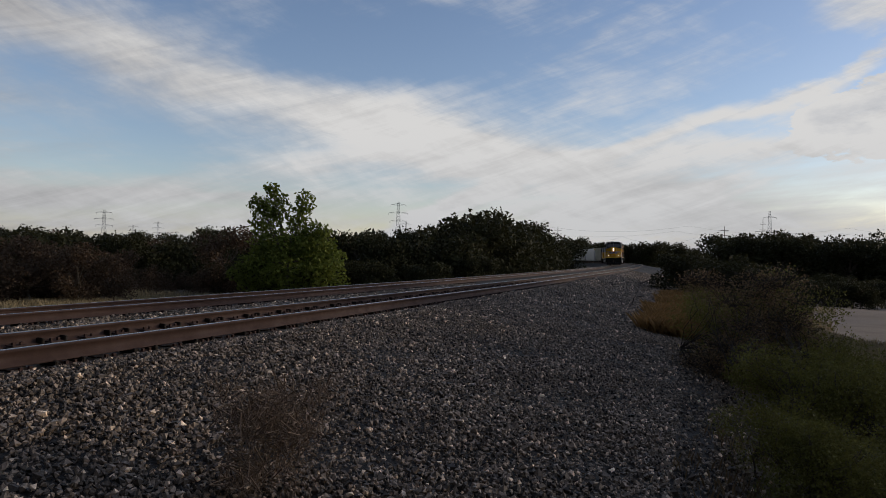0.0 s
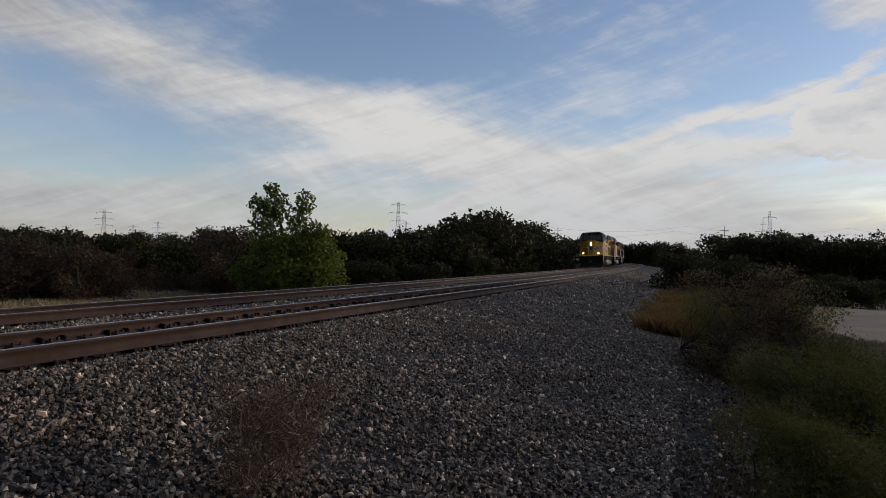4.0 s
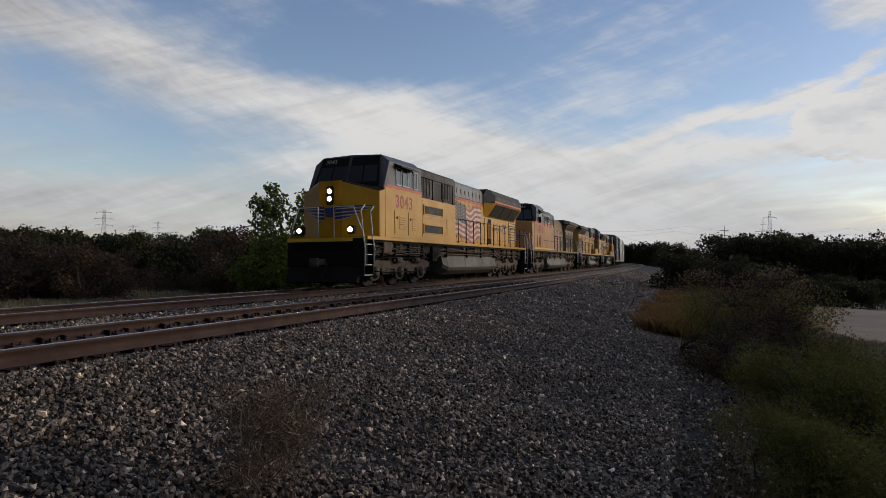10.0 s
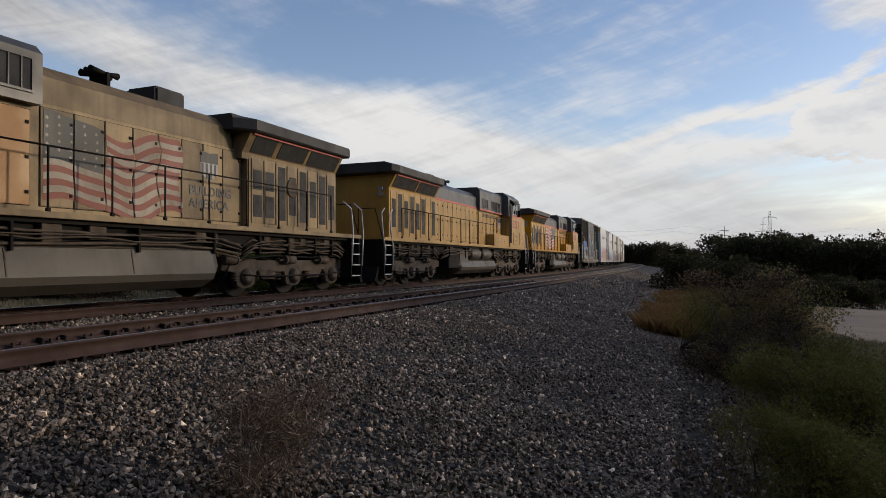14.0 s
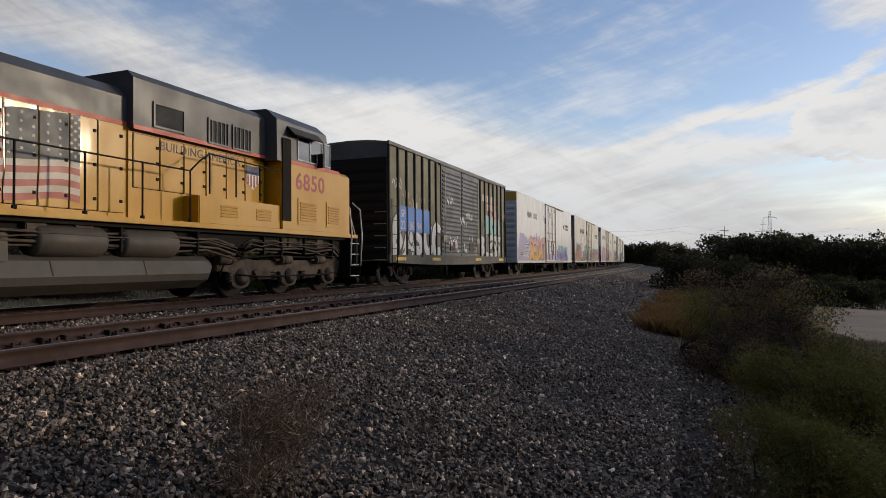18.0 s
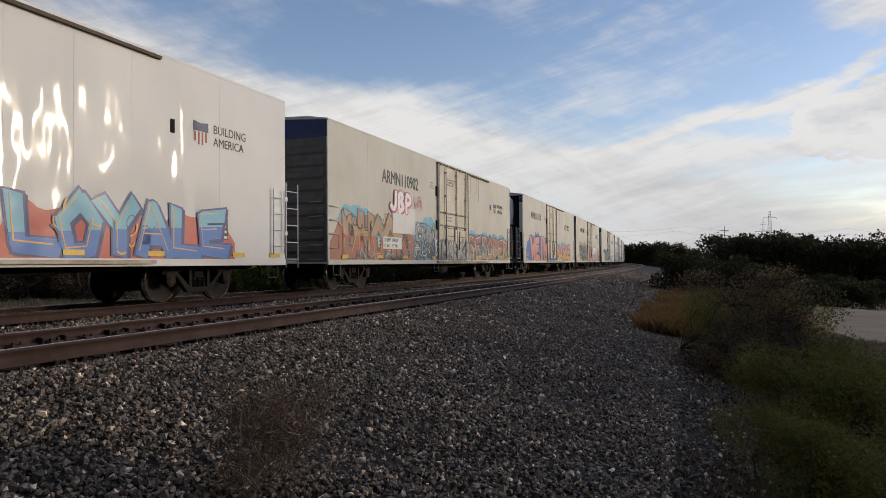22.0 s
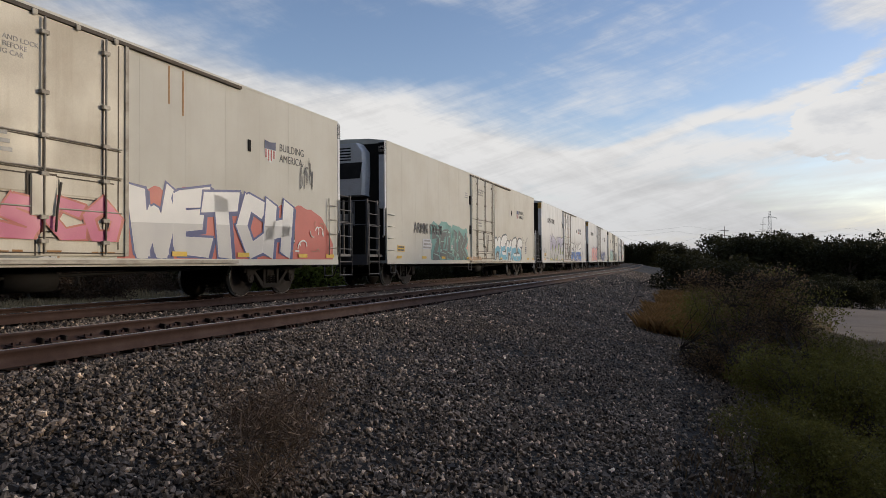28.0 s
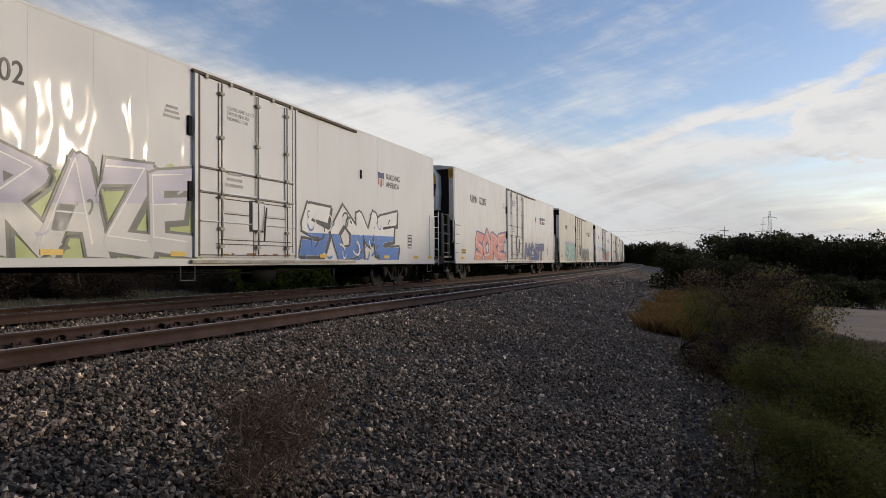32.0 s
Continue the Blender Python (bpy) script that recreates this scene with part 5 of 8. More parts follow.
def lamp_pair(car, at, r, lit, gap=0.26):
    bm = B()
    box(bm, at[0] - 0.05, at[0] + 0.02, -0.13, 0.13, at[2] - 0.20, at[2] + gap + 0.17, 0.02)
    h = part("headlight", bm, M["frame"], car)
    for k in (0, 1):
        part("lens", lathe(B(), [(0.0, r), (0.03, r * 0.96), (0.045, r * 0.5)], 16, "x", (at[0] + 0.022, at[1], at[2] + gap * k)), M["lamp" if lit else "lens"], h)


def wings_emblem(car, x_front, half, z, slope):
    """Blue wings either side of a badge on the nose."""
    for s in (-1, 1):
        bm = B()
        st = B()
        for k in range(4):
            w = half * (1.0 - 0.16 * k)
            z1 = z + 0.22 - 0.125 * k
            for ta, tb in ((0.20, slope), (slope, slope + 0.03), (slope + 0.03, w)):
                def at(t, dz, out):
                    g = (t - 0.20) / (w - 0.20)
                    return (x_front(t) + out, s * (t + out * 0.5), z1 + dz + 0.05 * g)
                bm.faces.new([bm.verts.new(at(t, dz, 0.022)) for t, dz in ((ta, 0.0), (tb, 0.0), (tb, -0.03 if tb == w else -0.095), (ta, -0.095))])
                st.faces.new([st.verts.new(at(t, dz, 0.026)) for t, dz in ((ta, -0.088), (tb, -0.026 if tb == w else -0.088), (tb, -0.045 if tb == w else -0.112), (ta, -0.112))])
        wing = part("wing_emblem", bm, M["blue"], car, "blue feathered wing emblem")
        part("feather_trim", st, M["flagwhite"], wing)


def under_gear(car, X, c0, c1, y=1.38):
    """Pipes, conduit, brackets and boxes hung under the frame."""
    a, b = X(c0), X(c1)
    rng = random.Random(int(c0 * 10))
    for z, dy, r in ((1.20, 0.0, 0.032), (1.12, -0.06, 0.022), (1.30, 0.04, 0.018), (1.42, -0.02, 0.028), (1.36, 0.07, 0.014)):
        pts = [(a, y + dy, z - 0.16)]
        for k in range(1, 12):
            pts.append((a + (b - a) * (k + rng.uniform(-0.3, 0.3)) / 12, y + dy + rng.uniform(-0.02, 0.02), z + rng.uniform(-0.04, 0.04)))
        part("conduit", pipe(B(), pts + [(b, y + dy, z - 0.14)], r, 6), M["truck"], car)
    for k in range(4):
        x = a + (b - a) * (k + rng.uniform(0.3, 0.7)) / 4
        part("pipe_bracket", box(B(), x - 0.03, x + 0.03, y - 0.10, y + 0.06, 1.06, 1.54, 0.008), M["frame"], car)
    for k in range(4):
        x, w = a + (b - a) * rng.uniform(0.05, 0.95), rng.uniform(0.10, 0.22)
        part("junction_box", box(B(), x - w, x + w, y - 0.16, y - 0.01, 1.28 + rng.uniform(-0.06, 0.06), 1.53, 0.015), M["truck"], car)


def fuel_tank(car, X, c0, c1, cut=0.35, top=1.12):
    x0, x1 = sorted((X(c0), X(c1)))
    sec = [(-1.36, top), (-1.46, 0.62), (-1.40, 0.48), (-1.05, 0.30), (1.05, 0.30), (1.40, 0.48), (1.46, 0.62), (1.36, top), (1.2, top + 0.10), (-1.2, top + 0.10)]
    lo = [(p[0] * 0.9, p[1] if p[1] > 0.8 else p[1] + 0.16) for p in sec]
    bm = loft(B(), [[(x0, *p) for p in lo], [(x0 + cut, *p) for p in sec], [(x1 - cut, *p) for p in sec], [(x1, *p) for p in lo]])
    t = part("fuel_tank", bm, M["tank"], car, "dusty grey fuel tank")
    bm = B()
    for k in range(1, 3):
        x = x0 + (x1 - x0) * k / 3
        slab(bm, [(x - 0.012, 1.462, 0.64), (x + 0.012, 1.462, 0.64), (x + 0.012, 1.368, top - 0.01), (x - 0.012, 1.368, top - 0.01)], 0.004)
    part("seam", bm, M["truck"], t)
    return t


def cab_nose(car, X, mat, n0, n1, front_half, z_top, mid=None):
    """Short nose with raked corners; X maps distance from the nose end."""
    secs = []
    zt = z_top
    for c, hw, zz in ((n0, front_half, zt - 0.04), (n0 + 0.02, front_half + 0.03, zt), (n1, 1.50, zt - 0.06), (n1 + 0.04, 1.52, zt - 0.04), (max(n1 + 0.5, mid or 0), 1.52, zt)):
        secs.append([(X(c), -hw, 1.72), (X(c), hw, 1.72), (X(c), hw, zz - 0.10), (X(c), hw - 0.12, zz), (X(c), -hw + 0.12, zz), (X(c), -hw, zz - 0.10)])
    return part("nose", loft(B(), secs), M[mat], car)


def cab_upper(car, X, c_glass0, c_glass1, c_end, z0, z1, mat="grey", front_mat="frame"):
    """Raked windscreen part, side posts and crowned roof of the cab."""
    def sec(c, zt, top_half, lowz=z0):
        return [(X(c), -1.52, lowz), (X(c), 1.52, lowz), (X(c), 1.50, lowz + (zt - lowz) * 0.80), (X(c), top_half, zt), (X(c), 0, zt + 0.05), (X(c), -top_half, zt), (X(c), -1.50, lowz + (zt - lowz) * 0.80)]
    up = part("cab_upper", loft(B(), [sec(c_glass0, z0 + 0.06, 1.40), sec(c_glass1, z1 - 0.04, 1.18), sec(c_end, z1, 1.18)]), M[mat], car, "grey cab top with raked windscreen")
    # the windscreen band in black with four panes
    dx, dz = X(c_glass1) - X(c_glass0), z1 - z0 - 0.10
    s = 1 if dx < 0 else -1      # +1: the nose points forward
    def face(t, y, lift):
        return (X(c_glass0) + dx * t + 0.5 * lift * s, y, z0 + 0.05 + dz * t + lift)
    bm = B()
    slab(bm, [face(0.02, 1.34, 0.012), face(0.97, 1.14, 0.012), face(0.97, -1.14, 0.012), face(0.02, -1.34, 0.012)], 0.012)
    w = part("windscreen_surround", bm, M[front_mat], up, "black windscreen surround")
    for y0, y1 in ((-1.22, -0.68), (-0.62, -0.03), (0.03, 0.62), (0.68, 1.22)):
        bm = B()
        slab(bm, [face(0.14, y1, 0.03), face(0.66, y1 * 0.93, 0.03), face(0.66, y0 * 0.93, 0.03), face(0.14, y0, 0.03)], 0.006)
        part("windscreen", bm, M["glass"], up)
    return up, face, s


def front_words(car, words, X, face, s, t, y0, h):
    """Lit number panel words across the top of the windscreen band."""
    p, q = Vector(face(t, y0, 0.045)), Vector(face(t + 0.1, y0, 0.045))
    up = (q - p).normalized()
    right = Vector((0, s, 0))       # as read by one who faces the nose
    m = Matrix.Identity(4)
    for i, v in enumerate((right, up, right.cross(up))):
        for j in range(3):
            m[j][i] = v[j]
    m.translation = p
    lettering("cab_number", words, h, m, M["flagwhite"], car)


def platform_frame(car, X, length, mat):
    bm = B()
    x0, x1 = sorted((X(0.75), X(length - 0.75)))
    box(bm, x0, x1, -1.25, 1.25, 1.22, 1.60, 0.03)
    box(bm, x0 + 0.6, x1 - 0.6, -1.40, 1.40, 1.54, 1.62)
    part("underframe", bm, M["frame"], car)
    part("side_sill", box(B(), x0 + 0.1, x1 - 0.1, -1.54, 1.54, 1.62, 1.73, 0.01), M[mat], car, "yellow walkway edge")
    for c in (0.85, length - 0.85):
        bm = B()
        d = 0.18 if c < 2 else -0.18
        box(bm, X(c) - 0.10, X(c) + 0.10, -1.5, 1.5, 0.72, 1.66, 0.03)
        prism(bm, [(X(c), 0.72), (X(c - d), 0.72), (X(c - 2.4 * d), 0.22), (X(c - 1.6 * d), 0.18)], -1.35, 1.35)
        part("pilot", bm, M["frame"], car, "black pilot plate and plough")


def emd_locomotive():
    """The leading six-axle unit, with flared radiators at the rear."""
    L = 23.3
    car = thing("locomotive", "clean yellow and grey diesel locomotive leading the train, headlights lit", "locomotive", "locomotives")
    X = lambda c: -c
    platform_frame(car, X, L, "yellow")
    secs = [[(X(c), -hw, 1.72), (X(c), hw, 1.72), (X(c), hw, zs), (X(c), 0.41, zc), (X(c), -0.41, zc), (X(c), -hw, zs)] for c, hw, zs, zc in
            ((1.10, 0.45, 3.60, 3.64), (1.80, 1.50, 3.30, 3.62), (1.84, 1.52, 3.30, 3.62), (2.30, 1.52, 3.42, 3.62))]
    nose = part("nose", loft(B(), secs), M["yellow"], car)
    for sd in (-1, 1):
        top = [(X(1.13), 0.44, 3.615), (X(1.80), 1.49, 3.305), (X(2.28), 1.49, 3.425), (X(2.28), 0.42, 3.63)]
        part("anti_glare_panel", loft(B(), [[(x, sd * y, z + dz) for x, y, z in top] for dz in (-0.02, 0.014)]), M["frame"], nose, "black anti-glare paint on the nose top")
    part("cab_lower", box(B(), X(5.5), X(2.2), -1.53, 1.53, 1.72, 3.56, 0.02), M["yellow"], car)
    up, face, s = cab_upper(car, X, 2.12, 2.62, 5.5, 3.44, 4.74)
    part("red_stripe", box(B(), X(5.5), X(2.3), 1.531, 1.538, 3.50, 3.60), M["red"], car, "thin red stripe under the windows")
    front_words(car, "3043", X, face, s, 0.76, -1.0, 0.17)
    for a0, a1 in ((3.12, 3.58), (3.68, 4.14), (4.14, 4.60), (4.68, 5.06)):
        window(car, X, a0, a1, 1.51, 3.64, 4.30)
    part("sun_visor", prism(B(), [(1.50, 4.36), (1.80, 4.26), (1.80, 4.29), (1.30, 4.52)], X(4.75), X(3.05), "x"), M["roof"], car, "dark sheet-metal window visor")
    lettering("road_number", "3043", 0.47, on_side(3.05, 1.532, 2.84), M["redink"], car, "large red road number", squeeze=1.08, bold=0.012, spacing=1.12)
    for a0, a1 in ((2.95, 4.1), (4.14, 5.2)):
        d = part("locker_door", box(B(), X(a1), X(a0), 1.53, 1.55, 1.86, 2.72, 0.01), M["yellow"], car)
        bm = B()
        louvres(bm, X(a0 + 0.35), X(a1 - 0.28), 1.55, 2.05, 2.55, 6)
        part("louvre", bm, M["yellow"], d)
        part("latch", box(B(), X(a0 + 0.2), X(a0 + 0.14), 1.55, 1.58, 2.42, 2.5), M["frame"], d)
    # air intake box, electrical hood and long hood
    part("intake_box", box(B(), X(9.55), X(5.5), -1.45, 1.47, 1.72, 3.42, 0.03), M["yellow"], car)
    for z in (2.62, 1.86):      # framed panels, each with one long dark slot
        panel = part("intake_panel", box(B(), X(7.95), X(5.60), 1.47, 1.495, z, z + 0.70, 0.012), M["yellow"], car)
        opening(panel, X, 5.72, 7.82, 1.495, z + 0.13, z + 0.53, "yellow", "long dark intake slot")
    part("access_panel", box(B(), X(9.2), X(8.4), 1.47, 1.485, 2.0, 2.75, 0.008), M["yellow"], car)

    def hood(c0, c1, hw, z0, z1, mat, name, chamfer=0.22):
        sec = lambda c: [(X(c), -hw, z0), (X(c), hw, z0), (X(c), hw, z1 - chamfer), (X(c), hw - chamfer, z1), (X(c), -hw + chamfer, z1), (X(c), -hw, z1 - chamfer)]
        return part(name, loft(B(), [sec(c0), sec(c1)]), M[mat], car)
    hood(5.5, 10.4, 1.15, 3.42, 4.72, "roof", "electrical_hood", 0.12)
    opening(car, X, 6.2, 7.2, 1.15, 3.55, 4.4, "roof", "", 2)
    opening(car, X, 8.6, 9.7, 1.15, 3.6, 4.4, "roof", "", 2)
    hood(9.5, 22.0, 0.98, 1.72, 3.92, "yellow", "long_hood", 0.01)
    hood(10.3, 22.0, 0.97, 3.92, 4.72, "hoodgrey", "hood_roof", 0.12)
    part("red_stripe", box(B(), X(15.1), X(9.75), 1.006, 1.014, 3.86, 3.95), M["red"], car)
    door_row(car, X, 9.7, 15.3, 0.98, 1.85, 3.85, 9, "yellow")
    door_row(car, X, 10.5, 15.2, 0.972, 3.98, 4.56, 8, "hoodgrey")
    flag(car, 10.7, 14.7, 2.02, 3.66, 1.012, True, (9.7, 5.6 / 9), swing=1.5)
    # flared radiator section
    def rsec(c, out):
        return [(X(c), -0.98, 3.30), (X(c), 0.98, 3.30), (X(c), out, 4.02), (X(c), out, 4.40), (X(c), 1.25, 4.74), (X(c), -1.25, 4.74), (X(c), -out, 4.40), (X(c), -out, 4.02)]
    rad = part("radiator_housing", loft(B(), [rsec(15.1, 1.05), rsec(15.75, 1.52), rsec(21.3, 1.52), rsec(21.7, 1.15)]), M["roof"], car, "sooty grey flared radiator housing")
    part("red_stripe", box(B(), X(21.2), X(15.6), 1.522, 1.53, 4.05, 4.14), M["red"], rad)
    bm = B()
    slab(bm, [(X(15.72), 0.985, 3.30), (X(21.45), 0.985, 3.30), (X(21.32), 1.515, 4.01), (X(15.78), 1.515, 4.01)], 0.012)
    slab(bm, [(X(15.12), 0.985, 3.30), (X(15.74), 0.99, 3.30), (X(15.76), 1.525, 4.02), (X(15.12), 1.06, 4.02)], 0.010)
    part("sloped_flank", bm, M["yellow"], rad, "yellow sheet round the radiator openings")
    for k in range(3):
        a0 = 15.95 + 1.76 * k
        bm = B()
        slab(bm, [(X(a0), 1.045, 3.36), (X(a0 + 1.68), 1.045, 3.36), (X(a0 + 1.68), 1.495, 3.965), (X(a0), 1.495, 3.965)], 0.022)
        part("radiator_mesh", bm, M["mesh"], rad)
    door_row(car, X, 15.4, 20.2, 0.98, 1.85, 3.2, 8, "yellow", (1,))
    opening(car, X, 15.98, 16.55, 0.99, 2.15, 2.95, "yellow", "", 3)
    opening(car, X, 20.3, 21.85, 0.985, 1.95, 3.25, "yellow", "louvred radiator outlet", 0)
    bm = B()
    for k in range(7):
        louvres(bm, X(20.36), X(21.8), 1.0, 2.0 + 0.17 * k, 2.17 + 0.17 * k, 1)
    part("outlet_slats", bm, M["yellow"], car)
    lettering("slogan", "BUILDING AMERICA", 0.17, on_side(16.7, 1.014, 2.62), M["ink"], car, spacing=1.05)
    shield_emblem(car, 19.0, 1.012, 2.35, 0.72)
    stanchions(car, [9.8 + 1.12 * k for k in range(12)], X, 1.50, 1.74, 2.82)
    stanchions(car, [5.7, 6.9, 8.1, 9.3], X, 1.42, 3.44, 4.25)
    for a, w in ((0.98, 1), (22.45, -1)):
        steps(car, X, a, 1.52, w)
    for s_ in (-1, 1):
        bm = B()
        pipe(bm, [(X(0.82), 0.30 * s_, 1.7), (X(0.80), 0.30 * s_, 2.72), (X(0.80), 1.05 * s_, 2.72), (X(0.80), 1.25 * s_, 2.2), (X(0.82), 1.45 * s_, 1.7)], 0.022, 8)
        part("front_handrail", bm, M["silver"], car, "bent silver front handrail")
    lamp_pair(car, (X(1.06), 0, 3.02), 0.078, True)
    for y in (-0.98, 0.98):
        bm = B()
        box(bm, X(0.92), X(0.70), y - 0.13, y + 0.13, 1.80, 2.08, 0.03)
        d = part("ditch_light", bm, M["frame"], car)
        part("lens", lathe(B(), [(0.0, 0.082), (0.03, 0.078), (0.05, 0.04)], 16, "x", (X(0.70), y, 1.94)), M["lamp"], d)
    wings_emblem(car, lambda t: X(1.08) if t < 0.45 else X(1.10 + (t - 0.45) * 0.655), 1.40, 2.55, 0.42)
    part("nose_badge", prism(B(), [(-0.16, 2.40), (0.16, 2.40), (0.20, 2.72), (-0.20, 2.72)], X(1.07), X(1.055), "x"), M["blue"], car)
    part("nose_door", box(B(), X(1.12), X(1.08), -0.36, 0.36, 1.78, 2.85, 0.01), M["yellow"], car)
    part("walkway_stripe", box(B(), X(0.76), X(0.735), -1.5, 1.5, 1.56, 1.68), M["placard"], car)
    for a, y in ((3.2, 0.5), (4.5, -0.2), (12.5, 0.1), (14.2, -0.1)):
        part("roof_hatch", box(B(), X(a + 0.9), X(a), y - 0.5, y + 0.5, 4.66 if a > 5 else 4.62, 4.80 if a > 5 else 4.78, 0.03), M["roof"], car)
    for k in range(3):
        part("radiator_fan", lathe(B(), [(4.62, 0.62), (4.78, 0.62), (4.80, 0.5)], 20, "z", (X(16.6 + 1.8 * k), 0, 0)), M["roof"], car)
    bm = B()
    for k, y in enumerate((-0.18, 0.0, 0.18)):
        rod(bm, (X(9.0), y, 4.68), (X(8.55 - 0.08 * k), y, 4.68), 0.03, 8, 0.09)
    box(bm, X(9.05), X(8.95), -0.22, 0.22, 4.5, 4.7)
    part("air_horn", bm, M["frame"], car)
    fuel_tank(car, X, 8.3, 16.3)
    under_gear(car, X, 7.2, 16.8)
    under_gear(car, X, 1.6, 6.4, 1.30)
    under_gear(car, X, 17.0, 21.6, 1.30)
    for a in (4.25, 18.95):
        loco_truck(car, a)
    part("sand_filler", box(B(), X(3.0), X(2.3), 1.28, 1.42, 1.18, 1.60, 0.03), M["truck"], car)
    part("battery_box", box(B(), X(7.6), X(7.0), 1.0, 1.35, 0.9, 1.5, 0.03), M["frame"], car)
    coupler(car, 0.2, 1)
    coupler(car, L - 0.2, -1)
    return car, -0.80, 4.25, 18.95


def ge_locomotive(number, mat, hood_mat, reverse, label, flag_on=True, box_side=False, notch=False, wing=True):
    """A six-axle unit with a winged radiator roof; reversed, its cab trails."""
    L = 22.25
    car = thing("locomotive", label, "locomotive", "locomotives")
    X = (lambda c: c - L) if reverse else (lambda c: -c)
    A = (lambda c: L - c) if reverse else (lambda c: c)
    platform_frame(car, X, L, hood_mat)
    cab_nose(car, X, mat, 0.80, 1.32, 0.55, 3.62, 2.66)
    x0, x1 = sorted((X(4.9), X(1.9)))
    part("cab_lower", box(B(), x0, x1, -1.53, 1.53, 1.72, 3.56, 0.02), M[mat], car)
    up, face, s = cab_upper(car, X, 2.42, 2.68, 5.1, 3.52, 4.88)
    part("red_stripe", box(B(), *sorted((X(4.88), X(2.0))), 1.531, 1.538, 3.50, 3.60), M["red"], car)
    front_words(car, number, X, face, s, 0.74, 0.25 if s > 0 else -1.0, 0.18)
    front_words(car, number, X, face, s, 0.74, -1.05 if s > 0 else 0.25, 0.18)
    for a0, a1 in ((2.78, 3.12), (3.28, 3.92), (3.92, 4.56)) if not reverse else ((2.50, 2.82), (2.95, 3.57), (3.57, 4.19)):
        window(car, X, a0, a1, 1.51, 3.64, 4.32)
    bm = B()
    slab(bm, [(X(3.2), 1.52, 4.48), (X(4.65), 1.52, 4.48), (X(4.65), 1.74, 4.26), (X(3.2), 1.74, 4.26)], 0.015)
    part("sun_visor", bm, M["roof"], car, "grey sheet-metal window visor")
    part("mirror", box(B(), *sorted((X(3.22), X(3.18))), 1.54, 1.72, 3.55, 3.95), M["frame"], car)
    if reverse:
        lettering("road_number", number, 0.46, on_side(A(4.3), 1.532, 2.86), M["redink"], car, "large red road number", squeeze=1.08, bold=0.012, spacing=1.1)
        for a0, a1 in ((1.95, 2.75), (3.2, 4.2)):
            d = part("locker_door", box(B(), *sorted((X(a0), X(a1))), 1.53, 1.55, 1.88, 2.62, 0.01), M[mat], car)
            bm = B()
            louvres(bm, X(a0 + 0.1), X(a1 - 0.1), 1.55, 1.98, 2.52, 7)
            part("louvre", bm, M[mat], d)
    else:
        lettering("road_number", number, 0.54, on_side(2.85, 1.532, 2.86), M["redink"], car, "large red road number", squeeze=1.08, bold=0.012, spacing=1.12)
        for a0, a1 in ((2.75, 3.35), (3.75, 4.75)):
            part("locker_door", box(B(), X(a1), X(a0), 1.53, 1.55, 1.88, 2.72, 0.01), M[mat], car)
        opening(car, X, 3.42, 3.70, 1.53, 2.0, 2.6, mat)

    def hood(c0, c1, hw, z0, z1, m_, name, chamfer=0.2):
        sec = lambda c: [(X(c), -hw, z0), (X(c), hw, z0), (X(c), hw, z1 - chamfer), (X(c), hw - chamfer, z1), (X(c), -hw + chamfer, z1), (X(c), -hw, z1 - chamfer)]
        return part(name, loft(B(), [sec(c0), sec(c1)]), M[m_], car)
    if box_side:        # full-width equipment compartment behind the cab
        part("equipment_box", box(B(), X(9.0), X(4.9), -1.45, 1.50, 1.62, 3.58, 0.02), M[mat], car)
        part("box_seam", box(B(), X(8.95), X(4.95), 1.50, 1.512, 2.38, 2.41), M["frame"], car)
        part("box_stripe", box(B(), X(9.0), X(1.9), 1.541, 1.546, 1.74, 1.84), M["placard"], car)
        hood(4.9, 9.0, 1.42, 3.58, 4.62, "grey", "electrical_hood", 0.2)
        for a0 in (6.0, 6.9):
            opening(car, X, a0, a0 + 0.72, 1.42, 3.70, 4.24, "silver", "dark louvred vent", 2)
        hood(9.0, 10.62, 1.20, 3.58, 4.62, "grey", "rear_electrical_hood", 0.16)
        opening(car, X, 9.55, 10.45, 1.20, 3.74, 4.36, "grey", "dark louvred vent", 3)
        door_row(car, X, 9.05, 10.55, 0.98, 1.86, 3.50, 2, mat)
        part("red_stripe", box(B(), X(9.0), X(4.9), 1.425, 1.432, 3.59, 3.68), M["red"], car)
        stanchions(car, [5.3, 6.6, 7.9, 9.0], X, 1.50, 3.46, 4.02)
        h0 = 10.62
    else:
        part("battery_box", box(B(), *sorted((X(4.9), X(7.9))), 0.9, 1.47, 1.72, 2.35, 0.02), M[mat], car, "low yellow battery locker")
        bm = B()
        for a0 in (5.3, 6.6):
            louvres(bm, X(a0), X(a0 + 0.6), 1.47, 1.9, 2.2, 4)
        part("louvre", bm, M[mat], car)
        hood(5.0, 9.4, 1.02, 1.72, 3.60, mat, "rear_cab_hood", 0.01)
        hood(4.95, 9.4, 1.15, 3.58, 4.76, "grey", "electrical_hood", 0.16)
        for a0 in (5.7, 6.55):
            opening(car, X, a0, a0 + 0.72, 1.15, 3.62, 4.22, "grey", "dark louvred vent", 4)
        opening(car, X, 8.0, 8.9, 1.15, 3.68, 4.22, "grey")
        part("red_stripe", box(B(), *sorted((X(9.4), X(5.0))), 1.152, 1.160, 3.56, 3.65), M["red"], car)
        h0 = 9.4
        door_row(car, X, 5.1, 9.3, 1.02, 2.4, 3.5, 6, mat)
        lettering("slogan", "BUILDING AMERICA", 0.20, on_side(A(8.6), 1.055, 3.26), M["ink"], car, spacing=1.05)
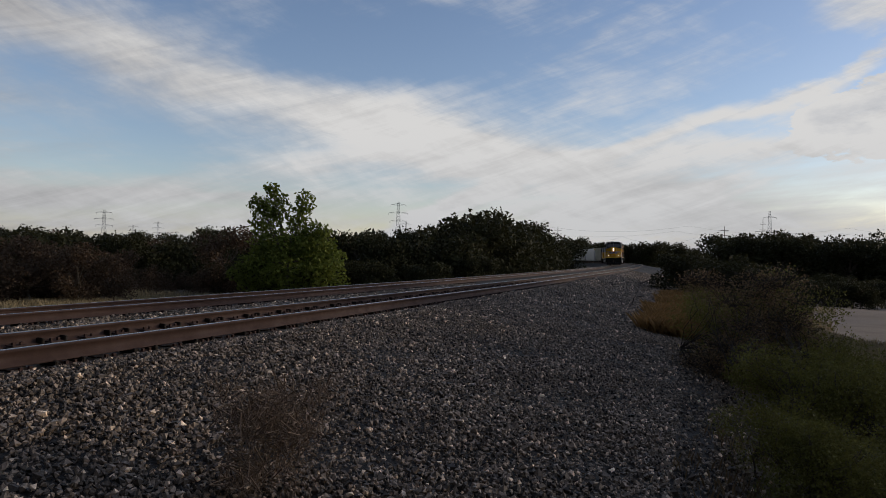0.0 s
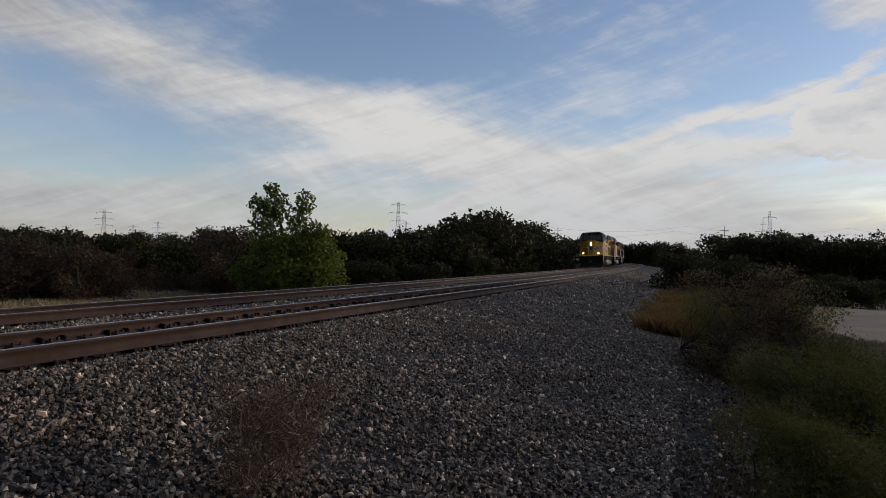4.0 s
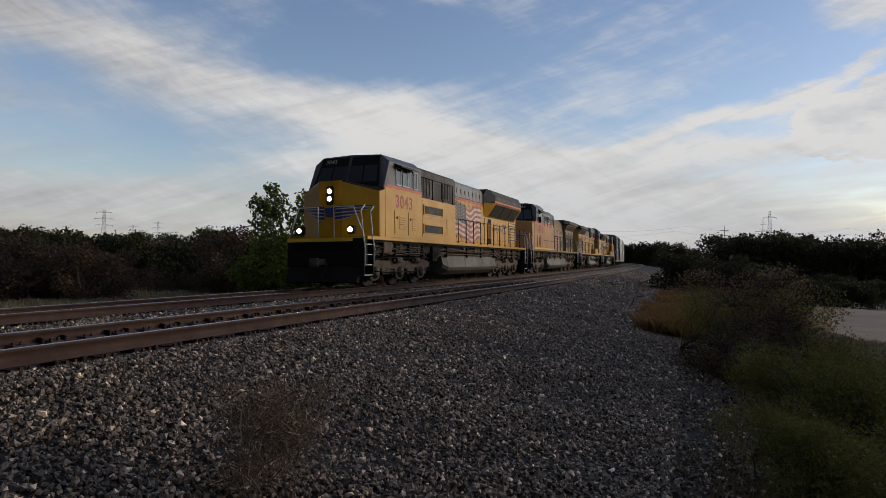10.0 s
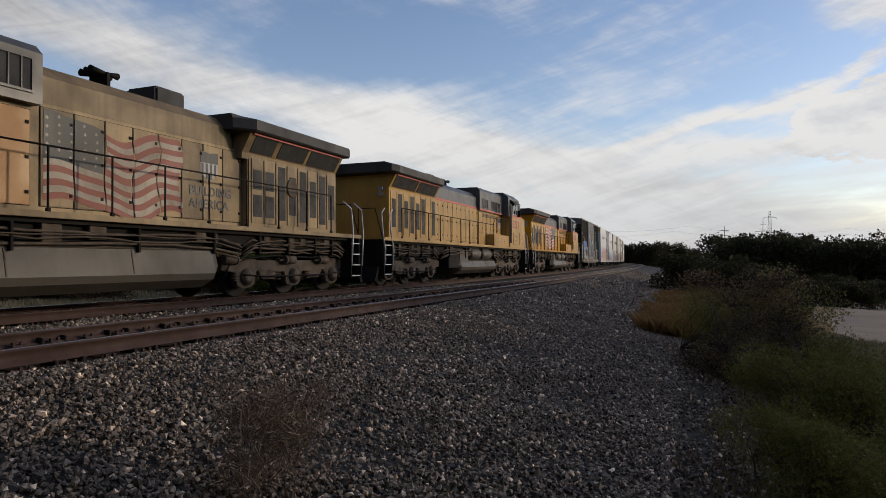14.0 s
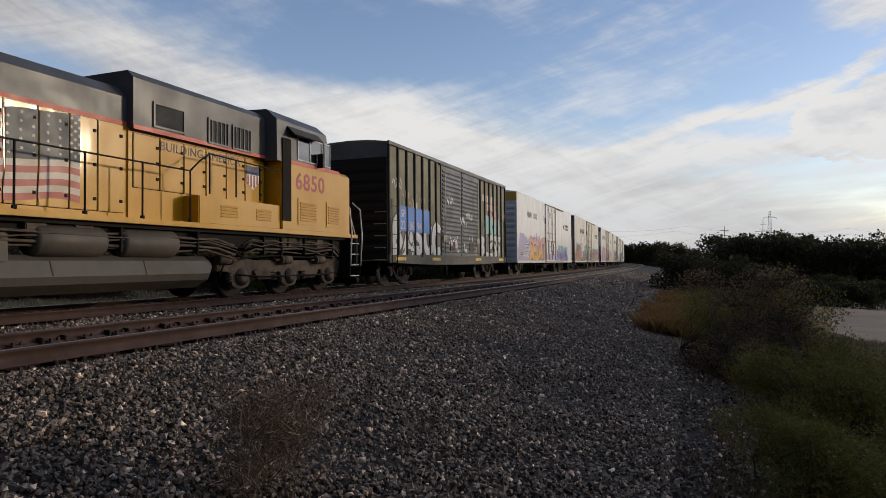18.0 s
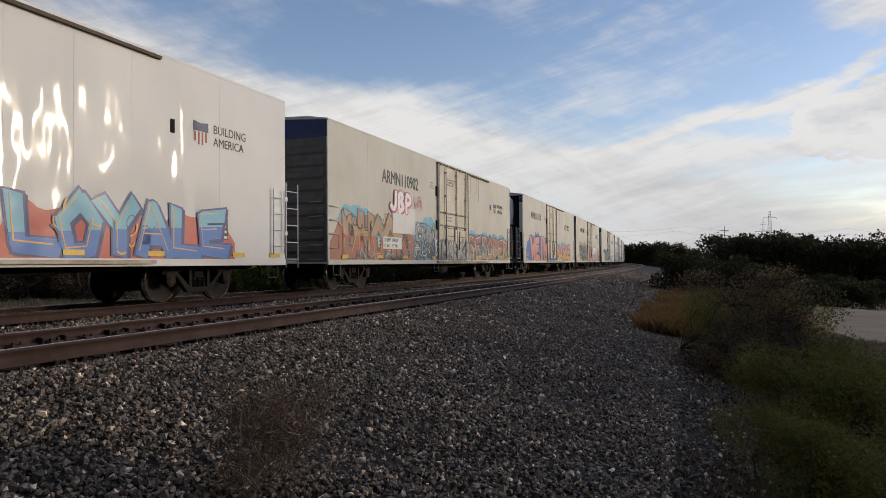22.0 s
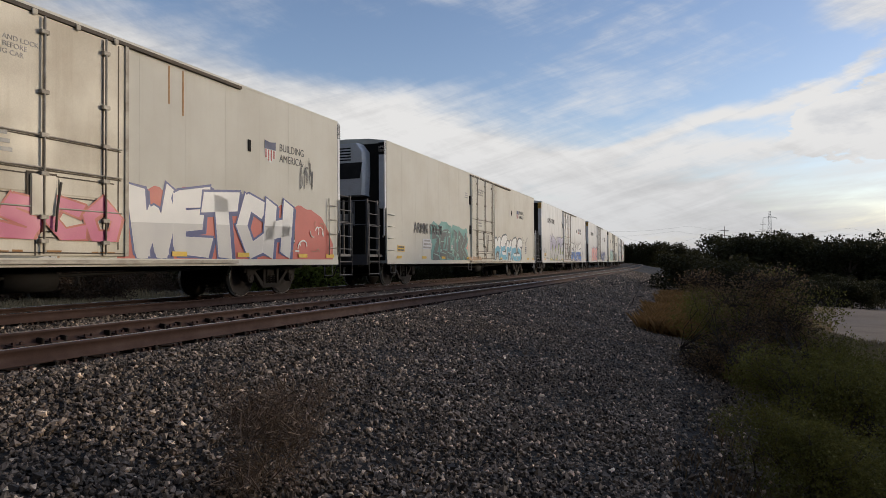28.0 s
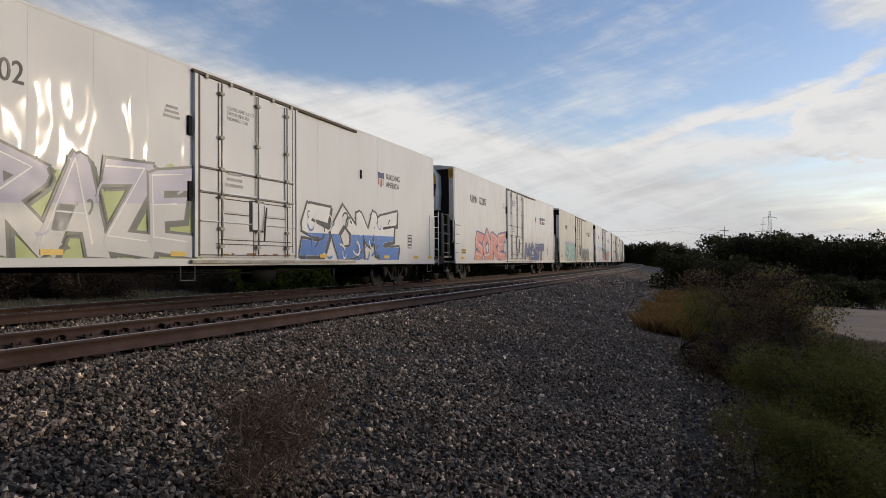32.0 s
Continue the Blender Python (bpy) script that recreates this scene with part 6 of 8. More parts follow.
        shield_emblem(car, A(5.75), 1.052, 2.72, 0.62)
    hood(9.0 if box_side else h0 - 0.02, 20.3, 0.98, 1.72, 3.68, hood_mat, "long_hood", 0.01)
    hood(h0 - 0.02, 15.8, 0.97, 3.68, 4.40 if box_side else 4.44, hood_mat if box_side else "grey", "hood_roof", 0.24)
    door_row(car, X, h0 + 0.1, 16.1 if box_side else 15.6, 0.98, 1.86, 3.60, 8 if box_side else 10, hood_mat)
    if not box_side:
        part("red_stripe", box(B(), *sorted((X(15.6), X(9.4))), 0.975, 0.985, 3.62, 3.70), M["red"], car)
    if flag_on:
        if box_side:
            flag(car, 10.78, 14.05, 1.92, 3.46, 1.012, True, (h0 + 0.1, (16.1 - h0 - 0.1) / 8), ("ghost", "ghostred", "ghostblue"), 1.5)
        else:
            w = (15.6 - h0 - 0.1) / 10
            flag(car, *sorted((A(10.5), A(14.2))), 1.95, 3.50, 1.012, not reverse, (A(15.6) if reverse else h0 + 0.1, w))
    if box_side:
        lettering("slogan", "BUILDING\nAMERICA", 0.215, on_side(14.30, 1.016, 2.42), M["ink"], car, spacing=1.08, twin=0.008)
        shield_emblem(car, 14.66, 1.012, 2.74, 0.72, tone="ghostblue")
    # winged radiator roof over a narrower body
    slope = lambda c: [(X(c), -1.19, 3.45), (X(c), 1.19, 3.45), (X(c), 1.21, 3.60), (X(c), 1.50, 4.10), (X(c), -1.50, 4.10), (X(c), -1.21, 3.60)]
    part("radiator_skirt", loft(B(), [slope(15.9), slope(20.35)]), M[hood_mat], car, "sloped skirt under the radiator wing")
    def rsec(c, lo, out=1.66):
        return [(X(c), -out + 0.05, lo), (X(c), out - 0.05, lo), (X(c), out, lo + 0.04), (X(c), out, 4.36), (X(c), 1.2, 4.48), (X(c), -1.2, 4.48), (X(c), -out, 4.36), (X(c), -out, lo + 0.04)]
    rad = part("radiator_wing", loft(B(), [rsec(15.5, 4.10, 1.25), rsec(15.9, 4.07), rsec(20.4, 4.07), rsec(20.75, 4.12, 1.5)]), M["roof"], car, "sooty overhanging radiator wing roof")
    part("red_stripe", box(B(), *sorted((X(20.2), X(16.0))), 1.5, 1.512, 4.02, 4.08), M["red"], rad)
    for a0, wide in ((16.05, 1.95), (18.12, 2.1)) if not box_side else ((16.15, 0.9), (17.25, 1.25), (18.65, 1.55)):
        bm = B()
        slab(bm, [(X(a0), 1.235, 3.64), (X(a0 + wide), 1.235, 3.64), (X(a0 + wide), 1.465, 4.04), (X(a0), 1.465, 4.04)], 0.012)
        part("radiator_mesh", bm, M["mesh"], rad)
    part("hood_end", box(B(), *sorted((X(20.4), X(16.15 if box_side else 15.7))), -1.2, 1.2, 1.72, 3.60, 0.03), M[hood_mat], car)
    n = 8
    for k in range(n):
        a0 = 16.25 + 0.51 * k if box_side else 15.85 + 0.56 * k
        wd = 0.47 if box_side else 0.51
        d = part("radiator_door", box(B(), *sorted((X(a0), X(a0 + wd))), 1.2, 1.225, 1.86, 3.50, 0.01), M[hood_mat], car)
        if box_side and k < 2:
            for za, zb in ((2.02, 2.58), (2.72, 3.22)):
                part("mesh", box(B(), *sorted((X(a0 + 0.05), X(a0 + 0.42))), 1.222, 1.232, za, zb, 0.005), M["mesh"], d)
        elif k not in (1,):
            lo, hi = (2.15, 3.2) if k % 2 else (1.98, 3.42)
            part("mesh", box(B(), *sorted((X(a0 + 0.08), X(a0 + 0.42))), 1.222, 1.232, lo, hi, 0.005), M["mesh"], d)
    if box_side:
        f = part("fan_guard", lathe(B(), [(1.225, 0.26), (1.255, 0.26), (1.255, 0.22)], 18, "y", (X(18.0), 0, 2.9)), M["truck"], car)
    stanchions(car, [(9.2 if box_side else 8.2) + 1.3 * k for k in range(9 if box_side else 10)], X, 1.50, 1.74, 2.84)
    if not box_side:
        bm = B()
        pipe(bm, [(X(8.2), 1.50, 2.84), (X(7.9), 1.50, 3.1), (X(7.6), 1.50, 3.30), (X(5.0), 1.50, 3.24)], 0.019, 6)
        part("handrail", bm, M["frame"], car)
        for c in (7.6, 6.7, 5.8):
            part("stanchion", rod(B(), (X(c), 1.50, 2.4), (X(c), 1.50, 3.27), 0.02, 6), M["frame"], car)
    for c, w in ((1.0, -1 if reverse else 1), (L - 1.15, 1 if reverse else -1)):
        steps(car, X, c, 1.52, w)
    for c in (0.85, L - 0.85):
        for y in (-0.5, 0.5):
            rail = pipe(B(), [(X(c), y, 1.7), (X(c), y, 2.75), (X(c), y * 2.3, 2.75), (X(c), y * 2.9, 1.7)], 0.02, 6)
            part("end_handrail", rail, M["silver" if c < 2 else "frame"], car)
    lamp_pair(car, (X(0.77), 0, 2.97), 0.09, False) if not reverse else None
    if wing and not reverse:
        wings_emblem(car, lambda t: X(0.79) if t < 0.58 else X(0.81 + (t - 0.58) * 0.545), 1.42, 2.50, 0.55)
    if reverse:
        bm = B()
        for z in (3.55, 3.75):
            rod(bm, (X(20.42), 0.9, z - 0.2), (X(20.48), 0.9, z - 0.2), 0.09, 14)
        part("marker_lamp", bm, M["lens"], car)
    for a, y, h in ((3.0, 0.4, 4.82), (4.0, -0.3, 4.82)):
        part("roof_hatch", box(B(), *sorted((X(a), X(a + 0.8))), y - 0.45, y + 0.45, h - 0.02, h + 0.10, 0.02), M["roof"], car)
    part("exhaust_outlet", box(B(), *sorted((X(13.9), X(14.8))), -0.45, 0.45, 4.3, 4.84, 0.05), M["roof"], car)
    bm = B()
    for k, y in enumerate((-0.2, 0.0, 0.2)):
        rod(bm, (X(12.6), y + 0.25, 4.74), (X(12.32 - 0.06 * k), y + 0.25, 4.74), 0.025, 8, 0.08)
        rod(bm, (X(12.6), y + 0.25, 4.74), (X(12.86), y + 0.25, 4.74), 0.025, 8, 0.075)
    box(bm, *sorted((X(12.56), X(12.64))), 0.0, 0.5, 4.38, 4.76)
    part("air_horn", bm, M["frame"], car)
    if box_side:
        fuel_tank(car, X, 7.3, 14.9, 0.25)
    else:       # a low tank under the air reservoirs, with a tall end
        fuel_tank(car, X, 7.3, 13.4, 0.25, 0.90)
        part("tank_end", box(B(), *sorted((X(12.1), X(13.3))), -1.38, 1.40, 0.86, 1.36, 0.03), M["tank"], car)
        # the cab door's recess is not cut: a black plate paints its shade
        part("cab_door", box(B(), *sorted((X(4.50), X(4.90))), 1.52, 1.545, 1.95, 4.15, 0.01), M["frame"], car, "black plate painting the shade in the cab door's recess")
    if not box_side:
        for a in (8.4, 10.2):
            bm = lathe(B(), [(0.0, 0.08), (0.04, 0.25), (0.10, 0.29), (1.38, 0.29), (1.44, 0.25), (1.48, 0.08)], 20, "x", (min(X(a), X(a + 1.48)), 1.20, 1.25))
            part("air_reservoir", bm, M["tank"], car, "grey cylindrical air reservoir")
        part("equipment_rack", box(B(), *sorted((X(13.0), X(14.6))), 0.7, 1.35, 0.6, 1.25, 0.03), M["frame"], car)
    under_gear(car, X, 6.6, 15.6)
    under_gear(car, X, 1.7, 6.2, 1.30)
    under_gear(car, X, 15.8, 20.6, 1.30)
    t1, t2 = sorted((A(4.0), A(18.2)))
    loco_truck(car, t1)
    loco_truck(car, t2)
    coupler(car, 0.2, 1)
    coupler(car, L - 0.2, -1)
    return car, t1, t2


# ---- spray-painted letters ----
STROKES = {
    "A": (((0.05, 0), (0.5, 1), (0.95, 0)), ((0.25, 0.36), (0.75, 0.36))), "B": (((0.12, 0), (0.12, 1), (0.8, 0.85), (0.3, 0.52), (0.9, 0.3), (0.12, 0)),),
    "C": (((0.9, 0.85), (0.4, 1), (0.1, 0.5), (0.4, 0), (0.9, 0.15)),), "D": (((0.1, 0), (0.1, 1), (0.75, 0.85), (0.9, 0.4), (0.6, 0.0), (0.1, 0)),),
    "E": (((0.9, 1), (0.12, 0.92), (0.1, 0.05), (0.92, 0)), ((0.12, 0.5), (0.7, 0.55))), "H": (((0.1, 0), (0.14, 1)), ((0.86, 0), (0.9, 1)), ((0.1, 0.45), (0.88, 0.55))),
    "J": (((0.7, 1), (0.75, 0.2), (0.45, 0), (0.1, 0.2)),),
    "I": (((0.5, 0), (0.52, 0.72)), ((0.5, 0.95), (0.55, 1.02))), "K": (((0.12, 0), (0.14, 1)), ((0.9, 1), (0.18, 0.45), (0.92, 0))),
    "L": (((0.15, 1), (0.1, 0.08), (0.92, 0.02)),), "M": (((0.05, 0), (0.15, 1), (0.5, 0.35), (0.85, 1), (0.95, 0)),), "N": (((0.1, 0), (0.12, 1), (0.86, 0.05), (0.9, 1)),),
    "O": (((0.5, 1), (0.1, 0.6), (0.3, 0), (0.8, 0.05), (0.92, 0.6), (0.5, 1)),), "P": (((0.12, 0), (0.12, 1), (0.85, 0.85), (0.7, 0.5), (0.15, 0.45)),),
    "R": (((0.12, 0), (0.12, 1), (0.85, 0.82), (0.3, 0.5), (0.95, 0)),), "S": (((0.9, 0.9), (0.3, 1), (0.15, 0.65), (0.85, 0.38), (0.7, 0.02), (0.08, 0.1)),),
    "T": (((0.02, 0.95), (0.98, 1.0)), ((0.5, 0.96), (0.48, 0))), "U": (((0.1, 1), (0.15, 0.15), (0.5, 0), (0.85, 0.15), (0.9, 1)),), "V": (((0.05, 1), (0.5, 0), (0.95, 1)),),
    "W": (((0.02, 1), (0.25, 0), (0.5, 0.65), (0.75, 0), (0.98, 1)),), "Y": (((0.05, 1), (0.5, 0.5), (0.95, 1)), ((0.5, 0.5), (0.45, 0))), "Z": (((0.08, 0.95), (0.92, 1), (0.1, 0.05), (0.95, 0)),)}


def rounded(pts, times=2):
    """Cuts the corners of an open line twice, keeping its ends."""
    for _ in range(times if len(pts) > 2 else 0):
        out = [pts[0]]
        for (ax, az), (bx, bz) in zip(pts, pts[1:]):
            out += [(ax * 0.75 + bx * 0.25, az * 0.75 + bz * 0.25), (ax * 0.25 + bx * 0.75, az * 0.25 + bz * 0.75)]
        pts = out + [pts[-1]]
    return pts


def brush(bm, pts, w, y, rng, wob=0.0):
    """A broad stroke with round joints and ends in the plane of the car's side."""
    ws = [w * (1 + wob * rng.uniform(-1, 1)) for _ in pts]
    if len(ws) > 4:
        ws = [sum(ws[max(0, i - 2): i + 3]) / len(ws[max(0, i - 2): i + 3]) for i in range(len(ws))]
    lift = 0.0
    for i, ((ax, az), (bx, bz)) in enumerate(zip(pts, pts[1:])):
        d = Vector((bx - ax, bz - az))
        if d.length < 1e-4:
            continue
        d.normalize()
        n = Vector((-d.y, d.x))
        w0, w1 = ws[i], ws[i + 1]
        q = [(ax + n.x * w0, az + n.y * w0), (bx + n.x * w1, bz + n.y * w1), (bx + (n.x * 0.6 + d.x * 0.7) * w1, bz + (n.y * 0.6 + d.y * 0.7) * w1), (bx + (d.x * 0.7 - n.x * 0.6) * w1, bz + (d.y * 0.7 - n.y * 0.6) * w1),
             (bx - n.x * w1, bz - n.y * w1), (ax - n.x * w0, az - n.y * w0), (ax - (d.x * 0.7 + n.x * 0.6) * w0, az - (d.y * 0.7 + n.y * 0.6) * w0), (ax + (n.x * 0.6 - d.x * 0.7) * w0, az + (n.y * 0.6 - d.y * 0.7) * w0)]
        bm.faces.new([bm.verts.new((p[0], y + lift, p[1])) for p in q])
        lift = (lift + 0.00022) % 0.0021


def chisel(bm, pts, w, y, rng, grow=0.0):
    """A broad straight-edged stroke with slanted, flaring ends."""
    lift = 0.0
    m = len(pts) - 1
    for i, ((ax, az), (bx, bz)) in enumerate(zip(pts, pts[1:])):
        d = Vector((bx - ax, bz - az))
        if d.length < 1e-4:
            continue
        d.normalize()
        n = Vector((-d.y, d.x))
        ww = w + grow
        e0, e1 = (w * (0.75 if i == 0 else 0.35) + grow, w * (0.75 if i == m - 1 else 0.35) + grow)
        f0, f1 = ((1.22 if i == 0 else 1.0), (1.22 if i == m - 1 else 1.0))
        k = 0.35 * w
        q = [(ax - d.x * (e0 + k) + n.x * ww * f0, az - d.y * (e0 + k) + n.y * ww * f0), (bx + d.x * (e1 - k) + n.x * ww * f1, bz + d.y * (e1 - k) + n.y * ww * f1),
             (bx + d.x * (e1 + k) - n.x * ww * f1, bz + d.y * (e1 + k) - n.y * ww * f1), (ax - d.x * (e0 - k) - n.x * ww * f0, az - d.y * (e0 - k) - n.y * ww * f0)]
        bm.faces.new([bm.verts.new((p[0], y + lift, p[1])) for p in q])
        lift = (lift + 0.00022) % 0.0021
        if i:
            bm.faces.new([bm.verts.new((ax + ww * math.cos(u), y + lift, az + ww * math.sin(u))) for u in (2 * math.pi * j / 8 for j in range(8))])


def graffiti(car, seed, word, a0, a1, z0, z1, y, fill, edge, cloud=None, shine=None, second=None, weight=0.17, label="", block=True):
    """Bulging painted letters from a0 to a1: a cloud behind, an outline, the fill and glints, one over the other."""
    rng = random.Random(seed)
    n = len(word)
    cell = (a1 - a0) / n
    h = z1 - z0
    tilt = rng.uniform(-0.06, 0.06)
    strokes, turn = [], []
    for i, ch in enumerate(word):
        dx, dz, sc, lean = rng.uniform(-0.04, 0.04) * cell, rng.uniform(-0.05, 0.05) * h, rng.uniform(0.95, 1.12), rng.uniform(-0.16, 0.16)
        for st in STROKES[ch]:
            turn.append(0.0034 * i)
            strokes.append((lambda line: line if block else rounded(line))([(-(a0 + cell * (i + 0.02 + 0.96 * (px + lean * (pz - 0.5))) + dx), z0 + h * (0.12 + 0.76 * pz * sc + tilt * (px - 0.5)) + dz) for px, pz in st]))
    w = 1.12 * weight * min(cell, h * 0.75)
    made = None
    layers = [("cloud", cloud, w * 2.3, 0.003, 0.35), ("outline", edge, w * 1.0 + 0.075 * min(cell, h), 0.006, 0.10), ("fill", fill, w, 0.009, 0.16)]
    for nm, colour, ww, dy, wob in layers:
        if not colour:
            continue
        bm = B()
        for st, up in zip(strokes, turn):
            pts = [(x, min(max(z, z0 + ww * 0.3), z1 + 0.5)) for x, z in st]
            if block and nm != "cloud":
                grow = ww - w
                if nm == "outline":
                    for k in (2, 1):
                        chisel(bm, [(x - 0.03 * h * k, z - 0.02 * h * k) for x, z in pts], w, y + dy + up - 0.0015, rng, grow * 0.4)
                chisel(bm, pts, w, y + dy + up, rng, grow * 0.6)
                continue
            brush(bm, pts, ww, y + dy + (up if nm != "cloud" else 0.0), rng, wob)
            if nm == "outline":      # the drop shadow of the letters
                brush(bm, [(x - 0.04 * h, z - 0.04 * h) for x, z in pts], ww, y + dy + up - 0.001, rng, wob)
        if nm == "cloud":
            for k in range(n * 6):
                x, z, r = -(a0 + (a1 - a0) * rng.random()), z0 + h * rng.uniform(0.25, 1.12), h * rng.uniform(0.10, 0.26)
                bm.faces.new([bm.verts.new((x + r * math.cos(t), y + dy - 0.001 + 0.0001 * k, z + r * 0.8 * math.sin(t))) for t in np.linspace(0, 2 * math.pi, 13)[:-1]])
        for v in bm.verts:
            v.co.z = max(v.co.z, z0)
        ob = part("graffiti" if made is None else nm, bm, SPRAY[colour], made or car, (label or "spray-painted bulging letters in several colours") if made is None else "", normals=False)
        made = made or ob
    if second:
        bm = B()
        for st, up in zip(strokes, turn):
            if block:
                chisel(bm, st, w * 0.97, y + 0.0108 + up, rng)
                continue
            pts = [(x, max(z - 0.05 * h, z0 + w * 0.5)) for x, z in st if z < z0 + h * 0.6]
            brush(bm, pts, w * 0.62, y + 0.0114 + up, rng, 0.3)
        if block:       # the second colour fills the lower part of the letters
            bmesh.ops.bisect_plane(bm, geom=bm.verts[:] + bm.edges[:] + bm.faces[:], plane_co=(-(a0 + a1) / 2, 0, z0 + h * 0.52), plane_no=(rng.uniform(-0.08, 0.08), 0, 1), clear_outer=True)
            for v in bm.verts:
                v.co.z = max(v.co.z, z0)
        part("fade", bm, SPRAY[second], made, normals=False)
    if shine:
        bm = B()
        for st, up in zip(strokes, turn):
            m = len(st)
            k0 = rng.randrange(max(1, m // 3))
            k1 = min(m, k0 + 2 + m // 2)
            if k1 - k0 > 1:
                brush(bm, [(x + w * 0.55, z + w * 0.5) for x, z in st[k0:k1]], w * 0.08, y + 0.0122 + up, rng, 0.4)
        part("glint", bm, SPRAY[shine], made, normals=False)
    return made


def overspray(car, seed, a0, a1, z0, z1, y, colour, n=40):
    """A ground of sprayed paint with a wavy, puffed upper edge."""
    rng = random.Random(seed)
    bm = B()
    h, m = z1 - z0, max(24, n)
    ph = [rng.uniform(0, 6.28) for _ in range(4)]
    prev = None
    for k in range(m + 1):
        a = a0 + (a1 - a0) * k / m
        u = (a - a0) * 1.1
        top = 0.80 + 0.12 * math.sin(u * 1.3 + ph[0]) + 0.10 * abs(math.sin(u * 3.1 + ph[1])) + 0.05 * math.sin(u * 7.0 + ph[2])
        top *= min(1.0, 0.45 + 7.0 * min(k, m - k) / m)
        pair = (bm.verts.new((-a, y + 0.0012, z0)), bm.verts.new((-a, y + 0.0012, z0 + h * top)))
        if prev:
            bm.faces.new((prev[0], pair[0], pair[1], prev[1]))
        prev = pair
    return part("overspray", bm, SPRAY[colour], car, "clouded ground of sprayed paint", normals=False)


def tangle(car, seed, a0, a1, z0, z1, y, colours, n=26, w=0.022):
    """Crossing arcs and hooks of paint that make a panel of letters unreadable: one sheet of strokes a colour."""
    rng = random.Random(seed)
    for c, colour in enumerate(colours):
        bm = B()
        for k in range(n):
            x, z, r = rng.uniform(a0, a1), rng.uniform(z0, z1), rng.uniform(0.06, 0.22) * (z1 - z0)
            t0, dt = rng.uniform(0, 6.28), rng.uniform(1.2, 3.6) * rng.choice((-1, 1))
            squash, lean = rng.uniform(0.5, 1.3), rng.uniform(-0.4, 0.4)
            pts = []
            for i in range(7):
                t = t0 + dt * i / 6
                px, pz = r * math.cos(t) * squash, r * math.sin(t)
                pts.append((-min(max(x + px + lean * pz, a0), a1), min(max(z + pz, z0 + 0.02), z1 + 0.08)))
            brush(bm, pts, w * rng.uniform(0.6, 1.7), y + 0.0185 + 0.0024 * c, rng, 0.35)
        part("tangle", bm, SPRAY[colour], car, "crossing strokes of spray paint", normals=False)


def scrawl(car, seed, a0, a1, z0, z1, y, colour, w=0.014, n=5):
    """A quick unreadable tag: looping thin lines."""
    rng = random.Random(seed)
    bm = B()
    x = a0
    step = (a1 - a0) / n
    for k in range(n):
        pts = rounded([(-(x + step * rng.uniform(-0.1, 1.05)), z0 + (z1 - z0) * rng.random()) for _ in range(6)])
        brush(bm, pts, w, y + 0.017, rng)
        x += step
    part("tag", bm, SPRAY[colour], car, "thin scrawled paint-pen tag", normals=False)


def notice(car, a, z, w, h, y, lines=3, back=None, mat="greyink"):
    """Small print that cannot be read: rows of bars."""
    root = car
    if back:
        root = part("notice_plate", box(B(), -a - w, -a, y, y + 0.006, z, z + h), M[back], car)
    bm = B()
    for k in range(lines):
        zz = z + h * (k + 0.25) / lines
        e = 0.12 * w * ((k * 7) % 3) / 2
        box(bm, -a - w * 0.94 + e, -a - w * 0.06 - e, y + 0.006, y + 0.009, zz, zz + h * 0.5 / lines)
    part("small_print", bm, M[mat], root)
# ---- freight cars ----
def end_ladders(car, a, way, y0=1.45):
    bm = B()
    for k in range(5):
        z = 0.95 + 0.42 * k
        rod(bm, (-a, y0, z), (-a, y0 - 0.42, z), 0.014, 6)
        rod(bm, (-a, y0, z), (-a - 0.06 * way, y0, z), 0.012, 6)
    part("end_ladder", bm, M["rod"], car)


def plain_end(car, a, way, hw, z0, z1, band, mat, words=""):
    """Ribbed bulkhead across the end, with a coloured header."""
    n = 9
    for k in range(n):
        za, zb = z0 + 0.25 + (z1 - z0 - 1.0) * k / n, z0 + 0.25 + (z1 - z0 - 1.0) * (k + 1) / n
        x = -a
        part("end_rib", prism(B(), [(x, za + 0.02), (x + 0.055 * way, za + 0.12), (x + 0.055 * way, zb - 0.12), (x, zb - 0.02)], -hw + 0.12, hw - 0.12), M[mat], car)
    x0, x1 = sorted((-a - 0.01 * way, -a + 0.012 * way))
    part("end_wall", box(B(), x0, x1, -hw + 0.03, hw - 0.03, z0 + 0.05, z1 - 0.05), M[mat], car, "horizontally ribbed end wall")
    if band:
        bm = B()
        x0, x1 = sorted((-a + 0.002 * way, -a + 0.03 * way))
        prism(bm, [(-hw, z1 - 0.55), (hw, z1 - 0.55), (hw, z1 - 0.06), (0, z1 + 0.06), (-hw, z1 - 0.06)], x0, x1, "x")
        part("end_header", bm, M[band], car)


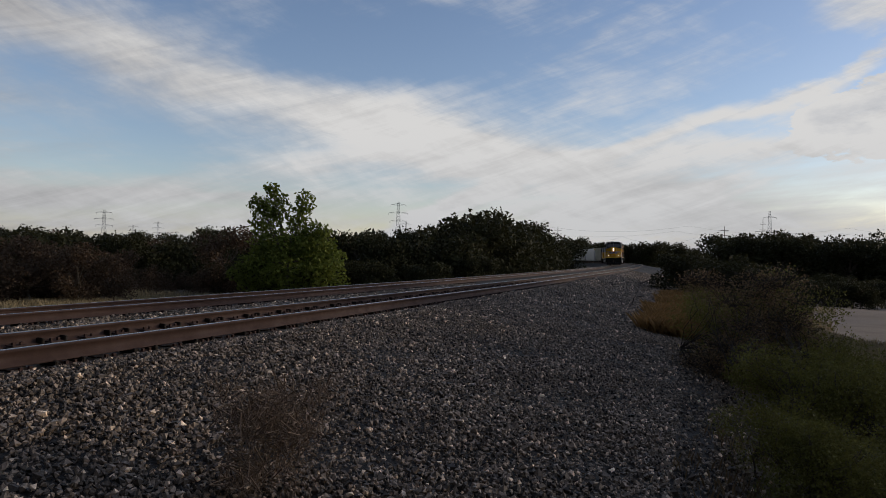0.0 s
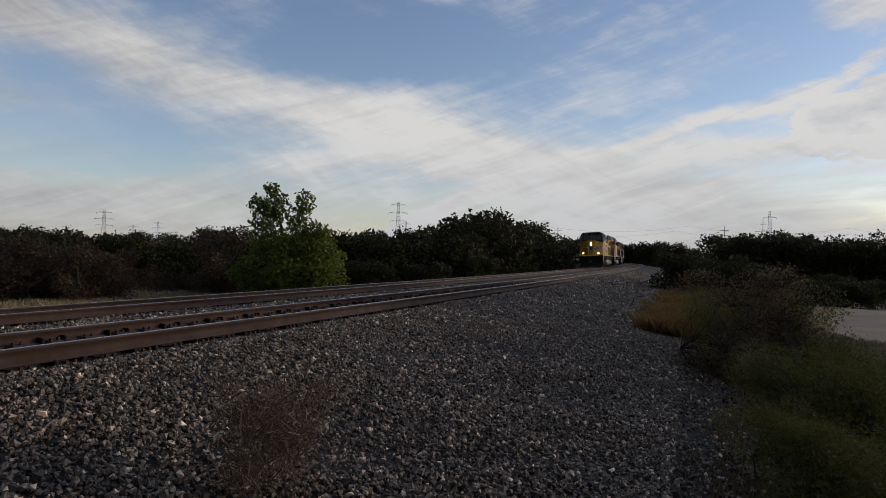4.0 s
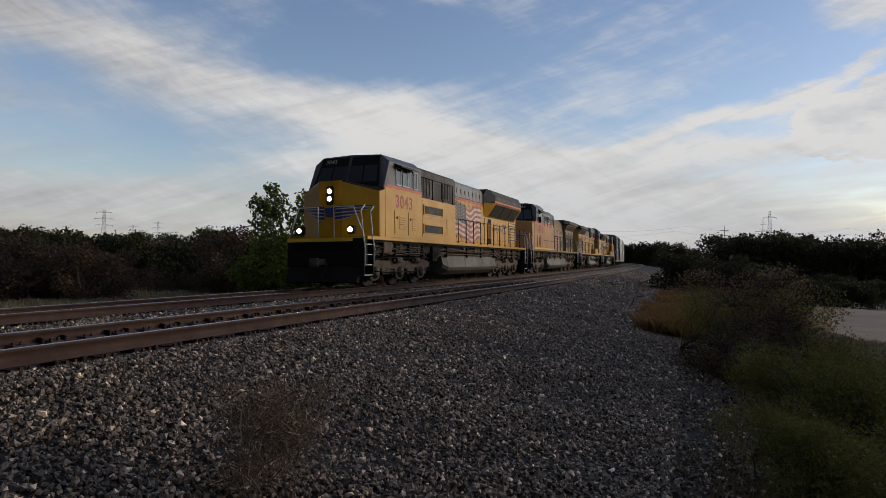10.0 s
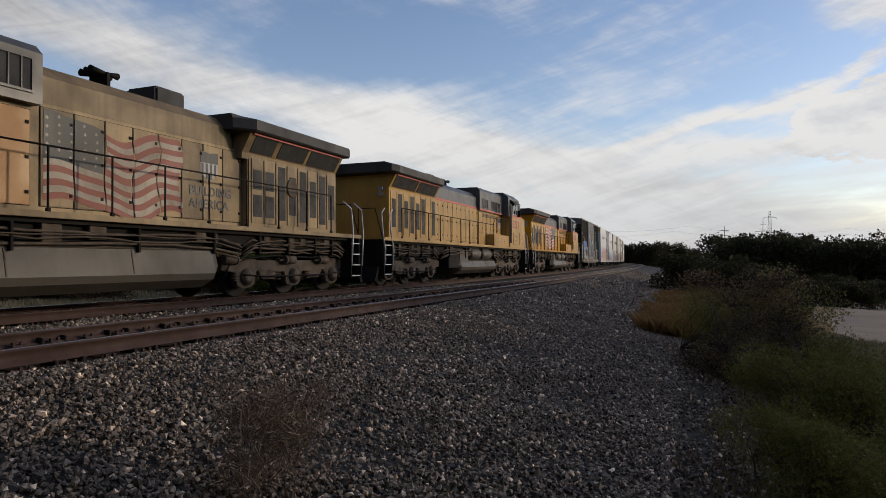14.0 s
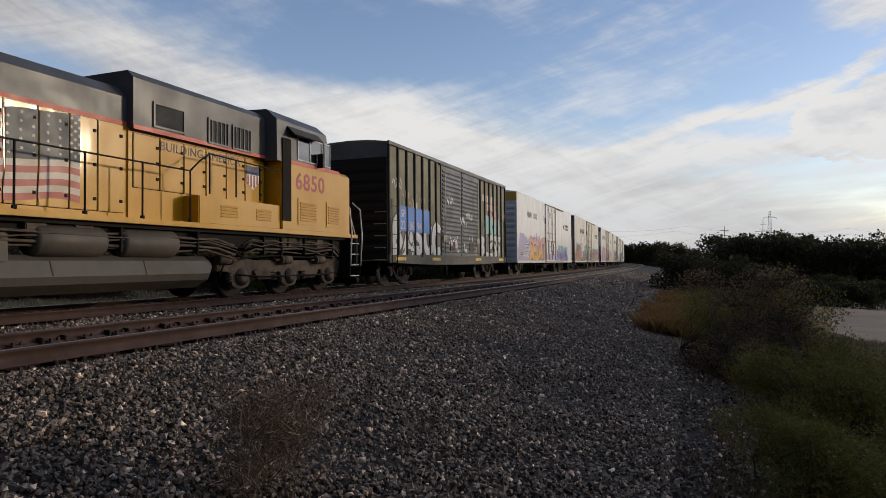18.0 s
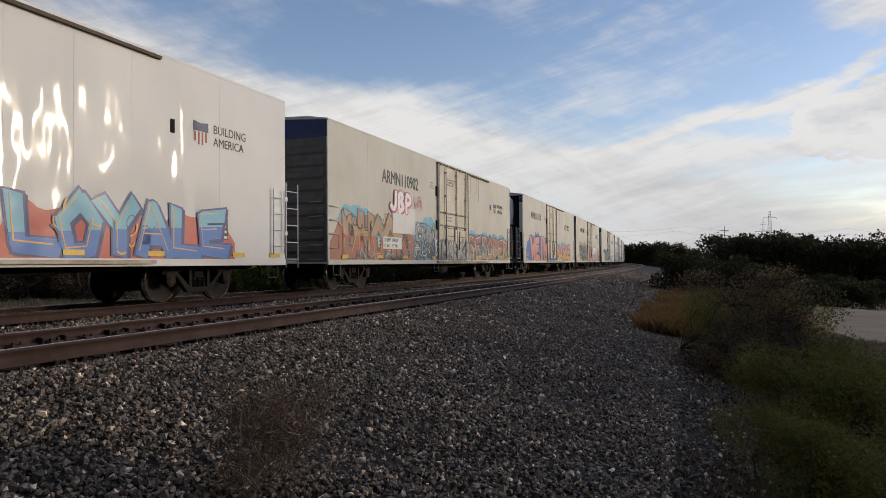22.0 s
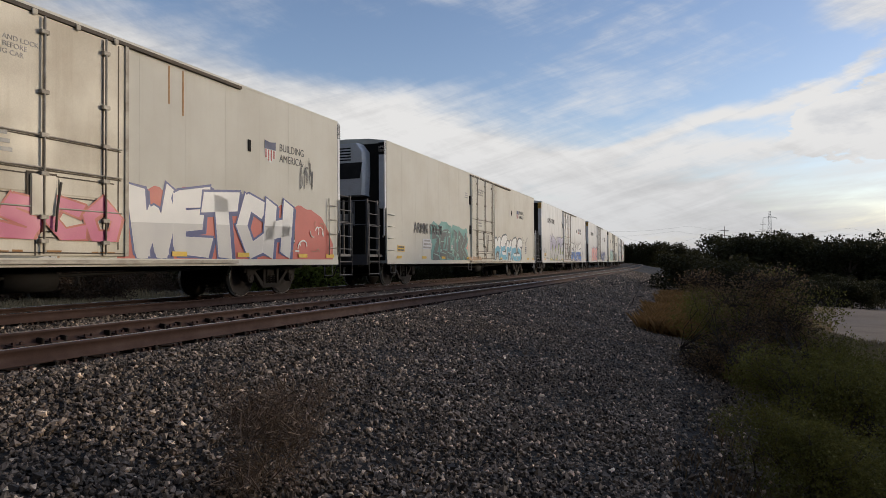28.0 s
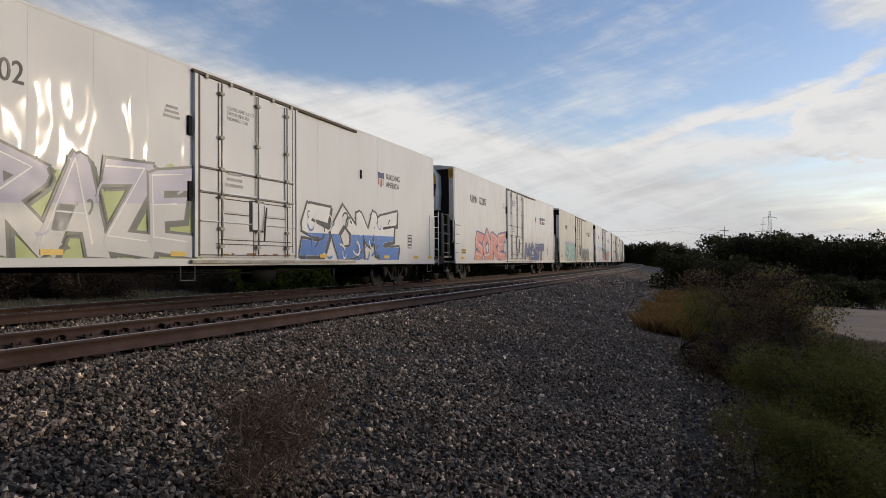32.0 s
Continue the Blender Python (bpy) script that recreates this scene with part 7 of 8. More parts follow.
def cooling_end(car, a, way, hw, z0, z1, top, corner, words=""):
    """Refrigeration unit in the end, over a railed platform."""
    x = lambda d: -a + d * way
    bx = lambda d0, d1: sorted((x(d0), x(d1)))
    part("end_wall", box(B(), *bx(0.0, 0.05), -hw + 0.05, hw - 0.05, z0 + 0.1, z1 - 0.1), M["frame"], car, "black recessed end wall")
    for s in (-1, 1):
        p = part("corner_post", box(B(), *bx(0.0, 0.16), s * hw - 0.22 * (s > 0) - 0.0, s * hw + 0.22 * (s < 0), z0 + 1.9, z1 - 0.04, 0.02), M["unit"], car)
        part("corner_band", box(B(), *bx(0.01, 0.172), s * hw - 0.226 * (s > 0), s * hw + 0.226 * (s < 0), z1 - 0.52, z1 - 0.10), M[corner], p)
    sec = lambda d, k: [(x(d), -0.95 * k, z0 + 2.35), (x(d), 0.95 * k, z0 + 2.35), (x(d), 1.0 * k, z0 + 3.1), (x(d), 0.98 * k, z1 - 0.42), (x(d), 0.75 * k, z1 - 0.12), (x(d), -0.75 * k, z1 - 0.12), (x(d), -0.98 * k, z1 - 0.42), (x(d), -1.0 * k, z0 + 3.1)]
    unit = part("cooling_unit", loft(B(), [sec(0.05, 1.0), sec(0.40, 1.0), sec(0.52, 0.93)]), M["unit"], car, "white end-mounted refrigeration unit")
    part("condenser_opening", prism(B(), [(-0.85, z1 - 1.35), (0.85, z1 - 1.35), (0.93, z1 - 0.80), (-0.93, z1 - 0.80)], *bx(0.50, 0.535), "x"), M["dark"], unit)
    part("unit_top_panel", prism(B(), [(-0.93, z1 - 0.80), (0.93, z1 - 0.80), (0.90, z1 - 0.44), (0.70, z1 - 0.16), (-0.70, z1 - 0.16), (-0.90, z1 - 0.44)], *bx(0.50, 0.53), "x"), M[top], unit)
    for k in range(5):
        z = z1 - 0.72 + 0.10 * k
        part("grille_slot", box(B(), *bx(0.52, 0.54), -0.5, 0.5, z, z + 0.045), M["dark"], unit)
    part("fuel_box", box(B(), *bx(0.05, 0.5), -1.0, 1.0, z0 + 0.2, z0 + 1.3, 0.03), M["frame"], car)
    part("data_plate", box(B(), *bx(0.5, 0.515), 0.0, 0.6, z0 + 1.35, z0 + 1.72), M["greyink"], car)
    if words:
        m = Matrix(((0, 0, way, x(0.178)), (way, 0, 0, way * (hw - 0.215 if way > 0 else hw - 0.02)), (0, 1, 0, z1 - 0.30), (0, 0, 0, 1)))
        lettering("end_number", words, 0.085, m, M["flagwhite" if corner in ("blue", "frame") else "ink"], car, squeeze=0.62)
    # platform and rails
    part("end_platform", box(B(), *bx(0.02, 1.15), -1.45, 1.45, z0 + 0.22, z0 + 0.30), M["galv"], car, "dark steel end platform")
    part("buffer_beam", box(B(), *bx(1.05, 1.15), -1.45, 1.45, z0 - 0.05, z0 + 0.22), M["galv"], car)
    for d in (0.35, 1.08):
        for y in (-1.4, -0.5, 0.5, 1.4):
            part("rail_post", box(B(), *bx(d - 0.03, d + 0.03), y - 0.035, y + 0.035, z0 + 0.3, z0 + 2.15), M["galv"], car)
    for z in (z0 + 1.3, z0 + 2.1):
        part("platform_rail", pipe(B(), [(x(1.08), -1.4, z), (x(1.08), 1.4, z), (x(0.1), 1.4, z)], 0.018, 6), M["galv"], car)
    stiles = [pipe(B(), [(x(d), 1.47, z0 - 0.40), (x(d), 1.47, z0 + 2.0)], 0.02, 6) for d in (0.35, 1.08)]
    lad = part("side_ladder", stiles[0], M["galv"], car)
    part("ladder_stile", stiles[1], M["galv"], lad)
    for k in range(6):
        z = z0 - 0.35 + 0.40 * k
        part("ladder_rung", rod(B(), (x(0.35), 1.47, z), (x(1.08), 1.47, z), 0.016, 6), M["galv"], lad)
    bm = B()
    pipe(bm, [(x(0.12), 1.5, z0 + 0.9), (x(0.12), 1.56, z0 + 1.0), (x(0.12), 1.56, z0 + 2.6), (x(0.12), 1.5, z0 + 2.7)], 0.03, 6)
    part("grab_iron", bm, M["silver"], car)


def reefer(mark, length, skin, front, rear, label, mark_at, mark_h=0.40, door_mat=None, door_at=8.55, seed=1, emblem_big=True):
    """A mechanical refrigerator car; its space starts at the leading corner of its body."""
    hw, z0, z1 = 1.60, 0.82, 5.10
    rng = random.Random(seed)
    door_mat = door_mat or skin
    car = thing("refrigerator_car", label, "rail car", "refrigerator cars")
    sec = lambda x: [(x, -hw, z0), (x, hw, z0), (x, hw, z1 - 0.03), (x, hw - 0.04, z1), (x, 0.9, z1 + 0.10), (x, 0, z1 + 0.14), (x, -0.9, z1 + 0.10), (x, -hw + 0.04, z1), (x, -hw, z1 - 0.03)]
    part("body", loft(B(), [sec(0.0), sec(-length)]), M[skin], car, "smooth-sided insulated body")
    # wall sheets: each a little proud, so that the seams show
    edges = [0.02]
    while edges[-1] < length - 1.6:
        edges.append(edges[-1] + 1.24)
    edges[-1] = length - 0.02
    for e0, e1 in zip(edges, edges[1:]):
        part("wall_sheet", box(B(), -e1 + 0.0015, -e0 - 0.0015, hw - 0.002, hw + 0.004 + rng.uniform(0, 0.001), z0 + 0.12, z1 - 0.06), M[skin], car)
    part("side_sill", box(B(), -length, 0, hw, hw + 0.02, z0 - 0.03, z0 + 0.12), M[skin], car)
    part("eave_trim", box(B(), -length, 0, hw - 0.01, hw + 0.012, z1 - 0.06, z1 - 0.01), M[skin], car)
    y = hw + 0.006
    # sliding plug door with lock rods, on a track
    d0, d1, dz0, dz1 = door_at, door_at + 3.75, z0 + 0.16, z1 - 0.16
    door = part("plug_door", box(B(), -d1, -d0, y, y + 0.05, dz0, dz1, 0.012), M[door_mat], car, "wide sliding plug door")
    yd = y + 0.05
    for b in ((d0 - 0.06, d0 + 0.03, dz0, dz1), (d1 - 0.03, d1 + 0.05, dz0, dz1)):
        part("door_post", box(B(), -b[1], -b[0], y, yd + 0.03, b[2], b[3]), M["rod" if door_mat == "dirty" else skin], car)
    hi, wide = dz1 - dz0, d1 - d0
    px = lambda f: -(d0 + wide * f)
    pz = lambda f: dz0 + hi * f
    bm = B()        # gaps and grime between the door's sheets and round its lower frame, and painted shadow lines of the rods
    for f, lo, top in ((0.185, 0.02, 0.99), (0.215, 0.0, 0.36), (0.555, 0.36, 0.99), (0.52, 0.0, 0.2), (0.865, 0.0, 0.99), (0.955, 0.03, 0.99)):
        box(bm, px(f) - 0.014, px(f) + 0.014, yd, yd + 0.004, pz(lo), pz(top))
    for z, f0, f1 in ((0.49, 0.03, 0.97), (0.355, 0.03, 0.97), (0.335, 0.16, 0.93), (0.25, 0.24, 0.50), (0.25, 0.62, 0.86), (0.10, 0.20, 0.93), (0.075, 0.16, 0.95), (0.012, 0.0, 1.0)):
        box(bm, px(f1), px(f0), yd + 0.0045, yd + 0.008, pz(z) - 0.011, pz(z) + 0.011)
    part("seam", bm, M["grime_shade"], door)
    for f in (0.20, 0.55, 0.87):
        x = px(f)
        bm = B()
        rod(bm, (x, yd + 0.06, dz0 + 0.03), (x, yd + 0.06, dz1 - 0.02), 0.020, 8)
        rk = part("lock_rod", bm, M["rod"], door)
        for z in (0.06, 0.16, 0.34, 0.50, 0.68, 0.93):
            part("rod_bracket", box(B(), x - 0.075, x + 0.075, yd, yd + 0.085, pz(z) - 0.035, pz(z) + 0.035, 0.008), M["rod"], rk)
    for z in (0.50, 0.365, 0.20):
        bm = B()
        rod(bm, (px(0.03), yd + 0.03, pz(z)), (px(0.97), yd + 0.03, pz(z)), 0.016, 6)
        part("door_stiffener", bm, M["rod" if door_mat == "dirty" else door_mat], door)
    for f0, f1, z0_, z1_ in ((0.225, 0.47, 0.11, 0.24), (0.225, 0.47, 0.26, 0.325), (0.63, 0.855, 0.11, 0.24), (0.63, 0.855, 0.26, 0.325)):
        part("lower_panel", box(B(), px(f1), px(f0), yd, yd + 0.018, pz(z0_), pz(z1_), 0.006), M[door_mat], door)
    part("lock_surround", box(B(), px(0.62), px(0.475), yd + 0.005, yd + 0.018, pz(0.155), pz(0.345), 0.004), M["grime_shade"], door)
    lock = part("lock_box", box(B(), px(0.612), px(0.49), yd + 0.018, yd + 0.06, pz(0.165), pz(0.335), 0.015), M[door_mat], door)
    part("lock_handle", pipe(B(), [(px(0.60), yd + 0.09, pz(0.10)), (px(0.605), yd + 0.10, pz(0.20)), (px(0.625), yd + 0.09, pz(0.31))], 0.022, 6), M["grime_shade"], lock)
    bm = B()
    rr = random.Random(seed + 5)
    for k in range(9):      # rust and grime along the bottom of the door
        f = rr.uniform(0.02, 0.96)
        w_, h_ = rr.uniform(0.08, 0.35), rr.uniform(0.02, 0.05)
        box(bm, px(f) - w_ / 2, px(f) + w_ / 2, yd + 0.001 + 0.0003 * k, yd + 0.004 + 0.0003 * k, dz0 + 0.05, dz0 + 0.05 + h_)
    part("rust_patch", bm, M["rusty"], door)
    part("open_side_gap", box(B(), -d0 - 0.115, -d0 - 0.03, yd, yd + 0.012, dz0 + 0.02, dz1 - 0.02), M["grime_shade"], door)
    bm = B()
    box(bm, -(d1 + 3.35), -(d0 - 0.10), y, y + 0.075, dz1 + 0.01, dz1 + 0.075)
    part("door_track", bm, M["grime_shade"], car, "grimy upper door track")
    bm = B()
    box(bm, -(d1 + 3.2), -(d0 - 0.15), y, y + 0.09, z0 + 0.02, z0 + 0.09)
    part("lower_door_track", bm, M["rod"], car)
    for k in range(5):
        x = -(d0 + 0.3 + 0.8 * k)
        part("door_roller", box(B(), x - 0.05, x + 0.05, y + 0.075, y + 0.10, dz1 - 0.04, dz1 + 0.06, 0.01), M["rod"], door)
    for z in (z0 + 1.35, z0 + 2.75):
        part("hinge_guard", box(B(), -d0 + 0.10, -d0 + 0.22, y, y + 0.05, z, z + 0.42, 0.01), M["frame"], car)
    part("vent_slot", box(B(), -(d1 + 3.75), -(d1 + 3.65), y, y + 0.02, z0 + 2.72, z0 + 3.0), M["frame"], car)
    # marks
    a, z = mark_at
    lettering("reporting_mark", mark, mark_h, on_side(a, y + (0.022 if z < 2.5 else 0.002), z), M["ink"], car, "stencilled dark car number", squeeze=0.84, twin=0.014 if mark_h > 0.42 else 0.004)
    e = d1 + (4.3 if length < 21 else 4.9)
    shield_emblem(car, e, y, z0 + 2.55, 0.56)
    lettering("slogan", "BUILDING\nAMERICA", 0.20, on_side(e + 0.62, y + 0.004, z0 + 2.92), M["ink"], car, squeeze=0.9)
    lettering("notice", "CLOSE AND LOCK\nDOOR BEFORE\nMOVING CAR", 0.085, on_side(d0 + 1.0, yd + 0.004, z0 + 3.55), M["greyink"], door)
    notice(car, 3.2, z0 + 0.55, 0.9, 0.40, y, 3, "unit")
    notice(car, 6.3, z0 + 0.50, 0.45, 0.28, y, 3, "unit")
    notice(car, length - 2.6, z0 + 0.55, 0.35, 0.5, y, 4, "ink", "unit")
    notice(door, d0 + 0.9, z0 + 1.75, 0.7, 0.4, yd, 3, None)
    notice(car, d0 - 0.9, z0 + 3.0, 0.5, 0.3, y, 3, None)
    for k, aa in enumerate((0.75, 3.1, 5.2, d0 - 0.7, d1 + 1.2, length - 4.6, length - 2.1, length - 0.7)):
        part("reflector", box(B(), -aa - 0.42, -aa, y + 0.02, y + 0.026, z0 + 0.17, z0 + 0.27), M["placard"], car)
    notice(car, 0.85, z0 + 0.42, 0.62, 0.22, y, 2, "placard", "ink")
    rungs(car, 0.10, hw + 0.06, z0 + 0.25, z0 + 1.9, skin)
    ladder(car, length - 0.58, hw + 0.06, z0 + 0.25, z0 + 1.9, 0.46, 4, "rod" if door_mat == "dirty" else skin)
    for aa in (0.30, length - 0.75, d0 - 0.4):
        bm = B()
        pipe(bm, [(-aa, hw, z0), (-aa, hw, z0 - 0.34), (-aa - 0.42, hw, z0 - 0.34), (-aa - 0.42, hw, z0)], 0.016, 6)
        part("stirrup_step", bm, M["galv"], car)
    # under parts
    part("centre_sill", box(B(), -length + 0.1, -0.1, -0.42, 0.42, 0.70, z0 + 0.05), M["frame"], car)
    part("cross_bearer", box(B(), -length + 2.0, -2.0, -1.3, 1.3, 0.76, z0), M["frame"], car)
    bm = B()
    pipe(bm, [(-4.6, 1.05, 0.74), (-length * 0.5, 1.05, 0.60), (-length + 4.6, 1.05, 0.74)], 0.03, 6)
    part("truss_pipe", bm, M["frame"], car)
    part("air_reservoir", lathe(B(), [(0, 0.05), (0.03, 0.2), (1.0, 0.2), (1.03, 0.05)], 14, "x", (-length * 0.5 - 1.2, 0.9, 0.55)), M["frame"], car)
    for way, end, aa in ((1, front, 0.0), (-1, rear, length)):
        if end[0] == "plain":
            plain_end(car, aa, way, hw, z0, z1, end[1], end[2])
            end_ladders(car, aa - 0.09 * way, way)
            coupler(car, aa - 0.55 * way, way)
            if way < 0:      # crossover platform and ladder behind the trailing end
                part("crossover_platform", box(B(), -aa - 0.72, -aa, -1.40, 1.48, z0 + 0.02, z0 + 0.09), M["galv"], car)
                ladder(car, aa + 0.16, hw - 0.08, z0 - 0.10, z0 + 2.15, 0.54, 5, "unit")
                for zz in (z0 + 0.75, z0 + 1.65):
                    part("ladder_bracket", box(B(), -aa - 0.18, -aa + 0.01, hw - 0.12, hw - 0.04, zz, zz + 0.10), M["unit"], car)
        else:
            cooling_end(car, aa, way, hw, z0, z1, end[1], end[2], "\n".join(mark.split()) if way > 0 and len(mark) > 9 else "")
            coupler(car, aa - 1.25 * way, way)
    if skin == "cream":
        for k in range(6):
            x, zt = -(d0 + 0.4 + rng.uniform(0, 6.2)), z1 - 0.20
            part("rust_streak", box(B(), x - 0.02, x + 0.02, y + 0.0005, y + 0.004, zt - rng.uniform(0.35, 1.4), zt), M["rusty"], car, normals=False)
    for aa in (2.55, length - 2.55):
        freight_truck(car, aa)
    return car, y


def boxcar():
    L, hw, z0, z1 = 15.15, 1.50, 0.90, 5.13
    car = thing("boxcar", "weathered olive-grey double-door boxcar covered in silver graffiti", "rail car")
    sec = lambda x: [(x, -hw, z0), (x, hw, z0), (x, hw, z1), (x, 0.8, z1 + 0.09), (x, 0, z1 + 0.12), (x, -0.8, z1 + 0.09), (x, -hw, z1)]
    part("body", loft(B(), [sec(0), sec(-L)]), M["boxpanel"], car, "dull olive sheet walls")
    part("roof_eave", box(B(), -L, 0, hw, hw + 0.07, z1 - 0.10, z1 + 0.02), M["boxdoor"], car)
    part("side_sill", prism(B(), [(0, z0 - 0.06), (0, z0 + 0.22), (-L, z0 + 0.22), (-L, z0 - 0.06), (-L + 4.2, z0 - 0.16), (-4.2, z0 - 0.16)], hw, hw + 0.07), M["boxcar"], car, "deep riveted side sill")
    posts = [0.06, 0.82, 1.58, 2.34, 3.10, 3.86, 4.55] + [10.55, 11.3, 12.05, 12.8, 13.55, 14.3, 15.09]
    for a in posts:
        part("side_post", prism(B(), [(-a - 0.075, hw), (-a - 0.04, hw + 0.065), (-a + 0.04, hw + 0.065), (-a + 0.075, hw)], z0 + 0.22, z1 - 0.1, "z"), M["boxend"], car)
    for d0, d1 in ((5.10, 7.62), (7.70, 10.22)):
        door = part("sliding_door", box(B(), -d1, -d0, hw, hw + 0.05, z0 + 0.24, z1 - 0.12, 0.01), M["boxdoor"], car, "slate-grey corrugated sliding door")
        bm = B()
        for k in range(19):
            z = z0 + 0.36 + 0.19 * k
            prism(bm, [(hw + 0.05, z), (hw + 0.085, z + 0.045), (hw + 0.085, z + 0.09), (hw + 0.05, z + 0.135)], -d1 + 0.10, -d0 - 0.10, "x")
        part("corrugation", bm, M["boxdoor"], door)
        bm = B()
        x = -d0 - 0.30 if d0 < 6 else -d1 + 0.3
        rod(bm, (x, hw + 0.11, z0 + 0.3), (x, hw + 0.11, z1 - 0.4), 0.02, 6)
        box(bm, x - 0.2, x + 0.2, hw + 0.085, hw + 0.12, z0 + 0.85, z0 + 1.1, 0.01)
        part("lock_bar", bm, M["rod"], door)
        part("placard_board", box(B(), -(d0 + d1) / 2 - 0.3, -(d0 + d1) / 2 + 0.3, hw + 0.085, hw + 0.10, z0 + 0.45, z0 + 0.85), M["bark"], door)
    part("door_track", box(B(), -13.2, -4.9, hw + 0.02, hw + 0.10, z1 - 0.16, z1 - 0.10), M["boxcar"], car)
    part("lower_door_track", box(B(), -12.8, -2.9, hw + 0.07, hw + 0.12, z0 + 0.16, z0 + 0.24), M["boxcar"], car)
    plain_end(car, 0, 1, hw, z0, z1, "boxdoor", "boxend")
    plain_end(car, L, -1, hw, z0, z1, "boxdoor", "boxend")
    for a in (0.12, L - 0.6):
        ladder(car, a, hw + 0.11, z0 - 0.3, z0 + 2.2, 0.44, 5, "boxend")
    end_ladders(car, -0.12, 1)
    for aa in (0.5, 4.0, 9.6, 13.6):
        part("reflector", box(B(), -aa - 0.9, -aa, hw + 0.071, hw + 0.075, z0 + 0.02, z0 + 0.14), M["placard"], car)
    y = hw + 0.004
    part("number_patch", box(B(), -3.78, -0.9, y + 0.030, y + 0.034, z0 + 1.10, z0 + 2.02), SPRAY["blue"], car, "blue number patch")
    lettering("reporting_mark", "SP", 0.29, on_side(1.02, y + 0.037, z0 + 1.62), M["flagwhite"], car)
    for w, a in (("22", 0.98), ("86", 1.78), ("94", 2.52)):
        lettering("road_number", w, 0.32, on_side(a, y + 0.037, z0 + 1.18), M["flagwhite"], car)
    bm = B()
    for k, (w, zz) in enumerate(((1.5, 3.05), (1.15, 2.62))):
        for j in range(6 - 2 * k):
            x = -10.98 - 0.37 * j - 0.74 * k
            box(bm, x - 0.27, x, y, y + 0.003, z0 + zz, z0 + zz + 0.34)
    part("faded_brand_mark", bm, M["flagwhite"], car, "faded cream lettering bars")
    for a, z, c in ((12.25, 2.7, "magenta"), (12.25, 2.2, "magenta"), (13.0, 2.35, "tan"), (13.0, 1.9, "tan"), (2.2, 1.9, "silver")):
        part("paint_patch", box(B(), -a - 0.42, -a, y - 0.002, y + 0.003, z0 + z, z0 + z + 0.36), SPRAY[c], car)
    g = 0.004
    graffiti(car, 5, "BASCC", 0.35, 5.0, z0 + 0.10, z0 + 1.60, y + g, "silver", "black", None, "white", None, 0.17, "silver and black bubble letters", block=False)
    tangle(car, 9, 0.9, 4.6, z0 + 0.1, z0 + 1.3, y + g, ("black",), 12, 0.03)
    tangle(car, 10, 5.3, 10.0, z0 + 0.3, z0 + 1.1, hw + 0.07, ("silver", "slate"), 14, 0.03)
    graffiti(car, 6, "BLESS", 10.6, 14.0, z0 + 0.15, z0 + 1.35, y + g, "silver", "black", None, "white")
    graffiti(car, 7, "SOI", 11.2, 14.2, z0 + 1.4, z0 + 2.3, y + g, "mint", "sky", weight=0.2, block=False)
    tangle(car, 8, 1.0, 3.9, z0 + 1.9, z0 + 2.6, y, ("tan", "slate"), 14, 0.02)
    for k, (a, z, c) in enumerate(((0.3, 2.6, "silver"), (5.6, 2.4, "white"), (7.3, 1.6, "white"), (8.2, 1.9, "white"), (6.0, 0.6, "white"), (3.6, 1.9, "black"), (13.6, 1.6, "lime"), (14.4, 2.2, "tan"))):
        scrawl(car, 60 + k, a, a + 0.9, z0 + z, z0 + z + 0.45, hw + (0.085 if 5 < a < 10.3 else 0.0), c)
    part("centre_sill", box(B(), -L + 0.1, -0.1, -0.42, 0.42, 0.68, z0 + 0.05), M["frame"], car)
    for aa in (2.0, L - 2.0):
        freight_truck(car, aa)
    coupler(car, -0.5, 1)
    coupler(car, L + 0.5, -1)
    return car


TRAIN = []      # (thing, distance of its origin behind the leading headlight, its two truck centres)


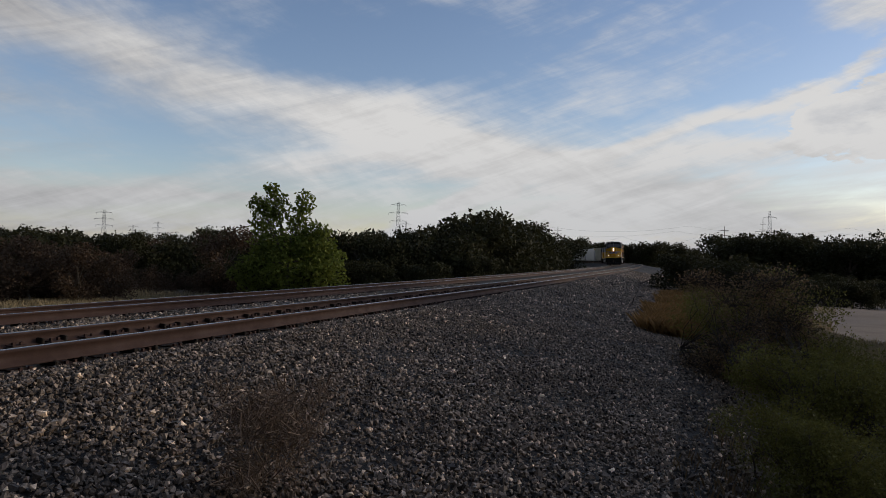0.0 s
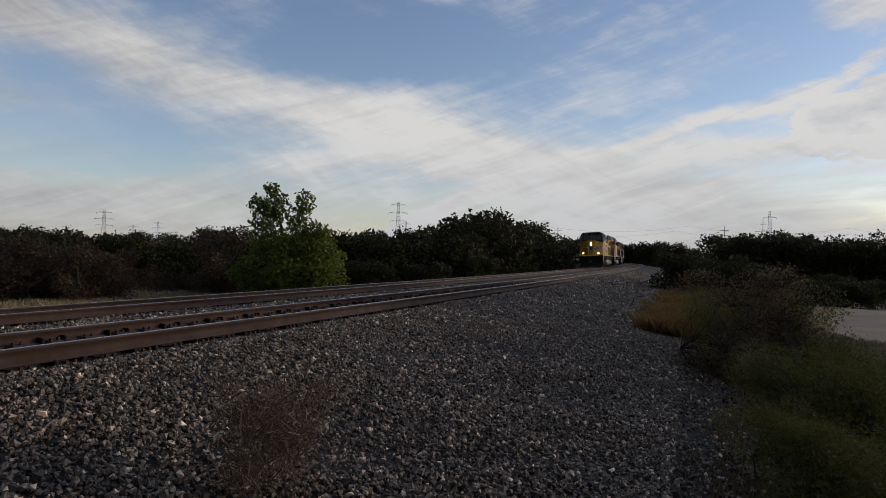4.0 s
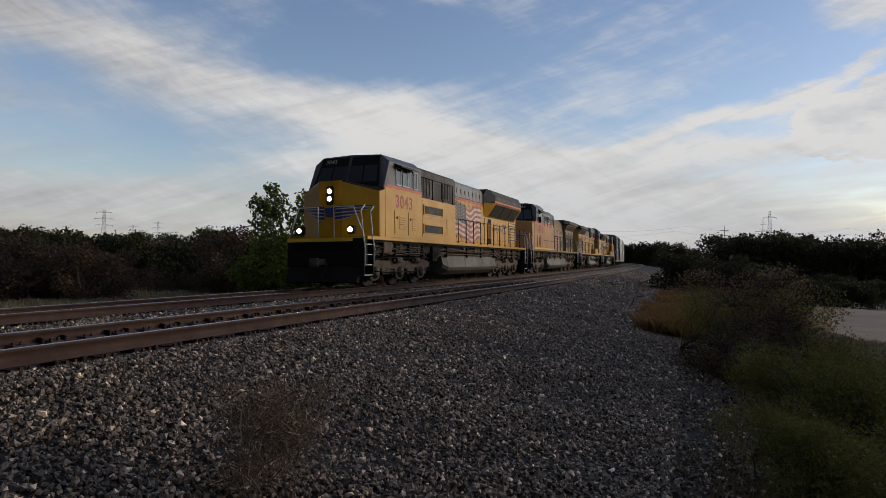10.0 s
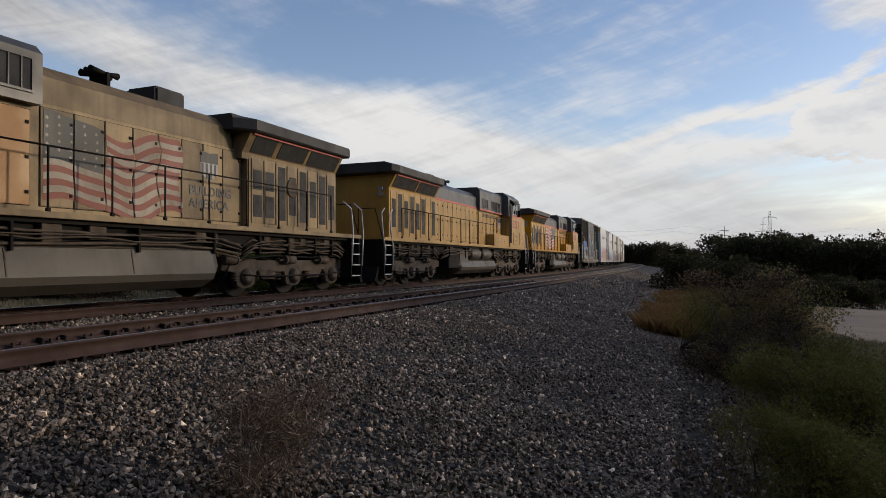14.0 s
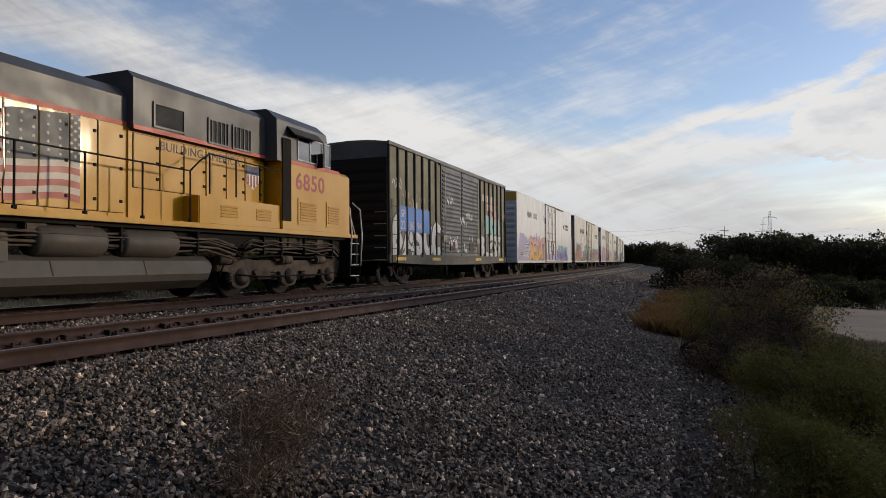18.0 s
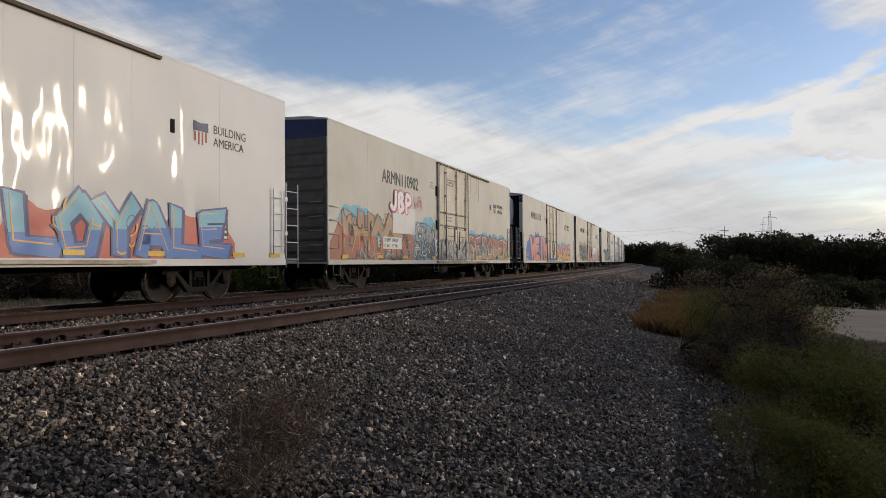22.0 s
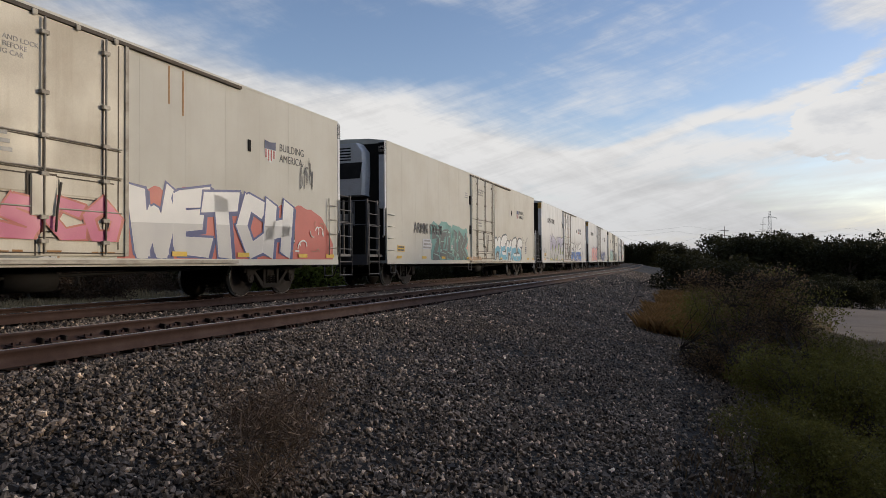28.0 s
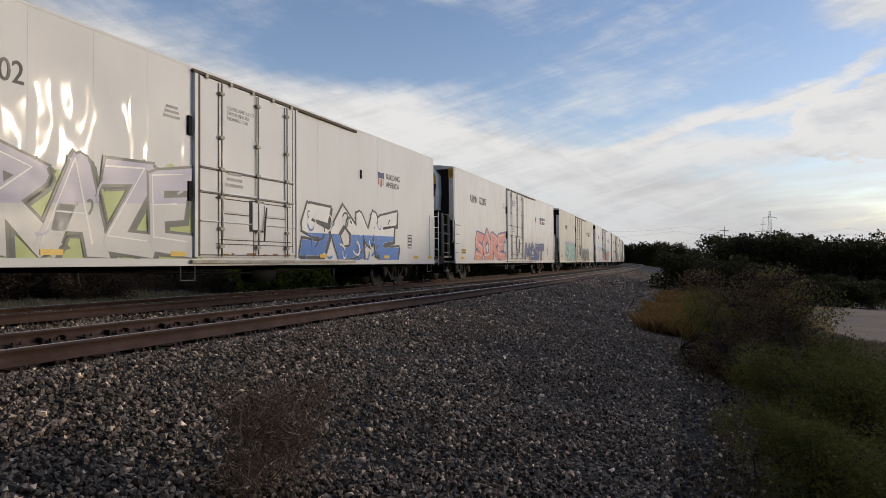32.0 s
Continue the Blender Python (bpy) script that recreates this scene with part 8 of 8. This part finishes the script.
def build_train():
    car, u0, t1, t2 = emd_locomotive()
    TRAIN.append((car, u0, t1, t2))
    for args, u0 in ((("5854", "faded", "sooty", False, "faded and sooty yellow diesel locomotive, second in the train", True, True), 22.4),
                     (("5293", "dusty", "dusty", True, "dusty yellow diesel locomotive running cab last, third in the train", False), 44.65),
                     (("6850", "yellow", "yellow", True, "yellow diesel locomotive with a painted flag, running cab last", True), 66.95)):
        car, t1, t2 = ge_locomotive(*args)
        TRAIN.append((car, u0, t1, t2))
    TRAIN.append((boxcar(), 90.6, 2.0, 13.15))
    P = ("plain", None, "white")
    U = ("unit", "orange", "blue")
    short, long_ = 19.9, 22.4
    plan = (
        ("ARMN   112417", short, "white", ("plain", "orange", "unit"), P, 108.1, (2.75, 3.72), 0.38, "white", 8.5, "glossy white refrigerator car with orange and blue graffiti"),
        ("ARMN110902", short, "cream", ("plain", "blue", "galv"), ("unit", "orange", "blue"), 130.1, (3.55, 3.62), 0.46, "dirty", 8.7, "weathered white refrigerator car with a band of dense graffiti"),
        ("ARMN 111158", short, "cream", ("unit", "orange", "blue"), P, 153.4, (2.15, 3.72), 0.44, "dirty", 7.3, "weathered white refrigerator car with pink letters on blue"),
        ("ARMN 110460", short, "cream", ("plain", "blue", "galv"), ("unit", "unit", "frame"), 174.7, (2.9, 3.72), 0.44, "dirty", 8.3, "weathered white refrigerator car with black and white graffiti"),
        ("ARMN 170170", long_, "cream", ("unit", "unit", "frame"), P, 197.9, (2.3, 1.98), 0.42, "cream", 9.15, "long white refrigerator car with teal graffiti beside the door"),
        ("ARMN  170802", long_, "white", ("unit", "orange", "orange"), P, 222.8, (2.1, 3.72), 0.38, "white", 8.75, "long clean white refrigerator car with lilac graffiti"),
        ("ARMN  172807", long_, "white", ("unit", "orange", "orange"), P, 247.7, (2.1, 3.72), 0.36, "white", 8.75, "long white refrigerator car with red and blue graffiti"),
        ("ARMN  170000", long_, "cream", ("unit", "unit", "frame"), P, 272.6, (2.9, 3.60), 0.36, "cream", 8.75, "long white refrigerator car far down the train"),
        ("ARMN  171000", long_, "white", ("unit", "unit", "frame"), P, 297.5, (2.9, 3.60), 0.36, "white", 8.75, "long white refrigerator car far down the train"),
        ("ARMN  171200", long_, "cream", ("unit", "orange", "orange"), P, 322.4, (2.9, 3.60), 0.36, "cream", 8.75, "long white refrigerator car far down the train"),
        ("ARMN  171300", long_, "white", ("unit", "unit", "frame"), P, 347.3, (2.9, 3.60), 0.36, "white", 8.75, "long white refrigerator car far down the train"),
        ("ARMN  171400", long_, "cream", ("unit", "unit", "frame"), P, 372.2, (2.9, 3.60), 0.36, "cream", 8.75, "long white refrigerator car far down the train"),
        ("ARMN  171500", long_, "white", ("unit", "unit", "frame"), P, 397.1, (2.9, 3.60), 0.36, "white", 8.75, "long white refrigerator car far down the train"),
    )
    z = 0.94
    for i, (mark, length, skin, front, rear, u0, at, mh, dm, da, label) in enumerate(plan):
        if i > 6:
            mark = "ARMN"
        car, y = reefer(mark, length, skin, front, rear, label, at, mh, dm, da, 100 + i)
        TRAIN.append((car, u0, 2.55, length - 2.55))
        yd = y + 0.07
        g = lambda *a, **k: graffiti(car, *a, **k)
        if i == 0:
            g(11, "SEDAT", 3.3, 8.4, z, z + 1.5, y, "salmon", "slate", None, "red", "amber", 0.145, label="orange and amber letters on a violet cloud")
            overspray(car, 114, 12.3, 17.9, z, z + 0.95, y, "red", 40)
            g(12, "LOYALE", 12.5, 17.6, z, z + 1.1, y, "sky", "navy", None, "amber", "blue", 0.14, label="blue letters on a red cloud")
            overspray(car, 113, 0.2, 8.45, z, z + 1.75, y, "violet", 90)
            tangle(car, 111, 3.6, 8.4, z, z + 1.3, y, ("slate", "sky"), 7, 0.016)
            tangle(car, 112, 12.6, 17.4, z, z + 1.0, y, ("navy", "amber"), 9, 0.014)
            for k, words in enumerate(("CU FT    6990", "LT WT   89400", "LD LMT 196600")):
                part("stencil_patch", box(B(), -3.42, -2.10, y + 0.0015, y + 0.004, z + 0.50 + 0.21 * k, z + 0.68 + 0.21 * k), M["white"], car)
                lettering("stencil", words, 0.11, on_side(2.14, y + 0.005, z + 0.535 + 0.21 * k), M["ink"], car, squeeze=0.92)
            scrawl(car, 115, 1.5, 2.9, z + 0.08, z + 0.42, y, "white", 0.016, 7)
            scrawl(car, 116, 2.6, 3.3, z + 1.15, z + 1.5, y, "white", 0.014, 4)
            part("overspray", box(B(), -12.2, -8.7, yd, yd + 0.002, z + 0.05, z + 0.5), SPRAY["violet"], car)
        elif i == 1:
            g(21, "DHOOR", 0.9, 5.6, z, z + 1.5, y, "tan", "slate", None, "amber", "rust", 0.15, label="rust-red and turquoise letters")
            g(22, "SNKE", 6.4, 9.0, z, z + 1.35, y, "grey", "slate", "sky", "white", "slate", 0.17, label="grey and mint angular letters")
            g(23, "MASKO", 9.0, 12.4, z, z + 0.85, yd, "grey", "slate", None, "white")
            g(24, "SESOBER", 12.6, 19.4, z, z + 1.15, y, "rust", "slate", "sky", "white", "tan", 0.15)
            overspray(car, 125, 6.2, 12.6, z, z + 1.1, y, "grey", 50)
            overspray(car, 128, 0.3, 5.6, z, z + 1.75, y, "sky", 90)
            overspray(car, 126, 0.1, 6.4, z, z + 1.45, y + 0.0015, "rust", 60)
            overspray(car, 127, 12.6, 19.7, z, z + 0.95, y, "silver", 60)
            tangle(car, 121, 0.6, 5.9, z, z + 1.5, y, ("red", "tan", "sky", "black"), 18, 0.024)
            tangle(car, 122, 6.2, 9.0, z, z + 1.35, y, ("slate", "sky", "grey", "white"), 16, 0.022)
            tangle(car, 123, 9.0, 12.4, z, z + 0.9, yd, ("slate", "silver"), 16, 0.02)
            tangle(car, 124, 12.6, 19.4, z, z + 1.15, y, ("slate", "sky", "grey"), 30, 0.022)
            part("blanked_patch", box(B(), -6.3, -4.3, y + 0.031, y + 0.034, z + 0.95, z + 1.9), M["white"], car, "clean white repainted patch")
            graffiti(car, 25, "JBP", 4.1, 6.0, z + 1.65, z + 2.5, y + 0.03, "white", "magenta", None, None, None, 0.13, "pink outlined throw-up letters", block=False)
            scrawl(car, 26, 6.2, 7.1, z + 1.9, z + 2.5, y, "magenta")
            part("load_plate", box(B(), -5.05, -3.55, y + 0.031, y + 0.034, z + 0.38, z + 0.80), M["white"], car, "white stencil patch with load limits")
            lettering("load_limit", "LD LMT 194300", 0.13, on_side(3.60, y + 0.036, z + 0.63), M["ink"], car, squeeze=0.95)
            lettering("light_weight", "LT WT   91700", 0.13, on_side(3.60, y + 0.036, z + 0.43), M["ink"], car, squeeze=0.95)
        elif i == 2:
            part("blue_ground", box(B(), -8.4, -0.7, y, y + 0.002, z - 0.02, z + 0.75), SPRAY["blue"], car)
            overspray(car, 134, 0.75, 8.2, z, z + 1.9, y + 0.0015, "blue", 70)
            g(31, "WEIN", 2.1, 7.4, z, z + 1.55, y, "salmon", "black", None, None, "pink", 0.155, label="pink block letters edged in black over blue")
            g(32, "MASOE", 11.3, 17.3, z, z + 1.2, y, "pink", "slate", "sky", "white", "amber", 0.15, label="pink and amber letters on sky blue")
            tangle(car, 131, 1.0, 8.2, z, z + 1.5, y, ("slate",), 7, 0.014)
            tangle(car, 132, 11.6, 17.2, z, z + 1.1, y, ("rust",), 8, 0.012)
            graffiti(car, 33, "LL", 7.4, 11.0, z, z + 0.5, yd, "blue", "sky")
        elif i == 3:
            g(41, "TSDSO", 2.2, 10.6, z, z + 1.35, y + 0.001, "slate", "silver", "tan", None, None, 0.24, label="black letters edged in white")
            overspray(car, 143, 11.9, 19.6, z, z + 1.45, y, "red", 60)
            g(42, "WETCH", 12.3, 17.4, z, z + 1.5, y, "white", "navy", None, None, "silver", 0.16, label="white letters starred in grey on a red cloud")
            tangle(car, 141, 2.2, 8.2, z, z + 1.3, y, ("black", "silver"), 16, 0.028)
            tangle(car, 142, 17.4, 19.2, z + 0.2, z + 1.0, y, ("rust", "white"), 7, 0.016)
            graffiti(car, 43, "SCO", 9.6, 11.9, z + 0.3, z + 1.0, yd, "magenta", "red")
            scrawl(car, 44, 17.9, 18.6, z + 1.9, z + 2.9, y, "black")
        elif i == 4:
            g(51, "ZELUK", 4.3, 8.4, z, z + 1.22, y, "slate", "teal", "teal", "mint", None, 0.2, label="teal and slate letters")
            g(52, "MEMES", 13.1, 18.9, z, z + 1.3, y, "white", "slate", None, None, "sky", 0.2, label="white and pale blue bubble letters", block=False)
            tangle(car, 152, 13.2, 18.8, z, z + 1.2, y, ("slate",), 14, 0.013)
            tangle(car, 153, 4.4, 8.5, z, z + 1.3, y, ("teal", "mint"), 12, 0.04)
            overspray(car, 154, 4.2, 8.6, z, z + 1.35, y, "teal", 50)
            overspray(car, 155, 6.9, 8.7, z + 0.5, z + 1.6, y, "salmon", 22)
            overspray(car, 156, 8.6, 10.6, z, z + 0.22, yd, "tan", 40)
            scrawl(car, 53, 2.9, 3.7, z + 1.0, z + 1.4, y, "black")
            scrawl(car, 54, 18.6, 20.4, z + 0.9, z + 1.5, y, "black")
        elif i == 5:
            overspray(car, 165, 2.9, 9.0, z, z + 1.85, y, "lime", 60)
            g(61, "KRAZE", 3.1, 8.7, z, z + 1.85, y, "lilac", "slate", None, "white", "silver", 0.155, label="lilac and silver letters edged in black")
            g(62, "SOME", 12.8, 18.9, z, z + 1.5, y, "white", "black", None, None, "blue", 0.15, label="blue and silver wild-style letters")
            tangle(car, 161, 3.3, 8.7, z, z + 1.6, y, ("slate", "lilac"), 6, 0.016)
            tangle(car, 162, 12.9, 18.9, z, z + 1.35, y, ("black", "blue", "white"), 13, 0.022)
            scrawl(car, 63, 0.4, 1.6, z + 0.5, z + 0.9, y, "slate")
            scrawl(car, 64, 0.6, 2.4, z + 0.05, z + 0.25, y, "black")
        else:
            pal = (("silver", "red", "sky"), ("silver", "black", "tan"), ("pink", "navy", None), ("mint", "slate", "lilac"))[i % 4]
            g(70 + i, "SOREN"[: 4 + i % 2], 2.8, 8.3, z, z + 1.4, y, pal[0], pal[1], pal[2], "white")
            g(90 + i, "MOSTA"[: 4 + i % 2], 13.0, 18.5, z, z + 1.1, y, pal[1] if pal[1] != "black" else "grey", "slate", pal[2], "white")


build_train()
vegetation()
grasses()
distance()
# ---- movement ----
SPEED_T, SPEED_V = (0, 5, 9, 12, 15, 19, 23, 27, 32), (11.8715, 11.7346, 10.8232, 11.0341, 11.2641, 11.0598, 10.5391, 10.7481, 10.7273)
TICKS = np.arange(0, 32.0001, 1 / 30)
_v = np.interp(TICKS, SPEED_T, SPEED_V)
RUN = np.concatenate([[0], np.cumsum((_v[1:] + _v[:-1]) / 2 / 30)])


def car_pose(s1, s2, t1):
    """A car whose truck centres stand at s1 and s2 along the line, leaning with the track."""
    p, q = Vector(along(s1, FAR_TRACK)), Vector(along(s2, FAR_TRACK))
    fwd = (p - q).normalized()
    left = Vector((-fwd.y, fwd.x, CANT)).normalized()
    up = fwd.cross(left).normalized()
    left = up.cross(fwd)
    m = Matrix.Identity(4)
    for i, v in enumerate((fwd, left, up)):
        for j in range(3):
            m[j][i] = v[j]
    m.translation = p + fwd * t1
    return m


def motions():
    times = [k * 0.5 for k in range(65)]
    for car, u0, t1, t2 in TRAIN:
        rows = []
        for t in times:
            s = 134.085 - float(np.interp(t, TICKS, RUN)) + u0
            rows.append((t, car_pose(s + t1, s + t2, t1)))
        walk(car, rows)
    spins = {}
    for w, x, r in SPINNING:
        if (x, r) not in spins:
            spins[x, r] = [(k / 15, pose(x, 0, r, 0, math.degrees(float(RUN[2 * k]) / r) % 360.0)) for k in range(481)]
        walk(w, spins[x, r])


motions()
